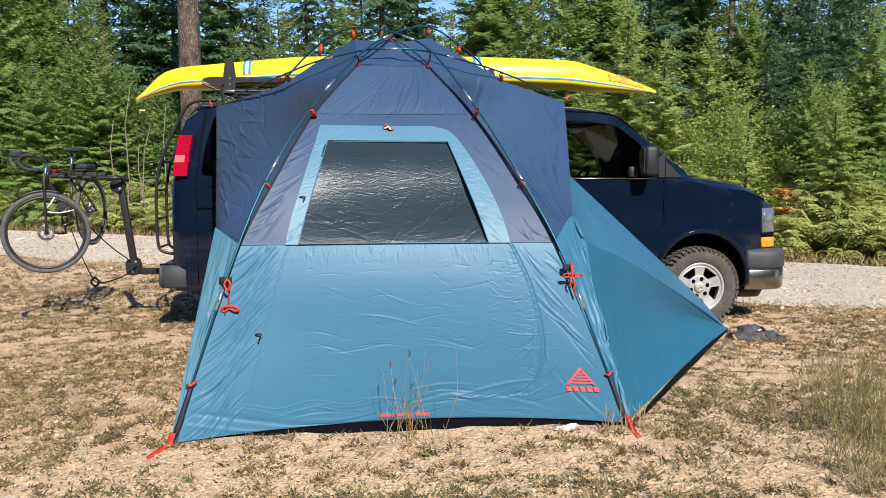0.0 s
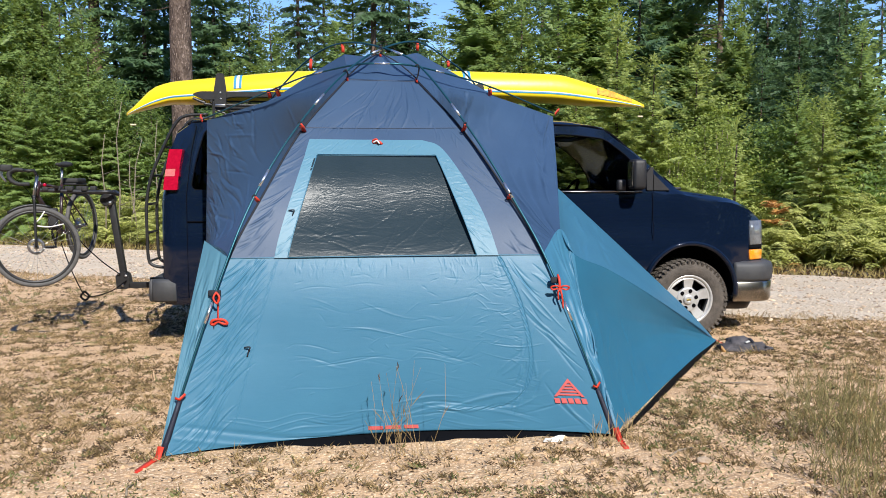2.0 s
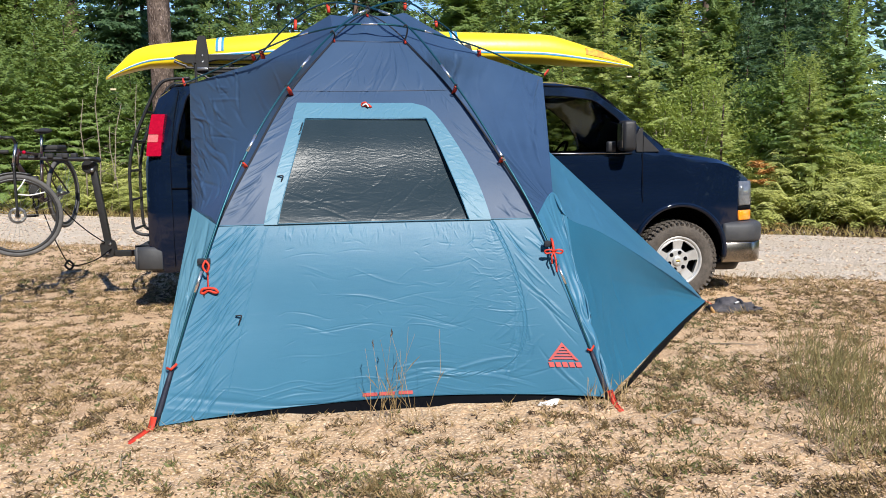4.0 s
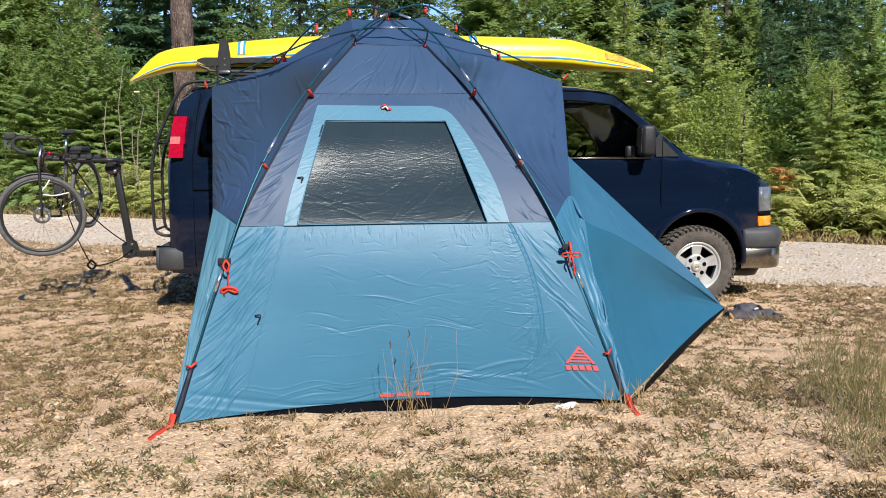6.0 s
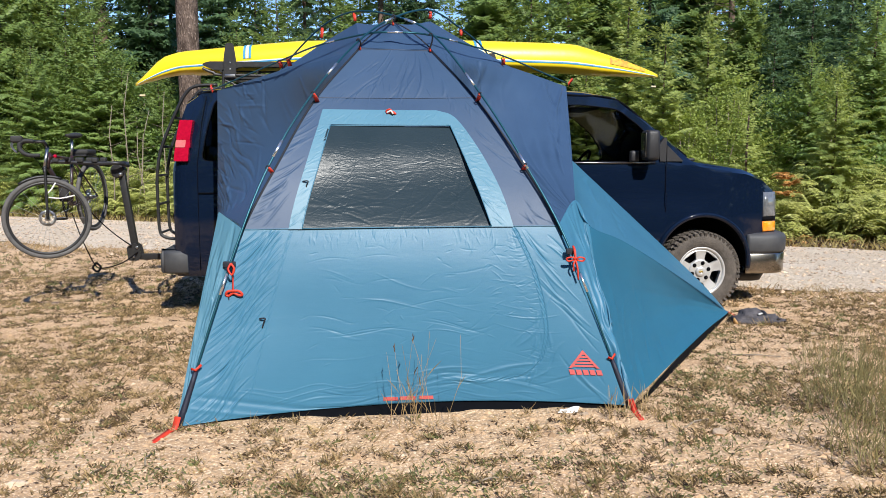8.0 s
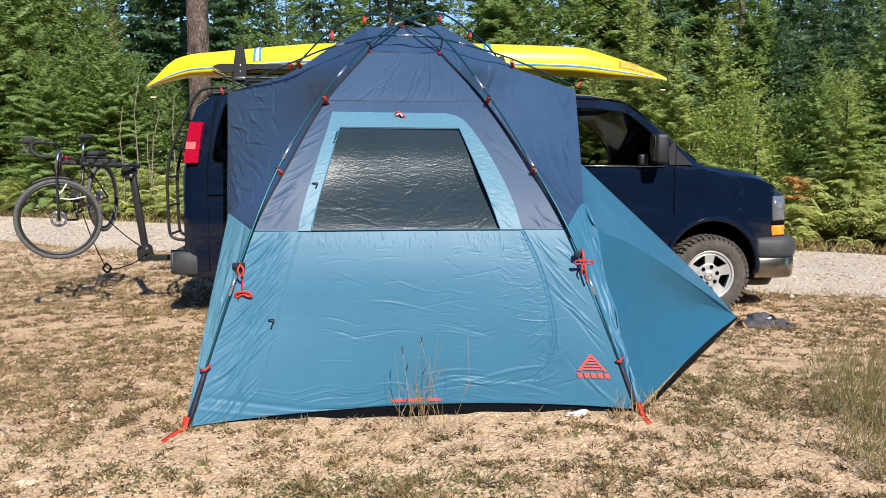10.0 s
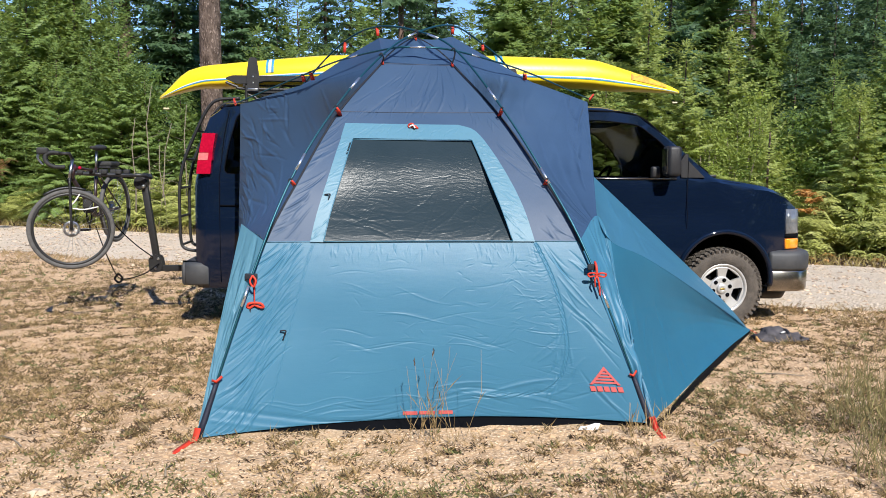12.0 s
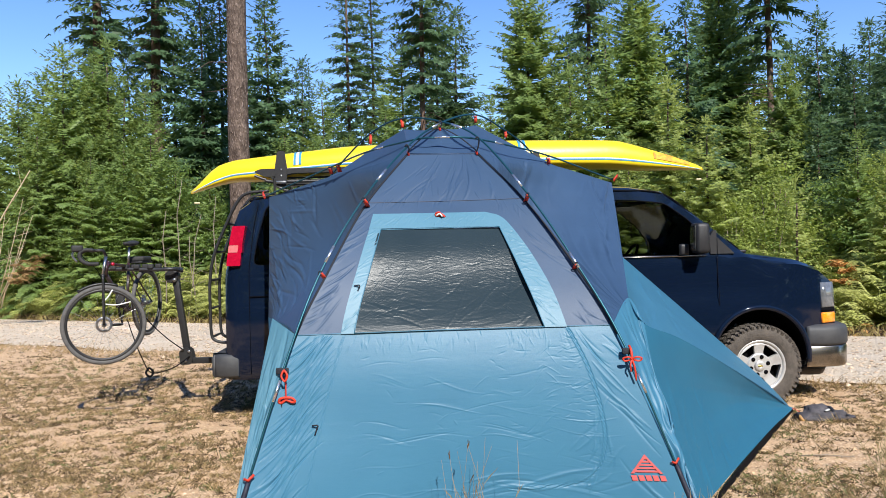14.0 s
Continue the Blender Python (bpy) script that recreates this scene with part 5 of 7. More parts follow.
        P("headrest", box(B(), (3.25, v - 0.13, 1.66), (3.36, v + 0.13, 1.86), 0.04), "seat", "dark headrest")
    wheel = [(4.20 + 0.10 * math.sin(a), 1.45 + 0.19 * math.cos(a), 1.42 + 0.165 * math.sin(a)) for a in [2 * math.pi * k / 28 for k in range(28)]]
    P("steering_wheel", tube(B(), wheel, 0.016, 8, closed=True), "dark", "black steering wheel")
    P("sun_visor", box(B(), (3.75, 0.25, 1.99), (4.05, 0.85, 2.01), 0.008), "seat", "grey sun visor")
    P("seat_belt", ribbon(B(), [(3.35, 0.16, 1.95), (3.36, 0.17, 1.4), (3.4, 0.2, 1.0)], 0.04, 0.004, (1, 0, 0)), "grey_plastic", "grey seat belt")


van_details(van)


def build_rack():
    r = thing("roof_rack", "black metal roof rack on the van with upright kayak plates", "roof rack", m=VAN @ Matrix.Translation((0, 0, -0.055)))
    P = lambda name, bm, m, label="", parent=r: part(name, bm, M[m], parent, label, angle=40)
    for v in (0.42, 1.58):
        P("side_rail", prism(rounded([(0.15, 2.462), (0.22, 2.492), (2.60, 2.50), (2.64, 2.47), (2.58, 2.455), (0.55, 2.445), (0.40, 2.415), (0.27, 2.412)], 0.035), v, v + 0.10), "steel_black", "black rounded side board")
        P("lower_rail", tube(B(), loop_curve([(0.16, v + 0.03, 2.43), (0.26, v + 0.03, 2.39), (0.40, v + 0.03, 2.365), (1.5, v + 0.03, 2.365), (3.2, v + 0.03, 2.365)], 6), 0.014, 8), "steel_black")
        for u in (0.36, 1.3, 2.3, 3.05):
            P("rack_foot", tube(B(), [(u, v, 2.17), (u, v, 2.40)], 0.014, 8), "steel_black", "black metal foot")
    for k in range(9):
        u = 0.34 + 0.34 * k
        P("crossbar", tube(B(), [(u, 0.42, 2.40), (u, 1.58, 2.40)], 0.013, 8), "steel_black")
    for k in range(3):
        P("slat", box(B(), (0.34, 0.55 + 0.42 * k, 2.405), (3.1, 0.61 + 0.42 * k, 2.42), 0.004), "steel_black")
    for u, top in ((0.43, 2.665), (2.98, 2.60)):
        for v in (0.40,):
            pl = P("kayak_plate", carve(prism(rounded([(u - 0.055, 2.31), (u + 0.05, 2.31), (u + 0.058, 2.50), (u + 0.036, top), (u - 0.036, top), (u - 0.062, 2.50)], 0.025), v, v + 0.014), [prism(circle(u, 2.42, 0.009, 10), v - 0.1, v + 0.1), prism(circle(u, 2.48, 0.009, 10), v - 0.1, v + 0.1)]), "steel_black", "black upright kayak plate with bolts")
            for w in (2.42, 2.48):
                part("bolt", lathe(B(), [(0.001, 0), (0.009, 0.001), (0.010, 0.008), (0.001, 0.008)], 10, centre=(u, v - 0.004, w)), M["steel"], pl, "bright bolt")
            part("clamp", box(B(), (u - 0.05, v - 0.03, 2.335), (u + 0.05, v + 0.04, 2.365), 0.006), M["steel"], pl, "bright clamp")
    return r


build_rack()


def build_kayak():
    """A closed hull lying upside down on the rack: a ring at each station."""
    k = thing("kayak", "yellow plastic kayak strapped upside down on the van roof", "kayak", m=VAN)
    L0, L1 = -0.62, 4.92
    n, seg = 72, 24

    def hull(t, a, grow=0.0):
        u = L0 + (L1 - L0) * t
        e = max(0.0, math.sin(math.pi * t))
        half = 0.015 + 0.29 * e ** 0.62 + grow
        base = 2.375 + 0.095 * min(1, t / 0.30) + 0.02 * math.sin(math.pi * t) - 0.13 * max(0, 1 - t / 0.09) ** 1.4 - 0.085 * max(0, (t - 0.80) / 0.20) ** 1.3
        deep = 0.03 + (0.142 + 0.063 * min(1, t / 0.5)) * (lambda q: q * q * (3 - 2 * q))(min(1, 0.06 + t / 0.062)) * min(1, ((1 - t) / 0.17)) ** 0.85 + 0.02 * e + grow
        c, s = math.cos(a), math.sin(a)
        v = half * math.copysign(abs(c) ** 0.75, c)
        w = base + (deep * abs(s) ** 0.75 if s > 0 else -(0.06 * min(1, 8 * t, 8 * (1 - t)) + grow) * abs(s))
        return Vector((u, 1.0 + v, w))

    bm = B()
    rings = [[bm.verts.new(hull(i / n, 2 * math.pi * j / seg)) for j in range(seg)] for i in range(n + 1)]
    for a, b in zip(rings, rings[1:]):
        for j in range(seg):
            bm.faces.new((a[j], a[(j + 1) % seg], b[(j + 1) % seg], b[j]))
    bm.faces.new(rings[0][::-1])
    bm.faces.new(rings[-1])
    part("hull", bm, M["yellow"], k, "bright yellow hull")
    # stripes along the gunwale, on both sides
    for flip in (False, True):
        ang = (lambda x: x) if flip else (lambda x: math.pi - x)
        for lo, hi, m, lab in ((0.02, 0.055, "stripe_blue", "blue gunwale stripe"), (0.055, 0.085, "stripe_white", "white gunwale stripe")):
            part("stripe", grid(B(), lambda a, b: hull(0.004 + 0.992 * a, ang(lo + (hi - lo) * b), 0.003), 90, 2, flip), M[m], k, lab)
        for u in (0.50, 2.86):
            for d, m, lab in ((0.0, "stripe_blue", "blue band"), (0.028, "stripe_white", "white band"), (0.056, "stripe_blue", "blue band")):
                t0 = (u + d - L0) / (L1 - L0)
                part("band", grid(B(), lambda a, b: hull(t0 + 0.024 / 5.54 * b, ang(0.17 + (math.pi / 2 - 0.17) * a), 0.004), 12, 1), M[m], k, lab)
        part("scuff", grid(B(), lambda a, b: hull(0.895 + 0.075 * a, ang(0.25 + 0.75 * b * (1 - 0.6 * abs(a - 0.5))), 0.006), 14, 8), M["scuff"], k, "worn orange scuff")
    for u, w in ((-0.56, 2.15), (4.88, 2.285)):
        h = part("grab_toggle", tube(B(), [(u - 0.028, 1.0, w), (u - 0.02, 1.0, w), (u + 0.02, 1.0, w), (u + 0.028, 1.0, w)], 0.010, 8), M["toggle"], k, "white grab toggle hanging on its cord")
        part("cord", tube(B(), [(u, 1.0, w), (u + (0.02 if u < 0 else -0.02), 1.0, w + 0.10)], 0.002, 5), M["dark"], h)
    return k


build_kayak()


# ---------------------------------------------------------------- hitch rack and bicycle
def build_bike_rack():
    r = thing("bike_rack", "black steel hitch bike rack behind the van", "bike rack", m=VAN)
    P = lambda name, bm, m="steel_black", label="", parent=r: part(name, bm, M[m], parent, label, angle=40)
    P("hitch_bar", box(B(), (-0.74, 0.97, 0.445), (0.1, 1.03, 0.505), 0.006), "steel_black", "square steel hitch bar")
    br = P("bracket", prism(rounded([(-0.765, 0.44), (-0.655, 0.44), (-0.63, 0.50), (-0.65, 0.60), (-0.71, 0.63), (-0.775, 0.58)], 0.02), 0.94, 0.955), "steel_black", "black pivot bracket")
    P("bracket", prism(rounded([(-0.765, 0.44), (-0.655, 0.44), (-0.63, 0.50), (-0.65, 0.60), (-0.71, 0.63), (-0.775, 0.58)], 0.02), 1.045, 1.06), "steel_black")
    for u, w in ((-0.70, 0.48), (-0.67, 0.58), (-0.74, 0.61)):
        part("bolt", lathe(B(), [(0.001, -0.012), (0.014, -0.010), (0.016, 0.0), (0.001, 0.0)], 8, centre=(u, 0.94, w)), M["steel"], br, "steel bolt")
    P("mast", box(B(), (-0.032, -0.032, 0.0), (0.032, 0.032, 0.86), 0.006, Matrix.Translation((-0.70, 1.0, 0.56)) @ Matrix.Rotation(radians(-7.5), 4, "Y")), "steel_black", "black square mast")
    P("hinge", lathe(B(), [(0.004, -0.05), (0.06, -0.05), (0.072, -0.04), (0.072, 0.04), (0.06, 0.05), (0.004, 0.05)], 20, centre=(-0.835, 1.0, 1.375)), "steel_black", "round black hinge")
    P("knob", lathe(B(), [(0.002, -0.085), (0.018, -0.08), (0.02, -0.05), (0.002, -0.05)], 12, centre=(-0.80, 1.0, 1.34)), "steel", "bright lock knob")
    for v in (0.86, 1.12):
        arm = P("arm", tube(B(), loop_curve([(-0.74, 1.0, 1.43), (-0.80, v, 1.455), (-1.0, v, 1.455), (-1.50, v, 1.475)], 6), 0.019, 8), "steel_black", "black carrying arm")
        for u in (-1.02, -1.16, -1.28, -1.40):
            part("cradle", box(B(), (u - 0.03, v - 0.032, 1.465), (u + 0.03, v + 0.032, 1.515), 0.012), M["rubber"], arm, "black rubber cradle")
    P("safety_cable", tube(B(), loop_curve([(-0.72, 0.92, 0.60), (-0.85, 0.8, 0.74), (-1.0, 0.72, 0.92), (-1.1, 0.75, 1.05)], 6), 0.006, 6), "dark", "black lock cable")
    P("safety_cable", tube(B(), loop_curve([(-0.66, 0.93, 0.53), (-0.78, 0.82, 0.44), (-0.92, 0.72, 0.40), (-1.0, 0.68, 0.42), (-1.06, 0.66, 0.55), (-1.12, 0.64, 0.72), (-1.2, 0.66, 0.95)], 6), 0.006, 6), "dark", "black lock cable")
    P("cable_lock", tube(B(), loop_curve([(-1.0, 0.68, 0.46), (-1.03, 0.66, 0.41), (-0.99, 0.66, 0.37), (-0.96, 0.68, 0.41), (-1.0, 0.68, 0.46)], 5), 0.011, 6), "dark", "black lock loop")
    return r


def bike_wheel(parent, name, m, R=0.372):
    w = new(name)
    w.parent = parent
    w.matrix_local = m
    part("tyre", lathe(B(), [(R - 0.021 + 0.021 * math.cos(a), 0.021 * math.sin(a)) for a in [2 * math.pi * k / 10 for k in range(10)]], 56), M["rubber_dusty"], w, "dusty black tyre")
    part("rim", lathe(B(), [(R - 0.058, -0.010), (R - 0.038, -0.012), (R - 0.036, 0.0), (R - 0.038, 0.012), (R - 0.058, 0.010), (R - 0.062, 0.0)], 56), M["steel_black"], w, "black rim")
    part("hub", lathe(B(), [(0.006, -0.045), (0.022, -0.040), (0.022, -0.030), (0.012, -0.02), (0.012, 0.02), (0.022, 0.030), (0.022, 0.04), (0.006, 0.045)], 14), M["steel"], w, "bright hub")
    part("brake_disc", lathe(B(), [(0.05, 0.038), (0.075, 0.038), (0.075, 0.040), (0.05, 0.040)], 28), M["steel"], w, "thin brake disc")
    bm = B()
    for k in range(28):
        a, s = 2 * math.pi * k / 28, 1 if k % 2 else -1
        b = a + 0.35 * (1 if k % 4 < 2 else -1)
        tube(bm, [(0.02 * math.cos(b), 0.034 * s, 0.02 * math.sin(b)), ((R - 0.06) * math.cos(a), 0, (R - 0.06) * math.sin(a))], 0.0012, 4, caps=False)
    part("spokes", bm, M["steel"], w, "thin steel spokes")
    return w


def build_bike():
    """The frame lies across the van's tail; the front wheel is turned to its side."""
    k = thing("bicycle", "dark drop-bar bicycle hanging on the hitch rack", "bicycle", m=VAN)
    P = lambda name, bm, m="bike_frame", label="", parent=k: part(name, bm, M[m], parent, label)
    U = -1.27
    head_t, head_b = Vector((U - 0.03, 0.42, 1.56)), Vector((U - 0.035, 0.38, 1.42))
    seat_t, bb = Vector((U, 0.93, 1.50)), Vector((U + 0.01, 0.83, 1.04))
    rear = Vector((U + 0.06, 1.30, 1.10))
    hub = Vector((U - 0.04, 0.33, 0.938))
    P("top_tube", tube(B(), [head_t - Vector((0, 0, 0.03)), seat_t], 0.016, 8), "bike_frame", "dark top tube")
    P("down_tube", tube(B(), [head_b + Vector((0, 0, 0.02)), bb], 0.020, 8), "bike_frame", "dark red down tube")
    P("seat_tube", tube(B(), [seat_t + Vector((0, 0, 0.03)), bb], 0.016, 8))
    P("head_tube", tube(B(), [head_t, head_b], 0.022, 10))
    for s in (-1, 1):
        P("chain_stay", tube(B(), [bb + Vector((0.02 * s, 0, 0)), rear + Vector((0.055 * s, 0, 0))], 0.009, 6))
        P("seat_stay", tube(B(), [seat_t + Vector((0.015 * s, 0, -0.02)), rear + Vector((0.055 * s, 0, 0))], 0.008, 6))
    # fork turned with the wheel
    face = Vector((3.75, -7.3, 0)).normalized()
    inv = VAN.to_3x3().inverted()
    n = (inv @ face).normalized()
    side = Vector((0, 0, 1)).cross(n).normalized()
    crown = Vector((hub.x, hub.y, 1.415)) - side * 0.0
    for s in (-1, 1):
        P("fork_leg", tube(B(), loop_curve([crown + n * 0.05 * s, crown + n * 0.055 * s - Vector((0, 0, 0.15)), hub + n * 0.058 * s], 4), 0.013, 8), "steel_black", "black fork leg")
    P("fork_crown", tube(B(), [crown - n * 0.06, crown + n * 0.06], 0.02, 8), "steel_black")
    P("steerer", tube(B(), [crown, head_t + Vector((0, -0.02, 0.06))], 0.015, 8), "steel", "bright steerer")
    turn = Matrix(((side.x, -n.x, 0, 0), (side.y, -n.y, 0, 0), (0, 0, 1, 0), (0, 0, 0, 1)))
    bike_wheel(k, "front_wheel", Matrix.Translation(hub) @ turn @ Matrix.Scale(1.045, 4))
    bike_wheel(k, "rear_wheel", Matrix.Translation(rear) @ Matrix.Rotation(radians(90 - 5), 4, "Z"))
    P("mudguard", tube(B(), [hub + side * 0.40 * math.cos(a) + Vector((0, 0, 0.40 * math.sin(a))) for a in [radians(70 + 55 * q / 10) for q in range(11)]], 0.014, 6), "steel_black", "black mudguard")
    # drop bar turned too
    st = Vector((hub.x + 0.0, hub.y + 0.02, 1.665))
    fwd = -side
    P("stem", tube(B(), [head_t + Vector((0, -0.02, 0.05)), st, st + fwd * 0.09], 0.016, 8), "steel_black", "black stem")
    c = st + fwd * 0.09
    P("handlebar", tube(B(), [c - n * 0.20, c + n * 0.20], 0.013, 8), "steel_black", "black handlebar")
    for s in (-1, 1):
        e = c + n * 0.20 * s
        drop = P("drop", tube(B(), loop_curve([e, e + fwd * 0.06 + Vector((0, 0, 0.005)), e + fwd * 0.11 + Vector((0, 0, -0.02)), e + fwd * 0.11 + Vector((0, 0, -0.08)), e + fwd * 0.05 + Vector((0, 0, -0.125)), e - fwd * 0.05 + Vector((0, 0, -0.13))], 6), 0.018, 8), "rubber", "black taped drop")
        part("brake_hood", box(B(), (-0.05, -0.018, -0.02), (0.05, 0.018, 0.04), 0.014, Matrix.Translation(e + fwd * 0.135 + Vector((0, 0, 0.01))) @ turn), M["rubber"], drop, "black brake hood")
        part("lever", tube(B(), loop_curve([e + fwd * 0.17, e + fwd * 0.18 + Vector((0, 0, -0.05)), e + fwd * 0.14 + Vector((0, 0, -0.11))], 4), 0.006, 6), M["steel"], drop, "bright brake lever")
    # saddle, bag, crank, chain set
    P("seat_post", tube(B(), [seat_t, seat_t + Vector((0, 0.03, 0.20))], 0.013, 8), "steel", "bright seat post")
    sad = seat_t + Vector((0, 0.04, 0.225))
    P("saddle", lofted([(sad + Vector((0, -0.14, 0.012)), 0.02, 0.016), (sad + Vector((0, -0.06, 0.008)), 0.028, 0.022), (sad + Vector((0, 0.03, 0.008)), 0.055, 0.026), (sad + Vector((0, 0.10, 0.018)), 0.072, 0.030), (sad + Vector((0, 0.14, 0.015)), 0.05, 0.02)]), "rubber", "black saddle")
    carrier = P("carrier", box(B(), (U - 0.06, 1.08, 1.525), (U + 0.09, 1.42, 1.545), 0.006), "steel_black", "black rear carrier")
    part("carrier_pad", box(B(), (U - 0.07, 1.10, 1.545), (U + 0.10, 1.38, 1.60), 0.02), M["rubber"], carrier, "black strapped bundle")
    P("rear_light", box(B(), (U - 0.012, 0.47, 1.512), (U + 0.018, 0.50, 1.545), 0.012), "red_lens", "dark red lamp")
    P("chainring", lathe(B(), [(0.055, -0.003), (0.085, -0.003), (0.085, 0.003), (0.055, 0.003)], 30, "x", bb + Vector((-0.06, 0, 0))), "steel_black", "black chainring")
    P("crank", box(B(), (-0.012, -0.014, -0.17), (0.0, 0.014, 0.0), 0.005, Matrix.Translation(bb + Vector((-0.075, 0, 0))) @ Matrix.Rotation(0.5, 4, "X")), "steel_black", "black crank")
    P("pedal", box(B(), (-0.10, -0.045, -0.012), (-0.005, 0.045, 0.012), 0.005, Matrix.Translation(bb + Vector((-0.08, 0.08, -0.15)))), "steel_black", "black pedal")
    P("crank", box(B(), (0.0, -0.014, 0.0), (0.012, 0.014, 0.17), 0.005, Matrix.Translation(bb + Vector((0.06, 0, 0))) @ Matrix.Rotation(0.5, 4, "X")), "steel_black", "black crank")
    P("cassette", lathe(B(), [(0.012, 0.0), (0.055, 0.0), (0.03, 0.03), (0.012, 0.03)], 20, "x", rear + Vector((-0.05, 0, 0))), "steel", "steel sprockets")
    P("derailleur", box(B(), (-0.02, -0.02, -0.10), (0.01, 0.02, 0.0), 0.006, Matrix.Translation(rear + Vector((-0.06, -0.02, -0.02)))), "steel_black", "black derailleur")
    P("wheel_tie", tube(B(), loop_curve([hub + Vector((0.02, 0.0, 0.20)), hub + Vector((0.12, 0.02, 0.19)), hub + Vector((0.24, 0.06, 0.215))], 5), 0.007, 6), "white", "white wheel tie strap")
    P("wheel_tie", tube(B(), loop_curve([hub + Vector((0.0, -0.03, 0.22)), hub + Vector((0.05, -0.02, 0.27)), hub + Vector((0.09, 0.0, 0.34))], 5), 0.007, 6), "white", "white wheel tie strap")
    P("brake_hose", tube(B(), loop_curve([c + n * 0.1, c + n * 0.08 + fwd * 0.12 + Vector((0, 0, -0.02)), crown + n * 0.06 + fwd * 0.02, hub + n * 0.06 + Vector((0, 0, 0.05))], 6), 0.003, 5), "dark")
    P("toe_strap", box(B(), (U - 0.03, 0.60, 1.08), (U + 0.06, 0.66, 1.30), 0.02), "rubber", "black water bottle")
    return k


def lofted(stations, seg=12):
    """A rounded body through stations of centre, half width and half height, across u and along v."""
    bm = B()
    rings = [[bm.verts.new(c + Vector((w * math.cos(a), 0, h * math.sin(a)))) for a in [2 * math.pi * q / seg for q in range(seg)]] for c, w, h in stations]
    for a, b in zip(rings, rings[1:]):
        for q in range(seg):
            bm.faces.new((a[q], a[(q + 1) % seg], b[(q + 1) % seg], b[q]))
    bm.faces.new(rings[0])
    bm.faces.new(rings[-1][::-1])
    bmesh.ops.recalc_face_normals(bm, faces=bm.faces)
    return bm


M["rubber_dusty"] = mat("dusty_bicycle_tyre", (0.11, 0.105, 0.10), 0.85, second=(0.07, 0.068, 0.066), scale=18, bump=0.3, bump_scale=120)
M["bike_frame"] = mat("dark_bicycle_paint", (0.02, 0.022, 0.022), 0.3, second=(0.05, 0.012, 0.010), scale=2.2, coat=0.5)
build_bike_rack()
build_bike()


# ---------------------------------------------------------------- forest
def sprays(verts, faces, p, d, nrm, ln, wd):
    """One flat spray of needles or a leaf: a bent kite."""
    side = d.cross(nrm).normalized() * wd
    i = len(verts)
    mid = p + d * (ln * 0.45) + nrm * (ln * 0.05)
    end = p + d * ln - nrm * (ln * 0.12)
    verts += [tuple(p), tuple(mid + side), tuple(end), tuple(mid - side)]
    faces.append((i, i + 1, i + 2, i + 3))


def twig(verts, faces, p, d, nrm, ln, wd, n=3):
    """A twig of needles: slender blades that spread from its root."""
    side = d.cross(nrm).normalized()
    for k in range(n):
        o = (k - (n - 1) / 2) * 2 / max(1, n - 1)
        root = p + d * (ln * 0.10 * abs(o))
        tip = p + d * (ln * (1 - 0.2 * abs(o))) + side * (o * wd * 1.2) - nrm * (ln * 0.12)
        w = side * wd * (0.52 if n > 2 else 0.85)
        i = len(verts)
        verts += [tuple(root - w), tuple(root + w), tuple(tip)]
        faces.append((i, i + 1, i + 2))


def mesh_of(name, verts, faces, material):
    me = bpy.data.meshes.new(name)
    me.from_pydata(verts, [], faces)
    for mm in material if isinstance(material, (list, tuple)) else [material]:
        me.materials.append(mm)
    return me


UP = Vector((0, 0, 1))


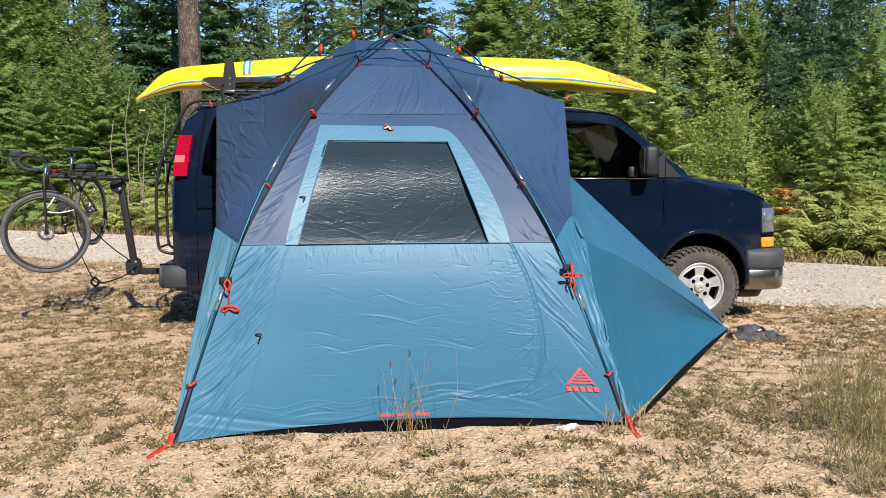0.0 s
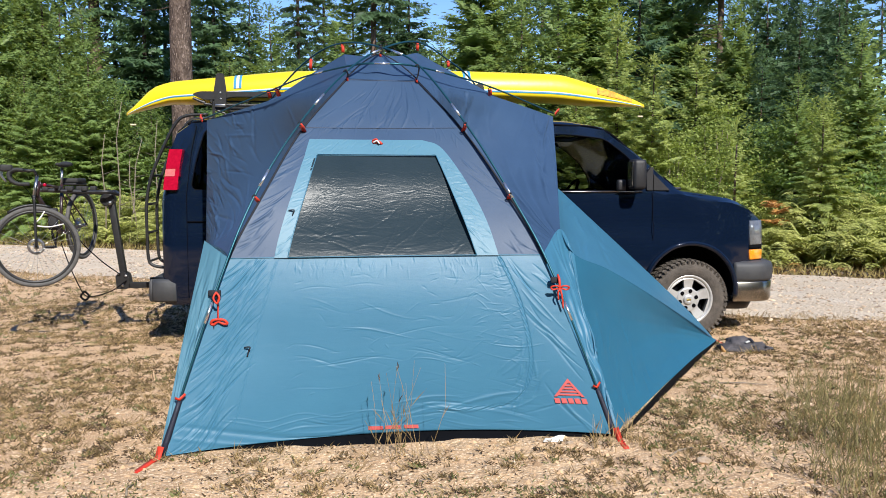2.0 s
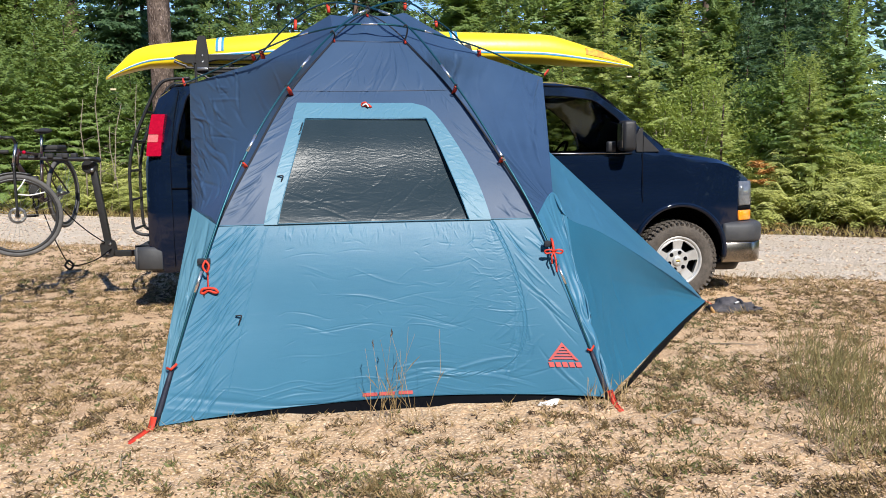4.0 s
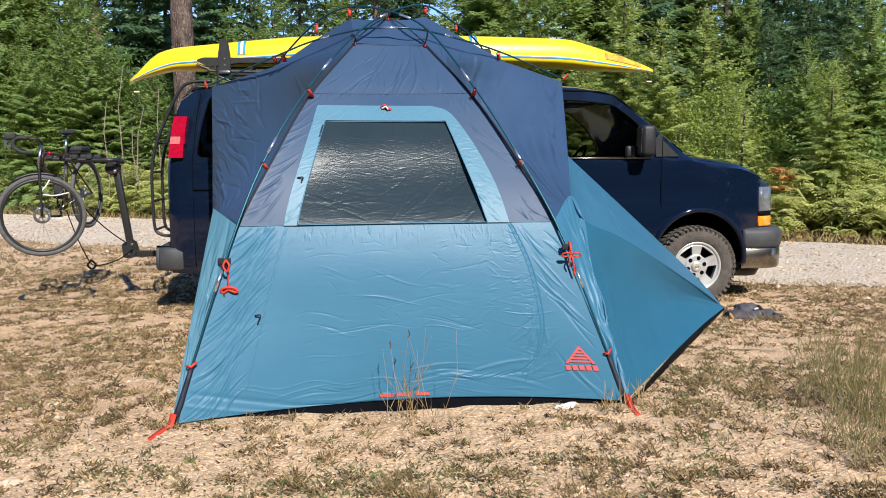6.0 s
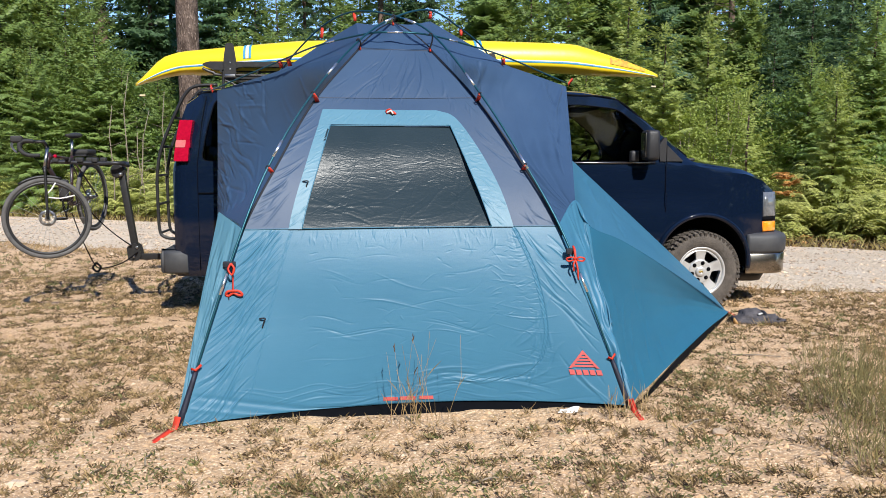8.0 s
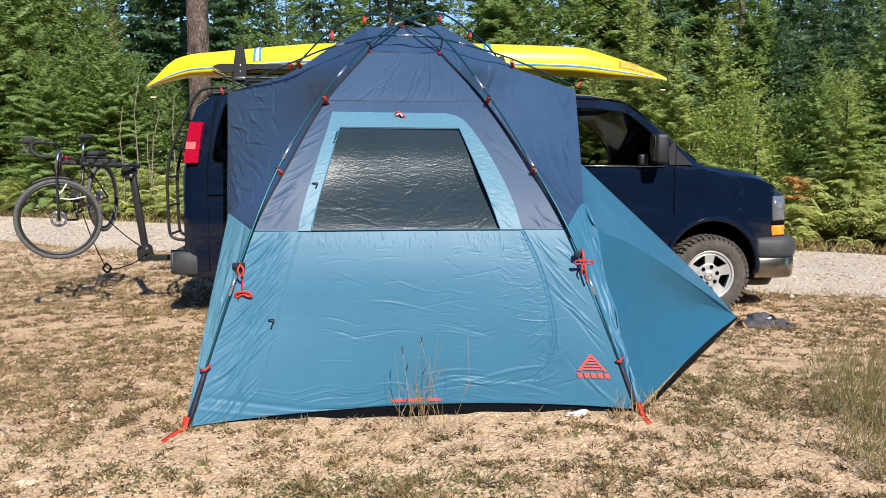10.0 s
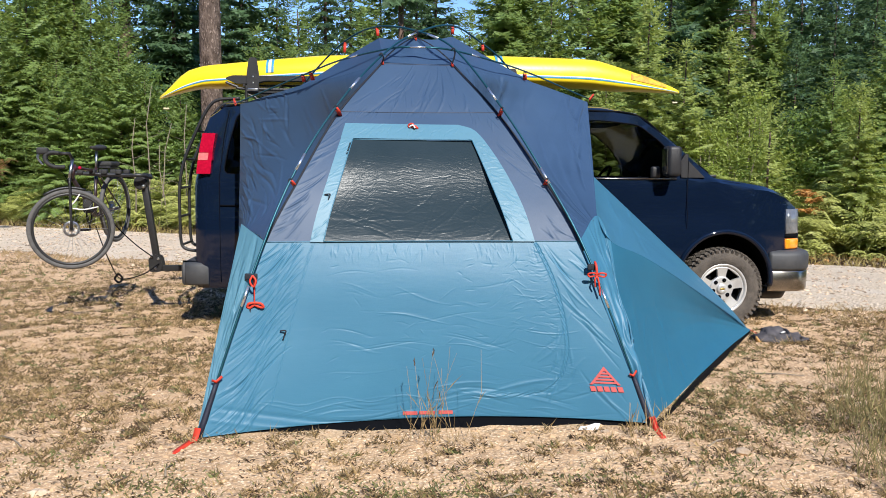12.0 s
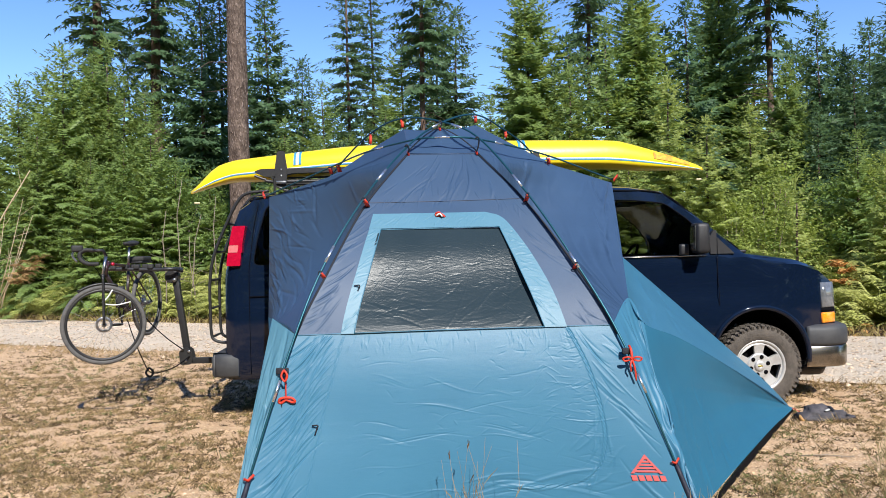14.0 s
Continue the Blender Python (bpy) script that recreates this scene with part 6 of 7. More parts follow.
def conifer_mesh(height, base, spread, material, whorl=0.30, droop=0.35, seed=1, dense=6, step=0.12, size=1.0, ragged=0.35, blades=3):
    """A crown of drooping boughs, each with two rows of needle twigs."""
    rng = random.Random(seed)
    verts, faces = [], []
    z = base
    lobes = [rng.uniform(0.75, 1.2) for _ in range(7)]
    while z < height - 0.15:
        f = (z - base) / (height - base)
        reach = spread * (1 - f) ** 0.7 * (0.75 + 0.25 * min(1, f * 6)) + 0.14
        count = max(3, round(dense * (1 - 0.45 * f)))
        a0 = rng.random() * 6.28
        for k in range(count):
            a = a0 + 6.28 * k / count + rng.uniform(-0.35, 0.35)
            ln = reach * rng.uniform(1 - ragged, 1 + ragged * 0.6) * lobes[int(a * 7 / 6.2832) % 7]
            out = Vector((math.cos(a), math.sin(a), 0))
            cross = Vector((-out.y, out.x, 0))
            rise = 0.10 + 0.75 * f + rng.uniform(-0.12, 0.12)
            bend = droop * (1.2 - f) * rng.uniform(0.7, 1.3)
            n = max(3, int(ln / step))
            for s in range(1, n + 1):
                t = s / n
                q = out * (ln * t) + UP * (z + ln * (rise * t - bend * t * t))
                d = (out + UP * (rise - 2 * bend * t)).normalized()
                w = (0.34 * ln * (1 - t) ** 0.8 + 0.09) * size
                for sg in (-1, 1):
                    tilt = (UP * rng.uniform(0.15, 1.0) + out * rng.uniform(0.1, 1.1) + cross * rng.uniform(-0.7, 0.7)).normalized()
                    d2 = (d * rng.uniform(0.5, 0.9) + cross * sg * rng.uniform(0.7, 1.1) - UP * rng.uniform(0.0, 0.45)).normalized()
                    w2 = w * rng.uniform(0.6, 1.0)
                    twig(verts, faces, q, d2, tilt, w2, 0.022 * size + 0.17 * w2, blades)
                    if w2 > 0.26:
                        d3 = (d * 0.9 + cross * sg * 0.35 - UP * rng.uniform(0.1, 0.5)).normalized()
                        twig(verts, faces, q + d2 * w2 * 0.45, d3, tilt, w2 * 0.6, 0.02 * size + 0.12 * w2, 2)
            sprays(verts, faces, q, d, UP, 0.16 * size + 0.05, 0.03 * size)
        z += whorl * rng.uniform(0.7, 1.3) * (1 - 0.4 * f)
    for k in range(8):
        sprays(verts, faces, Vector((0, 0, height - 0.30 + 0.03 * k)), Vector((rng.uniform(-.5, .5), rng.uniform(-.5, .5), 0.9)).normalized(), Vector((1, 0, 0)), 0.26, 0.03)
    return mesh_of("crown", verts, faces, material)


def trunk_mesh(height, r, top=0.02, seed=0, stubs=0, stub_z=(1, 5), material=None):
    """A tapered, slightly crooked trunk with dead stubs."""
    rng = random.Random(seed)
    bm = B()
    n = 14
    pts = [Vector((0.012 * height * math.sin(k * 0.7 + seed) * k / n * 0.3, 0.01 * height * math.cos(k * 0.9 + seed) * k / n * 0.3, height * k / n - 0.25)) for k in range(n + 1)]
    tube(bm, pts, r, 12, r2=top)
    for v in bm.verts:
        ang = math.atan2(v.co.y, v.co.x)
        flare = 1 + 0.35 * max(0, 1 - (v.co.z + 0.25) / 0.9)
        f = flare * (1 + 0.05 * math.sin(ang * 5 + v.co.z * 2))
        v.co.x *= f
        v.co.y *= f
    for _ in range(stubs):
        z = rng.uniform(*stub_z)
        a = rng.random() * 6.28
        ln = rng.uniform(0.3, 1.3)
        tube(bm, [(0, 0, z), (math.cos(a) * ln * 0.6, math.sin(a) * ln * 0.6, z + rng.uniform(-0.1, 0.15)), (math.cos(a) * ln, math.sin(a) * ln, z + rng.uniform(-0.4, 0.2))], 0.018, 5, r2=0.005)
    me = bpy.data.meshes.new("trunk")
    bm.to_mesh(me)
    bm.free()
    me.materials.append(material or M["bark"])
    smooth(me)
    return me


def shrub_mesh(height, spread, seed, leaves=6200, size=0.060, material=None):
    """A broadleaf bush: leaves gathered in clumps along arching stems."""
    rng = random.Random(seed)
    verts, faces = [], []
    tips = []
    for _ in range(44):
        a, t = rng.random() * 6.28, rng.random()
        r = spread * math.sqrt(rng.random()) * (0.45 + 0.6 * math.sin(math.pi * min(1, 0.2 + t * 0.8)))
        tips.append((Vector((math.cos(a) * r, math.sin(a) * r, height * (0.08 + 0.92 * t) * (1 - 0.22 * (r / spread) ** 2))), rng.uniform(0.22, 0.5)))
    for _ in range(leaves):
        c, rad = tips[rng.randrange(len(tips))]
        o = Vector((rng.gauss(0, 1), rng.gauss(0, 1), rng.gauss(0, 0.75)))
        p = c + o * rad * 0.55
        d = Vector((rng.uniform(-1, 1), rng.uniform(-1, 1), rng.uniform(-0.7, 0.4))).normalized()
        nrm = Vector((rng.uniform(-0.7, 0.7), rng.uniform(-0.7, 0.7), 1)).normalized()
        s = size * rng.uniform(0.6, 1.4)
        if abs(d.dot(nrm)) < 0.95:
            sprays(verts, faces, p, d, nrm, s * 1.35, s * 0.42)
    me = mesh_of("leaves", verts, faces, material or M["leaf"])
    bm = B()
    for c, rad in tips[::3]:
        tube(bm, [(c.x * 0.08, c.y * 0.08, 0), (c.x * 0.45, c.y * 0.45, c.z * 0.55), tuple(c)], 0.022, 5, r2=0.006)
    st = bpy.data.meshes.new("stems")
    bm.to_mesh(st)
    bm.free()
    st.materials.append(M["twig"])
    return me, st


def plant(name, x, y, parts, label, category, group, s=1.0, turn=0.0):
    t = thing(name, label, category, group, m=pose(x, y, ground_z(x, y) - 0.03, 0, 0, turn) @ Matrix.Scale(s, 4))
    for pn, me in parts:
        a = new(pn, me)
        a.parent = t
    return t


def build_forest():
    rng = random.Random(11)
    N, ND, NL = M["needle"], M["needle_dark"], M["needle_light"]
    kinds = {}
    def add(key, h, crown, trunk, label):
        kinds[key] = (h, crown, trunk, label)
    add("young_a", 8.0, conifer_mesh(8.0, 0.2, 2.1, N, seed=21, dense=8, whorl=0.25), trunk_mesh(7.6, 0.10, seed=1), "young green fir with soft drooping boughs")
    add("young_b", 7.0, conifer_mesh(7.0, 0.15, 1.95, NL, seed=22, droop=0.42, whorl=0.25, dense=8), trunk_mesh(6.6, 0.085, seed=2), "young yellow-green fir with loose boughs")
    add("young_c", 8.5, conifer_mesh(8.5, 0.3, 2.0, N, seed=27, droop=0.28, ragged=0.5, whorl=0.27, dense=8), trunk_mesh(8.0, 0.10, seed=7), "ragged young green fir")
    add("big", 13.0, conifer_mesh(13.0, 0.5, 2.9, N, seed=23, step=0.18, size=1.5, dense=9, whorl=0.30), trunk_mesh(12.4, 0.17, seed=3), "tall dense green fir")
    add("dark", 12.0, conifer_mesh(12.0, 0.6, 1.9, ND, seed=24, blades=2, step=0.20, size=1.5, dense=8, whorl=0.32, droop=0.45), trunk_mesh(11.5, 0.13, seed=4), "narrow dark spruce behind the young firs")
    add("dark_b", 11.0, conifer_mesh(11.0, 1.0, 2.1, ND, seed=26, blades=2, step=0.20, size=1.5, dense=7, whorl=0.34, droop=0.5, ragged=0.55), trunk_mesh(10.5, 0.14, seed=6, stubs=8), "ragged dark spruce behind the young firs")
    add("pine", 22.0, conifer_mesh(22.0, 7.5, 1.5, ND, seed=25, blades=2, step=0.2, size=1.3, dense=7, whorl=0.42, droop=0.4, ragged=0.6), trunk_mesh(21, 0.27, seed=5, stubs=16, stub_z=(4, 10), material=M["pine_bark"]), "tall pine with a bare reddish trunk")
    add("slim_pine", 22.0, kinds["pine"][1], trunk_mesh(21, 0.13, seed=12, stubs=14, stub_z=(4, 10), material=M["pine_bark"]), "tall pine with a bare slim trunk")
    add("sapling", 3.6, conifer_mesh(3.6, 0.05, 1.2, NL, seed=28, whorl=0.22, step=0.10, size=0.8), trunk_mesh(3.3, 0.04, seed=8), "small yellow-green fir sapling")
    add("far", 12.0, conifer_mesh(12.0, 0.3, 2.2, ND, seed=33, blades=2, step=0.46, size=2.6, dense=6, whorl=0.56, droop=0.45, ragged=0.5), trunk_mesh(11.4, 0.14, seed=13), "dark fir deep in the wood")
    add("far_b", 11.0, conifer_mesh(11.0, 0.3, 2.3, N, seed=34, blades=2, step=0.50, size=2.8, dense=6, whorl=0.60, droop=0.35, ragged=0.5), trunk_mesh(10.4, 0.13, seed=14), "green fir deep in the wood")
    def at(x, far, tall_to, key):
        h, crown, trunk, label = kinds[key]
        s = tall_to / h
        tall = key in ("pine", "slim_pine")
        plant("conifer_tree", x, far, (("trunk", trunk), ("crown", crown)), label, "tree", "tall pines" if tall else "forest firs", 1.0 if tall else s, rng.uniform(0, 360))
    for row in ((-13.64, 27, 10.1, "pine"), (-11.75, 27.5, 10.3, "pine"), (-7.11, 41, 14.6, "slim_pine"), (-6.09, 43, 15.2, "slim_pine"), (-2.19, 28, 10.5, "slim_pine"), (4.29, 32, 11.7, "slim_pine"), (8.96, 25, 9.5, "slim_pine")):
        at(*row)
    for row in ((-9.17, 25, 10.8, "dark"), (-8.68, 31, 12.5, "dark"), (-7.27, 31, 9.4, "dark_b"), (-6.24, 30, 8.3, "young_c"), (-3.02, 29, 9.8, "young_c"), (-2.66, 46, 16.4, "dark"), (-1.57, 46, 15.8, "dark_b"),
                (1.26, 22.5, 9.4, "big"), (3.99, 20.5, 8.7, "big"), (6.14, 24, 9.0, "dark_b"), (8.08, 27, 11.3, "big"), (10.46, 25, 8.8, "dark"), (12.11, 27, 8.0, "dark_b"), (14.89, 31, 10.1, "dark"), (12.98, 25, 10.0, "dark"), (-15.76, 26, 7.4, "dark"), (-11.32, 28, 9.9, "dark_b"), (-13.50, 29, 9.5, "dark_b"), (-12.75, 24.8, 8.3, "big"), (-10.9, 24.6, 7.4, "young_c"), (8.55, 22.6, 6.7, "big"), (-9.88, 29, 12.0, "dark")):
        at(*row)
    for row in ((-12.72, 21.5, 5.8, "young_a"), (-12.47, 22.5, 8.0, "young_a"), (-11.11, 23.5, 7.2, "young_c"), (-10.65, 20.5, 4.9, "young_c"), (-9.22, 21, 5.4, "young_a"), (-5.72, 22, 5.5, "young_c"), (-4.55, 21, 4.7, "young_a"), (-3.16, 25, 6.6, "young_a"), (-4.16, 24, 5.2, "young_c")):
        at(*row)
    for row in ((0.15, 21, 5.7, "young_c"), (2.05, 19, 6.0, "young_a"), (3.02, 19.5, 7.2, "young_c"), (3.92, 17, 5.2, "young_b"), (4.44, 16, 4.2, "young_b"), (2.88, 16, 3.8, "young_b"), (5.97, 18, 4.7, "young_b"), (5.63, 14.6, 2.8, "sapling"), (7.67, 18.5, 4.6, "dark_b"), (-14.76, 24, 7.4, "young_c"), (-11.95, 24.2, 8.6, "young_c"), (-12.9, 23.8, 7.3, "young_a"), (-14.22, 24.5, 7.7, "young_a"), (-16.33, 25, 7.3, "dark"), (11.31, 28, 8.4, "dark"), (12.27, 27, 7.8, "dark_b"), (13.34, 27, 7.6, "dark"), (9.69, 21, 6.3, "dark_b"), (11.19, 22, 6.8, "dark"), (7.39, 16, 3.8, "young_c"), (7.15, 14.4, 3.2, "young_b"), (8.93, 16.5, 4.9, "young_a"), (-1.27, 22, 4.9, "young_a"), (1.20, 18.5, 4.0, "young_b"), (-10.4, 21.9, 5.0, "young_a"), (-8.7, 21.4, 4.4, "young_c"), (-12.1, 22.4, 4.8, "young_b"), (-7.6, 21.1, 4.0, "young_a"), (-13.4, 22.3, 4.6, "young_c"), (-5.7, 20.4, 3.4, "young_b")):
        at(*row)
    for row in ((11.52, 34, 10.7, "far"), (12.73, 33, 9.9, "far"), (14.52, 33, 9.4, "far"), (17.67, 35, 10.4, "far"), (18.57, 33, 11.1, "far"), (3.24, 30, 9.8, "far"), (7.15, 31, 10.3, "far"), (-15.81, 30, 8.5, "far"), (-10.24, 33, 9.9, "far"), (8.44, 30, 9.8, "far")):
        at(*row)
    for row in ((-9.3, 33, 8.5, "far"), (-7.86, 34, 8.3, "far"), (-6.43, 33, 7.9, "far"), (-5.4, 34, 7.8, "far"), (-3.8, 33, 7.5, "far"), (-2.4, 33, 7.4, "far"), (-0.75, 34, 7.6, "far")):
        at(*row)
    # unseen firs behind the viewpoint, added to darken the van's reflections
    for k in range(40):
        a = math.radians(188 + 164 * k / 39 + rng.uniform(-2, 2))
        far = rng.uniform(22, 28)
        h, crown, trunk, label = kinds[("far", "far_b")[k % 2]]
        plant("conifer_tree", far * math.cos(a), 4 + far * math.sin(a), (("trunk", trunk), ("crown", crown)), "unseen green fir behind the viewpoint, added to darken reflections", "tree", "forest firs", rng.uniform(13.5, 17.5) / h, rng.uniform(0, 360))
    # the great trunk by the road
    x, y = -6.43, 20.1
    plant("conifer_tree", x, y, (("trunk", trunk_mesh(24, 0.30, 0.16, seed=9, stubs=10, stub_z=(6, 12))), ("crown", conifer_mesh(26, 11.5, 1.8, ND, seed=31, blades=2, step=0.22, size=1.4, dense=6, whorl=0.5))), "large old fir with a thick bare grey trunk", "tree", "tall pines")
    # the wood behind
    for k in range(34):
        x = -26 + 52 * k / 33 + rng.uniform(-0.7, 0.7)
        y = 27.5 - 0.22 * x + rng.uniform(0, 6)
        h, crown, trunk, label = kinds["far"]
        plant("conifer_tree", x, y, (("trunk", trunk), ("crown", crown)), "dark fir deep in the wood", "tree", "forest firs", rng.uniform(5.0, 6.6) / h, rng.uniform(0, 360))
    for k in range(14):
        side = -1 if k % 2 else 1
        x = side * (13 + 1.6 * (k // 2) + rng.uniform(-0.5, 0.5))
        y = 17.8 - 0.40 * x + rng.uniform(0.5, 3)
        h, crown, trunk, label = kinds[rng.choice(("young_a", "young_b", "young_c"))]
        plant("conifer_tree", x, y, (("trunk", trunk), ("crown", crown)), label, "tree", "forest firs", rng.uniform(0.7, 1.0), rng.uniform(0, 360))
    # broadleaf bushes
    bushes = [shrub_mesh(3.6, 1.5, 41), shrub_mesh(3.0, 1.3, 42), shrub_mesh(1.6, 1.1, 43, 3600, 0.058), shrub_mesh(3.4, 1.3, 44, 5200, 0.062, M["leaf_light"])]
    spots = [(-11.9, 22.6, 0, 1.2), (-10.5, 22.0, 1, 1.25), (-9.3, 22.2, 0, 1.2), (-7.9, 21.8, 1, 1.2), (-12.9, 23.1, 0, 1.25), (-6.1, 22.0, 0, 0.95), (-5.2, 21.4, 1, 0.8),
             (-4.0, 21.2, 1, 0.9), (-2.4, 20.2, 0, 0.8), (5.6, 16.4, 2, 1.0), (7.0, 16.6, 1, 0.95), (8.2, 16.9, 0, 0.8), (9.0, 15.4, 2, 1.1), (10.0, 15.8, 1, 0.9), (5.8, 15.9, 2, 0.8), (4.6, 17.6, 3, 0.8), (4.9, 15.9, 3, 0.75), (5.7, 16.3, 3, 0.85), (7.9, 16.6, 3, 0.95), (9.1, 17.0, 3, 1.1), (6.4, 17.3, 3, 1.0), (9.9, 15.4, 3, 0.8), (5.2, 17.2, 3, 0.75)]
    for x, y, i, s in spots:
        lv, st = bushes[i]
        plant("bush", x, y, (("woody_base", st), ("foliage", lv)), "pale yellow-green broadleaf bush with thin stems" if i == 3 else "green broadleaf alder bush with pale stems", "bush", "roadside bushes", s, rng.uniform(0, 360))
    # dead branches at the wood's edge
    bm = B()
    for k in range(9):
        a, z = rng.uniform(-0.6, 0.9), rng.uniform(1.2, 2.6)
        p = Vector((-11.75 + rng.uniform(-0.2, 0.2), 17.9 + rng.uniform(-0.1, 0.1), z * 0.3))
        tip = p + Vector((0.9 * math.sin(a), rng.uniform(-0.3, 0.3), z))
        tube(bm, [p, p.lerp(tip, 0.5) + Vector((0.05, 0, 0.08)), tip], 0.014, 5, r2=0.004)
        for q in (0.4, 0.6, 0.8):
            s0 = p.lerp(tip, q)
            tube(bm, [s0, s0 + Vector((rng.uniform(-0.3, 0.4), rng.uniform(-0.2, 0.2), rng.uniform(0.05, 0.35)))], 0.006, 4, r2=0.002)
    tagged(part("dead_branches", bm, M["straw_twig"]), "pale dry dead branches at the wood's edge", "branches")
    # a leaning bleached stem and a grey fallen log
    p, q = Vector((-12.9, 17.9, 0.2)), Vector((-10.55, 17.5, 3.6))
    bm = B()
    tube(bm, [p, p.lerp(q, 0.35) + Vector((0.03, 0, 0.06)), p.lerp(q, 0.7) + Vector((-0.02, 0, 0.04)), q], 0.03, 7, r2=0.010)
    for k in range(5):
        s0 = p.lerp(q, 0.5 + 0.10 * k)
        tube(bm, [s0, s0 + Vector((rng.uniform(-0.35, 0.3), rng.uniform(-0.2, 0.2), rng.uniform(0.1, 0.4)))], 0.008, 5, r2=0.003)
    tagged(part("dead_branch", bm, M["straw_twig"]), "bleached dead branch leaning in the bushes", "branch")
    bm = B()
    tube(bm, [(7.76, 15.2, 0.82), (7.86, 15.05, 0.66), (7.95, 14.85, 0.42), (8.06, 14.6, 0.16), (8.12, 14.5, -0.02)], 0.05, 9, r2=0.10)
    for q, d in (((7.86, 15.05, 0.66), (-0.12, -0.05, 0.14)), ((7.95, 14.85, 0.42), (0.16, -0.04, 0.10))):
        tube(bm, [q, Vector(q) + Vector(d)], 0.018, 6, r2=0.006)
    tagged(part("dead_log", bm, M["bark"]), "dark weathered dead log leaning on the fern bank", "log")
    # thin bare saplings
    for x, y, h, tilt in ((-5.15, 19.1, 3.0, 2), (-5.45, 19.0, 2.6, -3), (-4.75, 18.9, 1.7, 6), (-4.2, 18.7, 2.0, -2), (-6.9, 19.3, 3.2, 1), (7.4, 15.2, 2.6, 2), (-7.75, 19.0, 3.6, 1), (-8.05, 19.0, 2.8, -1), (-7.55, 19.1, 2.8, 8), (-7.25, 19.0, 2.2, -8)):
        bm = B()
        tube(bm, [(0, 0, -0.1), (0.02 * h, 0, h * 0.4), (0.01, 0.02, h * 0.75), (0.04 * h, 0, h)], 0.019, 6, r2=0.006)
        for q in range(9):
            z = h * (0.3 + 0.07 * q)
            a = q * 2.4
            ln = 0.5 * (1.1 - q / 10)
            tube(bm, [(0.01, 0, z), (math.cos(a) * ln, math.sin(a) * ln, z + 0.35 * ln)], 0.006, 4, r2=0.002)
        ob = part("bare_sapling", bm, M["twig"])
        ob.matrix_world = pose(x, y, ground_z(x, y), 0, tilt, 40 * x)
        tagged(ob, "thin leafless grey sapling among the ferns", "sapling", "bare saplings")


build_forest()


# ---------------------------------------------------------------- roadside growth
def frond(verts, faces, p, a, ln, rng, wide=0.22):
    """A fern frond: leaflets along an arching stalk."""
    out = Vector((math.cos(a), math.sin(a), 0))
    cross = Vector((-out.y, out.x, 0))
    n = 13
    rise = rng.uniform(0.7, 1.2)
    for s in range(1, n + 1):
        t = s / n
        q = p + out * (ln * t * 0.8) + UP * (ln * (rise * t - 0.75 * t * t))
        for sg in (-1, 1):
            d = (cross * sg + out * 0.5 - UP * rng.uniform(0, 0.35)).normalized()
            sprays(verts, faces, q, d, UP + out * 0.3, ln * wide * (1.15 - t) + 0.030, 0.014)


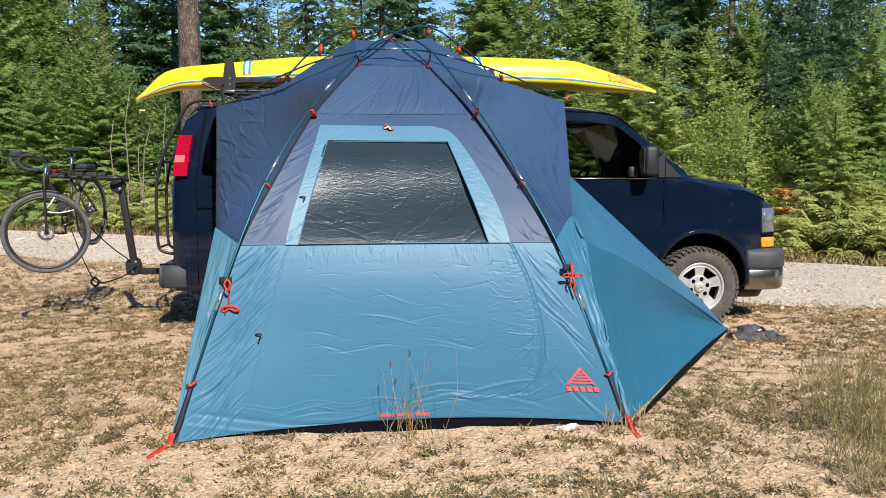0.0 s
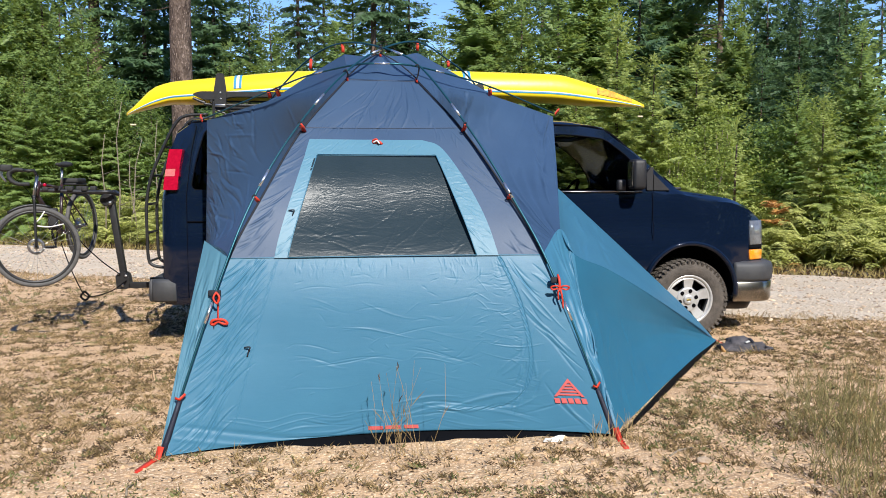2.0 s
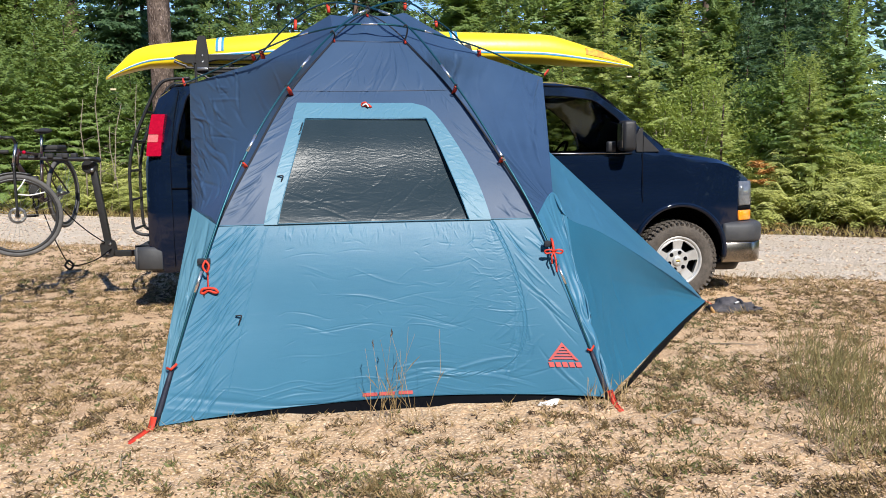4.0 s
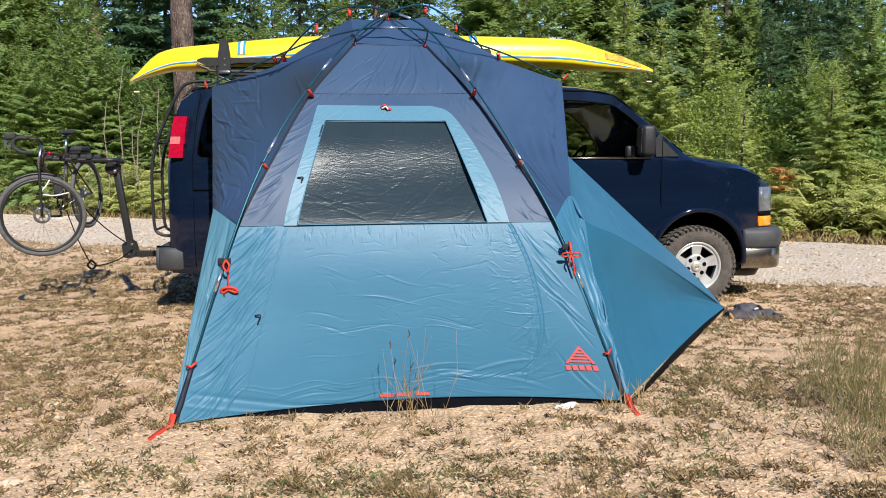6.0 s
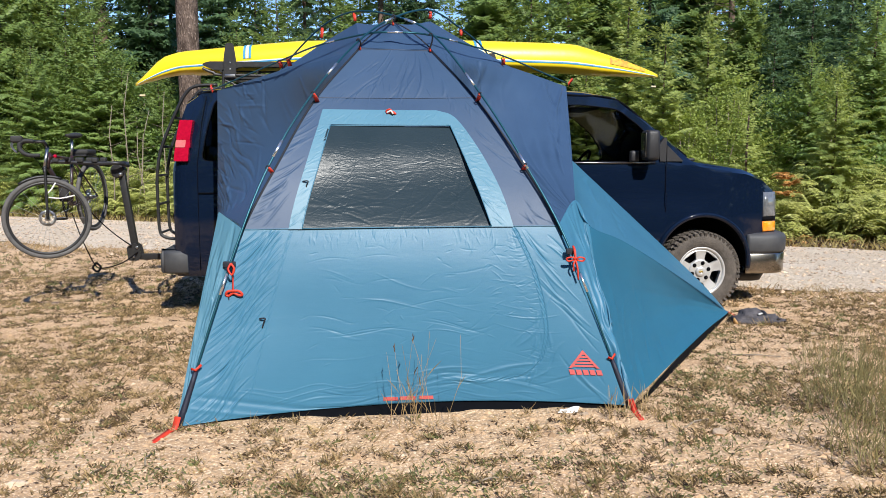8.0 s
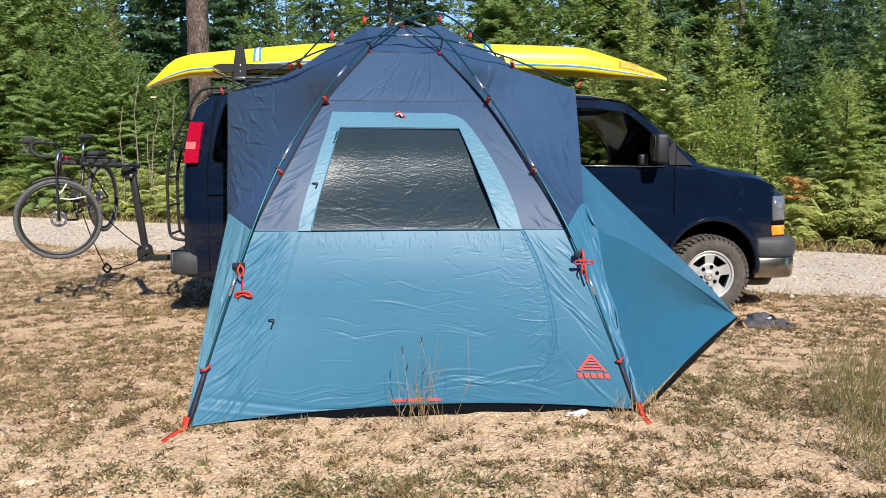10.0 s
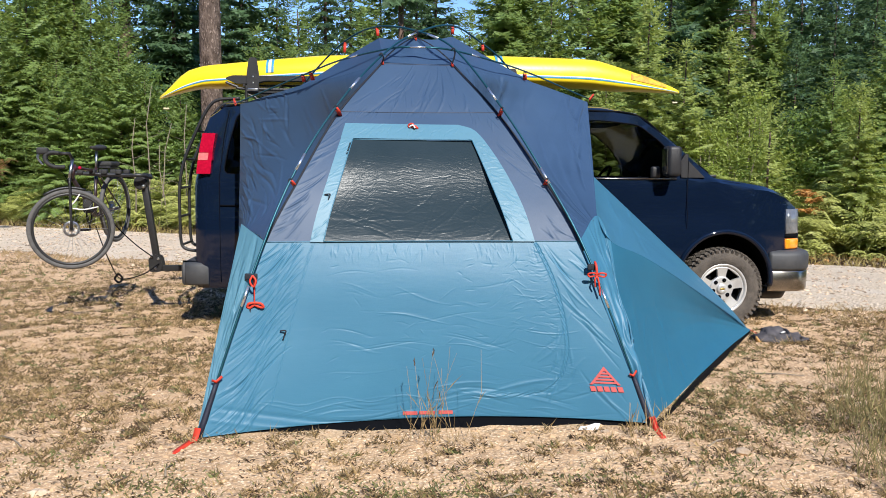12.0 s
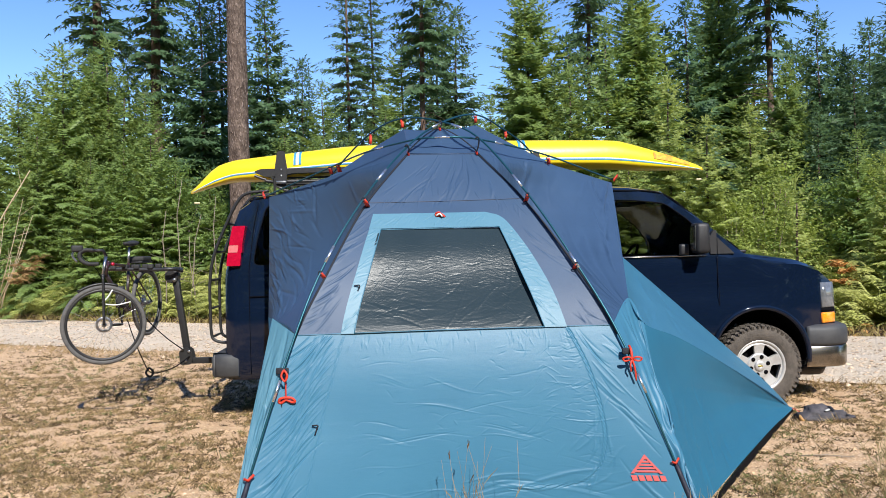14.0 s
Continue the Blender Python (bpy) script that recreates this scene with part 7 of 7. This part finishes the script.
def build_ferns():
    rng = random.Random(5)
    verts, faces = [], []
    for k0 in range(1180):
        x = rng.uniform(-16, 13) if k0 < 350 else rng.uniform(4.0, 11.5) if k0 < 700 else rng.uniform(-14, -3)
        y = 15.3 - 0.40 * x + (rng.uniform(1.1, 4.1) if k0 < 700 else rng.uniform(0.5, 2.5))
        p = Vector((x, y, ground_z(x, y) + rng.uniform(0.15, 1.15) * min(1, (y - 15.3 + 0.4 * x) / (2.5 if k0 < 700 else 1.9))))
        for k in range(9):
            frond(verts, faces, p, rng.random() * 6.28, rng.uniform(0.5, 1.05), rng)
    ob = new("ferns", mesh_of("ferns", verts, faces, M["fern"]))
    tagged(ob, "yellow-green bracken ferns along the road edge", "ferns", kind="stuff")
    verts, faces = [], []
    for _ in range(9):
        p = Vector((6.20 + rng.uniform(-0.13, 0.13), 14.2 + rng.uniform(-0.12, 0.12), rng.uniform(0.7, 1.12)))
        for k in range(5):
            frond(verts, faces, p, rng.random() * 6.28, rng.uniform(0.12, 0.30), rng)
    ob = new("dead_fern", mesh_of("dead_fern", verts, faces, M["fern_dry"]))
    tagged(ob, "dead orange bracken clump among green ferns", "ferns", kind="stuff")
    verts, faces = [], []
    for _ in range(6):
        p = Vector((-10.95 + rng.uniform(-0.25, 0.25), 17.8 + rng.uniform(-0.15, 0.15), 1.15 + rng.uniform(-0.3, 0.4)))
        for k in range(7):
            frond(verts, faces, p, rng.random() * 6.28, rng.uniform(0.35, 0.6), rng)
    ob = new("dead_fern", mesh_of("dead_fern", verts, faces, M["straw_fern"]))
    tagged(ob, "withered pale brown ferns beside the road", "ferns", kind="stuff")
    verts, faces = [], []
    for _ in range(46):
        x = rng.uniform(-14, 12)
        y = 15.3 - 0.40 * x + rng.uniform(0.3, 1.6)
        p = Vector((x, y, ground_z(x, y)))
        for k in range(6):
            frond(verts, faces, p, rng.random() * 6.28, rng.uniform(0.2, 0.45), rng)
    ob = new("dead_ferns", mesh_of("dead_ferns", verts, faces, M["fern_dry"]))
    tagged(ob, "scattered dead orange fronds on the road bank", "ferns", kind="stuff")
    verts, faces = [], []
    for _ in range(11000):
        x = rng.uniform(-16, 13)
        y = 15.3 - 0.40 * x + rng.uniform(-0.1, 1.9)
        p = Vector((x, y, ground_z(x, y)))
        d = Vector((rng.uniform(-0.8, 0.8), rng.uniform(-0.8, 0.8), 1)).normalized()
        sprays(verts, faces, p, d, Vector((rng.uniform(-1, 1), 1, 0)).normalized(), rng.uniform(0.08, 0.30), 0.009)
    ob = new("verge_grass", mesh_of("verge_grass", verts, faces, M["verge_grass"]))
    tagged(ob, "dry brown grass on the road bank", "grass", kind="stuff")
    verts, faces = [], []
    for _ in range(9000):
        x = rng.uniform(-16, 13)
        y = 15.3 - 0.40 * x + rng.uniform(0.1, 1.5)
        a = rng.random() * 6.28
        sprays(verts, faces, Vector((x, y, ground_z(x, y) + rng.uniform(0.0, 0.10))), Vector((math.cos(a), math.sin(a), rng.uniform(0.1, 0.9))).normalized(), Vector((-math.sin(a), math.cos(a), 0.7)).normalized(), rng.uniform(0.06, 0.20), 0.016)
    tagged(new("bank_litter", mesh_of("bank_litter", verts, faces, M["litter"])), "dark brown dead leaves on the road bank", "litter", kind="stuff")
    for (x, y, ln, r, rz) in ((6.6, 13.2, 1.2, 0.05, -18), (9.4, 14.9, 1.0, 0.06, 65)):
        bm = B()
        tube(bm, [(-ln / 2, 0, 0), (-ln / 6, 0.02, 0.01), (ln / 5, -0.02, 0), (ln / 2, 0.01, 0.02)], r, 9, r2=r * 0.6)
        ob = part("fallen_log", bm, M["twig"])
        ob.matrix_world = pose(x, y, ground_z(x, y) + r * 0.8 + (0.0 if rz < 0 else 0.35), 0, 0 if rz < 0 else 32, rz)
        tagged(ob, "weathered grey fallen log on the road bank", "log", "fallen logs")


build_ferns()


# ---------------------------------------------------------------- grass, stones and litter on the clearing
def cover(x, y):
    """How much plant cover a spot of the clearing carries, 0 to 1: patches, and tufts within them."""
    p = Vector((x, y, 0))
    c = 0.46 + 0.42 * noise.noise(p * 0.8 + Vector((3, 1, 0))) + 0.42 * noise.noise(p * 2.6) + 0.75 * noise.noise(p * 8.0 + Vector((0, 5, 0)))
    c -= 0.40 * math.exp(-((x + 4.1) / 1.0) ** 2 - ((y - 8.3) / 0.8) ** 2)
    if x < -1.2 and y > 3.9:
        c += 0.26
    if x > 1.9:
        c += 0.05
    if y > 7.2:
        c += 0.15
    if -1.6 < x < 1.2 and y < 3.9:
        c -= 0.08
    return max(0.0, min(1.0, c))


def inside_tent(x, y):
    if y < 4.0 + 0.12 * (x + 1.4) + 0.05 or y > 7.1:
        return False
    left = -1.43 - 0.24 * (y - 3.97)
    right = 1.06 + 0.54 * (y - 4.29)
    return left < x < right


def spot(rng, y0=2.7, y1=10.2):
    while True:
        y = y0 + (y1 - y0) * rng.random() ** 1.25
        x = rng.uniform(-0.75, 0.75) * (y + 0.6)
        if rng.random() < 0.09:
            # the cover thins out around the edges
            y = y0 - 2.2 * rng.random() ** 2
            x = rng.uniform(-1.1, 1.1) * 2.6
        if not inside_tent(x, y):
            return x, y, ground_z(x, y) + relief(x, y)


def build_clearing():
    rng = random.Random(77)
    piles = {"straw": ([], []), "olive": ([], []), "weed": ([], []), "litter": ([], [])}
    def tuft(x, y, z, size, blades):
        c = cover(x, y)
        c = max(0.0, min(1.0, (c - 0.34) / 0.42))
        if rng.random() > c * c * (3 - 2 * c) + 0.03:
            return
        r = rng.random()
        key = "litter" if r < 0.40 else "straw" if r < 0.62 else "olive" if r < 0.94 else "weed"
        v, f = piles[key]
        tall = {"straw": 0.060, "olive": 0.036, "weed": 0.034, "litter": 0.026}[key] * rng.uniform(0.5, 1.5) * size
        wide = {"straw": 0.0021, "olive": 0.0036, "weed": 0.0042, "litter": 0.0036}[key] * size
        for k in range(blades):
            a = rng.random() * 6.28
            lean_ = rng.uniform(0.3, 1.8) if key != "litter" else rng.uniform(0.8, 3.0)
            d = Vector((math.cos(a) * lean_, math.sin(a) * lean_, 1)).normalized()
            nrm = Vector((-math.sin(a), math.cos(a), 0.5)).normalized()
            q = Vector((x + rng.gauss(0, 0.017) * size, y + rng.gauss(0, 0.017) * size, z - 0.004))
            sprays(v, f, q, d, nrm, tall * rng.uniform(0.6, 1.4), wide)
    for _ in range(36000):
        tuft(*spot(rng), 1.0, rng.randint(6, 12))
    # coarser towards the road
    for k in range(5500):
        x, y = (rng.uniform(-7.5, -1.2), rng.uniform(6.2, 12.5)) if k % 3 else (rng.uniform(2.2, 7.0), rng.uniform(6.5, 9.5))
        if y < 10.2 - 0.42 * x and not inside_tent(x, y):
            tuft(x, y, ground_z(x, y) + relief(x, y), 1.35, rng.randint(5, 9))
    # thinner on the rest of the clearing
    for k in range(24000):
        x, y = (rng.uniform(-6, 6), rng.uniform(-4, 5)) if k % 2 else (rng.uniform(-15, 13), rng.uniform(-11, 14))
        if abs(x) < 0.75 * (y + 0.6) and 2.7 < y < 10.2 or y > 10.2 - 0.42 * x or inside_tent(x, y):
            continue
        tuft(x, y, ground_z(x, y) + relief(x, y), 1.8, 5)
    # loose dark bits between the tufts
    for k in range(18000):
        v, f = piles["straw" if k % 3 == 0 else "litter"]
        x, y, z = spot(rng, 2.7, 9.5)
        if rng.random() > 0.25 + cover(x, y):
            continue
        a = rng.random() * 6.28
        sprays(v, f, Vector((x, y, z + 0.003)), Vector((math.cos(a), math.sin(a), rng.uniform(0.0, 0.5))).normalized(), Vector((rng.uniform(-.3, .3), rng.uniform(-.3, .3), 1)).normalized(), rng.uniform(0.010, 0.034), rng.uniform(0.002, 0.006))
    # a straw fringe where the clearing meets the road
    v, f = piles["straw"]
    for _ in range(5000):
        x = rng.uniform(-13, 10)
        y = 10.45 - 0.42 * x + rng.gauss(-0.45, 0.25)
        a = rng.random() * 6.28
        sprays(v, f, Vector((x, y, ground_z(x, y) + 0.005)), Vector((math.cos(a), math.sin(a), rng.uniform(0.6, 2.0))).normalized(), Vector((-math.sin(a), math.cos(a), 0.4)).normalized(), rng.uniform(0.05, 0.14), 0.004)
    words = {"straw": ("dry_grass", "short dry straw-coloured grass on the dirt", "grass"), "olive": ("low_weeds", "low olive brown weeds on the dirt", "weeds"),
             "weed": ("green_weeds", "small green weeds in patches on the dirt", "weeds"), "litter": ("plant_litter", "brown dead plant litter on the dirt", "litter")}
    for key, (v, f) in piles.items():
        n, lab, cat = words[key]
        tagged(new(n, mesh_of(n, v, f, M[key])), lab, cat, kind="stuff")
    # green weed mats close to the tent's front
    v, f = [], []
    for cx, cy, r, count in ((-1.42, 3.33, 0.16, 260), (-0.42, 3.25, 0.22, 380), (-0.1, 3.12, 0.2, 300), (0.55, 3.5, 0.14, 160), (1.5, 4.4, 0.16, 200), (1.72, 5.0, 0.16, 200), (2.0, 5.6, 0.14, 140), (0.3, 3.0, 0.2, 240), (1.15, 3.35, 0.2, 220), (2.2, 6.3, 0.15, 160), (-2.0, 3.6, 0.18, 160), (1.75, 4.75, 0.22, 320), (1.35, 3.75, 0.16, 200), (2.05, 5.1, 0.2, 240), (-0.75, 3.18, 0.15, 200), (0.02, 3.35, 0.14, 180), (1.9, 4.2, 0.2, 220)):
        for _ in range(count):
            x, y = cx + rng.gauss(0, r), cy + rng.gauss(0, r * 0.6)
            a = rng.random() * 6.28
            d = Vector((math.cos(a), math.sin(a), rng.uniform(0.3, 1.4))).normalized()
            sprays(v, f, Vector((x, y, ground_z(x, y) + relief(x, y))), d, Vector((-math.sin(a), math.cos(a), 0.6)).normalized(), rng.uniform(0.012, 0.040), 0.0042)
    tagged(new("weed_mat", mesh_of("weed_mat", v, f, M["weed"])), "green low weed mats near the tent", "weeds", kind="stuff")
    # tall dry stems: a clump before the tent, a thicket to its side
    def stems(x0, y0, rx, ry, count, h0, h1, heads, seed):
        r2 = random.Random(seed)
        bm_v, bm_f, hd_v, hd_f = [], [], [], []
        for _ in range(count):
            x, y = x0 + r2.gauss(0, rx), y0 + r2.gauss(0, ry)
            h = r2.uniform(h0, h1)
            tip = Vector((x + r2.gauss(0, 0.16) * h, y + r2.gauss(0, 0.16) * h, ground_z(x, y) + h))
            root = Vector((x, y, ground_z(x, y) + relief(x, y) - 0.01))
            mid = root.lerp(tip, 0.55) + Vector((r2.gauss(0, 0.02), r2.gauss(0, 0.02), 0))
            for a, b, w in ((root, mid, 0.0018), (mid, tip, 0.0012)):
                i = len(bm_v)
                for s in ((w, 0, 0), (-w * 0.5, w * 0.87, 0), (-w * 0.5, -w * 0.87, 0)):
                    bm_v += [tuple(a + Vector(s)), tuple(b + Vector(s) * 0.7)]
                for q in range(3):
                    bm_f.append((i + 2 * q, i + 2 * ((q + 1) % 3), i + 2 * ((q + 1) % 3) + 1, i + 2 * q + 1))
            if r2.random() < heads:
                d = (tip - mid).normalized()
                for q in range(4):
                    sprays(hd_v, hd_f, tip - d * 0.010 * q, (d + Vector((r2.uniform(-.4, .4), r2.uniform(-.4, .4), 0))).normalized(), Vector((0, 1, 0.2)), 0.028, 0.0028)
            for q in range(2):
                sprays(bm_v, bm_f, root.lerp(mid, r2.random()), Vector((r2.uniform(-1, 1), r2.uniform(-1, 1), 1.2)).normalized(), Vector((0, 1, 0.1)), r2.uniform(0.05, 0.16), 0.0025)
        return bm_v, bm_f, hd_v, hd_f
    a, b, c, d = stems(-0.165, 4.02, 0.065, 0.03, 16, 0.12, 0.56, 0.22, 3)
    t = thing("tall_grass", "tall dry grass clump with dark seed heads before the tent", "grass", "tall grass clumps")
    o = new("stalks", mesh_of("stalks", a, b, M["straw"]))
    o.parent = t
    o = new("seed_heads", mesh_of("seed_heads", c, d, M["litter"]))
    o.parent = t
    for x0, y0, rx, ry, count, lo, hi, seed in ((2.36, 4.15, 0.15, 0.24, 230, 0.08, 0.46, 4), (2.72, 5.0, 0.18, 0.30, 130, 0.08, 0.36, 9), (2.04, 3.55, 0.12, 0.14, 90, 0.06, 0.28, 12)):
        a, b, c, d = stems(x0, y0, rx, ry, count, lo, hi, 0.18, seed)
        t = thing("tall_grass", "thicket of dry grey-green grass stems on the dirt", "grass", "tall grass clumps")
        o = new("stalks", mesh_of("stalks", a, b, M["sage"]))
        o.parent = t
        o = new("seed_heads", mesh_of("seed_heads", c, d, M["straw"]))
        o.parent = t
    a, b, c, d = stems(0.95, 4.12, 0.12, 0.03, 14, 0.08, 0.22, 0.2, 6)
    t = thing("tall_grass", "few dry stems at the tent's hem", "grass", "tall grass clumps")
    o = new("stalks", mesh_of("stalks", a, b, M["straw"]))
    o.parent = t
    # stones
    def rock(v, f, p, s, r2):
        i = len(v)
        k = [Vector(q) for q in ((1, 0, 0), (0.3, 0.9, 0), (-0.8, 0.55, 0), (-0.8, -0.55, 0), (0.3, -0.95, 0), (0, 0, 0.6), (0.1, 0, -0.5))]
        turn = Matrix.Rotation(r2.random() * 6.28, 3, "Z")
        for q in k:
            w = turn @ q
            v.append(tuple(p + Vector((w.x * s * r2.uniform(0.7, 1.25), w.y * s * r2.uniform(0.7, 1.25), w.z * s * r2.uniform(0.7, 1.2)))))
        for q in range(5):
            f.append((i + q, i + (q + 1) % 5, i + 5))
            f.append((i + (q + 1) % 5, i + q, i + 6))
    v, f = [], []
    for _ in range(3000):
        x, y, z = spot(rng, 2.7, 9.5)
        rock(v, f, Vector((x, y, z)), 0.004 + 0.012 * rng.random() ** 3, rng)
    tagged(new("pebbles", mesh_of("pebbles", v, f, M["stone"])), "small pale pebbles strewn on the dirt", "pebbles", kind="stuff")
    v, f = [], []
    for _ in range(9000):
        x, y, z = spot(rng, 2.7, 8.5)
        rock(v, f, Vector((x, y, z)), 0.003 + 0.023 * rng.random() ** 3.5, rng)
    for _ in range(700):
        x, y, z = spot(rng, 2.7, 7.0)
        rock(v, f, Vector((x, y, z - 0.004)), 0.014 + 0.022 * rng.random() ** 2, rng)
    tagged(new("dirt_crumbs", mesh_of("dirt_crumbs", v, f, M["clod"])), "crumbled sandy dirt lying loose on the ground", "dirt", kind="stuff")
    v, f = [], []
    for _ in range(14000):
        x = rng.uniform(-13, 10)
        n0, n1 = 10.45 - 0.42 * x, 15.3 - 0.40 * x
        y = n0 - 0.9 + (n1 - n0 + 0.8) * rng.random()
        b = max(0.0, min(1.0, (y - n0) / (n1 - n0)))
        rock(v, f, Vector((x, y, ground_z(x, min(y, n1 - 0.01)) + 0.012 + 0.07 * math.sin(math.pi * b) ** 0.7)), 0.010 + 0.026 * rng.random() ** 2.2, rng)
    tagged(new("road_stones", mesh_of("road_stones", v, f, M["stone"])), "loose pale gravel stones on the road", "gravel", kind="stuff")
    for x, y, s in ((1.44, 3.92, 0.032), (0.78, 4.2, 0.022), (-2.1, 4.1, 0.026), (1.95, 5.2, 0.03), (3.1, 6.4, 0.03), (-1.9, 3.25, 0.035), (2.5, 5.0, 0.03)):
        bm = bmesh.new()
        bmesh.ops.create_icosphere(bm, subdivisions=2, radius=1.0)
        for q in bm.verts:
            q.co = Vector((q.co.x * 1.3, q.co.y, q.co.z * 0.6)) * s * (1 + 0.35 * noise.noise(q.co * 1.7 + Vector((x, y, 0))))
        ob = part("stone", bm, M["stone"], angle=25)
        ob.location = (x, y, ground_z(x, y) + 0.2 * s)
        tagged(ob, "pale rough field stone half sunk in dirt", "stone", "field stones")
    # twigs
    for x, y, ln, rz in ((1.36, 4.05, 0.22, 40), (-1.6, 3.35, 0.20, 80), (2.3, 5.6, 0.35, -8), (-1.42, 3.52, 0.14, 100), (0.2, 3.3, 0.18, 20), (-2.4, 3.9, 0.25, -35)):
        bm = B()
        tube(bm, [(-ln / 2, 0, 0), (0, 0.012, 0.008), (ln / 2, -0.006, 0.002)], 0.006, 6, r2=0.003)
        ob = part("twig", bm, M["twig"])
        ob.matrix_world = pose(x, y, ground_z(x, y) + relief(x, y) + 0.006, 0, 0, rz)
        tagged(ob, "dry grey twig lying on the dirt", "twig", "fallen twigs")


build_clearing()


def build_bag():
    """A slumped dark bag with its strap and a pale mark."""
    t = thing("bag", "slumped dark grey cloth bag on the dirt by the wheel", "bag", m=pose(2.83, 6.96, -0.066, 0, 0, 6))
    bm = bmesh.new()
    bmesh.ops.create_uvsphere(bm, u_segments=28, v_segments=18, radius=1.0)
    for v in bm.verts:
        c = v.co.copy()
        w = 1 + 0.45 * noise.noise(c * 1.7 + Vector((4, 0, 0))) + 0.25 * noise.noise(c * 4.5)
        v.co = Vector((c.x * 0.20 * w, c.y * 0.13 * w, max(-0.02, c.z * 0.085 * w * (1.0 - 0.35 * max(0, c.x))) + 0.03))
    part("body", bm, M["bag"], t, "rumpled dark grey cloth")
    part("strap", ribbon(B(), loop_curve([(0.02, -0.135, 0.02), (0.05, -0.12, 0.075), (0.06, -0.03, 0.115), (0.07, 0.06, 0.10)], 5), 0.025, 0.005, (1, 0, 0)), M["webbing"], t, "black strap")
    part("strap", ribbon(B(), loop_curve([(0.17, -0.08, 0.02), (0.24, -0.07, 0.035), (0.28, -0.02, 0.02), (0.22, 0.0, 0.04)], 5), 0.03, 0.006, (0, 1, 0.4)), M["bag"], t, "loose dark flap")
    part("patch", ribbon(B(), [(-0.02, -0.10, 0.098), (0.02, -0.09, 0.108)], 0.02, 0.004, (0, 1, 0.3)), M["white"], t, "small white patch")
    part("toggle", ribbon(B(), loop_curve([(-0.19, -0.03, 0.02), (-0.23, -0.06, 0.05), (-0.21, -0.09, 0.01)], 5), 0.03, 0.006, (0, 0, 1)), M["fern_dry"], t, "orange strap end")
    return t


build_bag()


def build_paper():
    bm = B()
    grid(bm, lambda a, b: Vector((-0.055 + 0.11 * a + 0.02 * b, -0.02 + 0.03 * b, 0.006 + 0.034 * b * (0.45 + 0.55 * a) + 0.004 * math.sin(7 * a + 3 * b))), 10, 6)
    ob = part("paper_scrap", bm, M["white"])
    ob.location = (0.685, 4.235, 0.0)
    md = ob.modifiers.new("thick", "SOLIDIFY")
    md.thickness = 0.003
    tagged(ob, "crumpled white scrap at the tent's hem", "scrap")


build_paper()
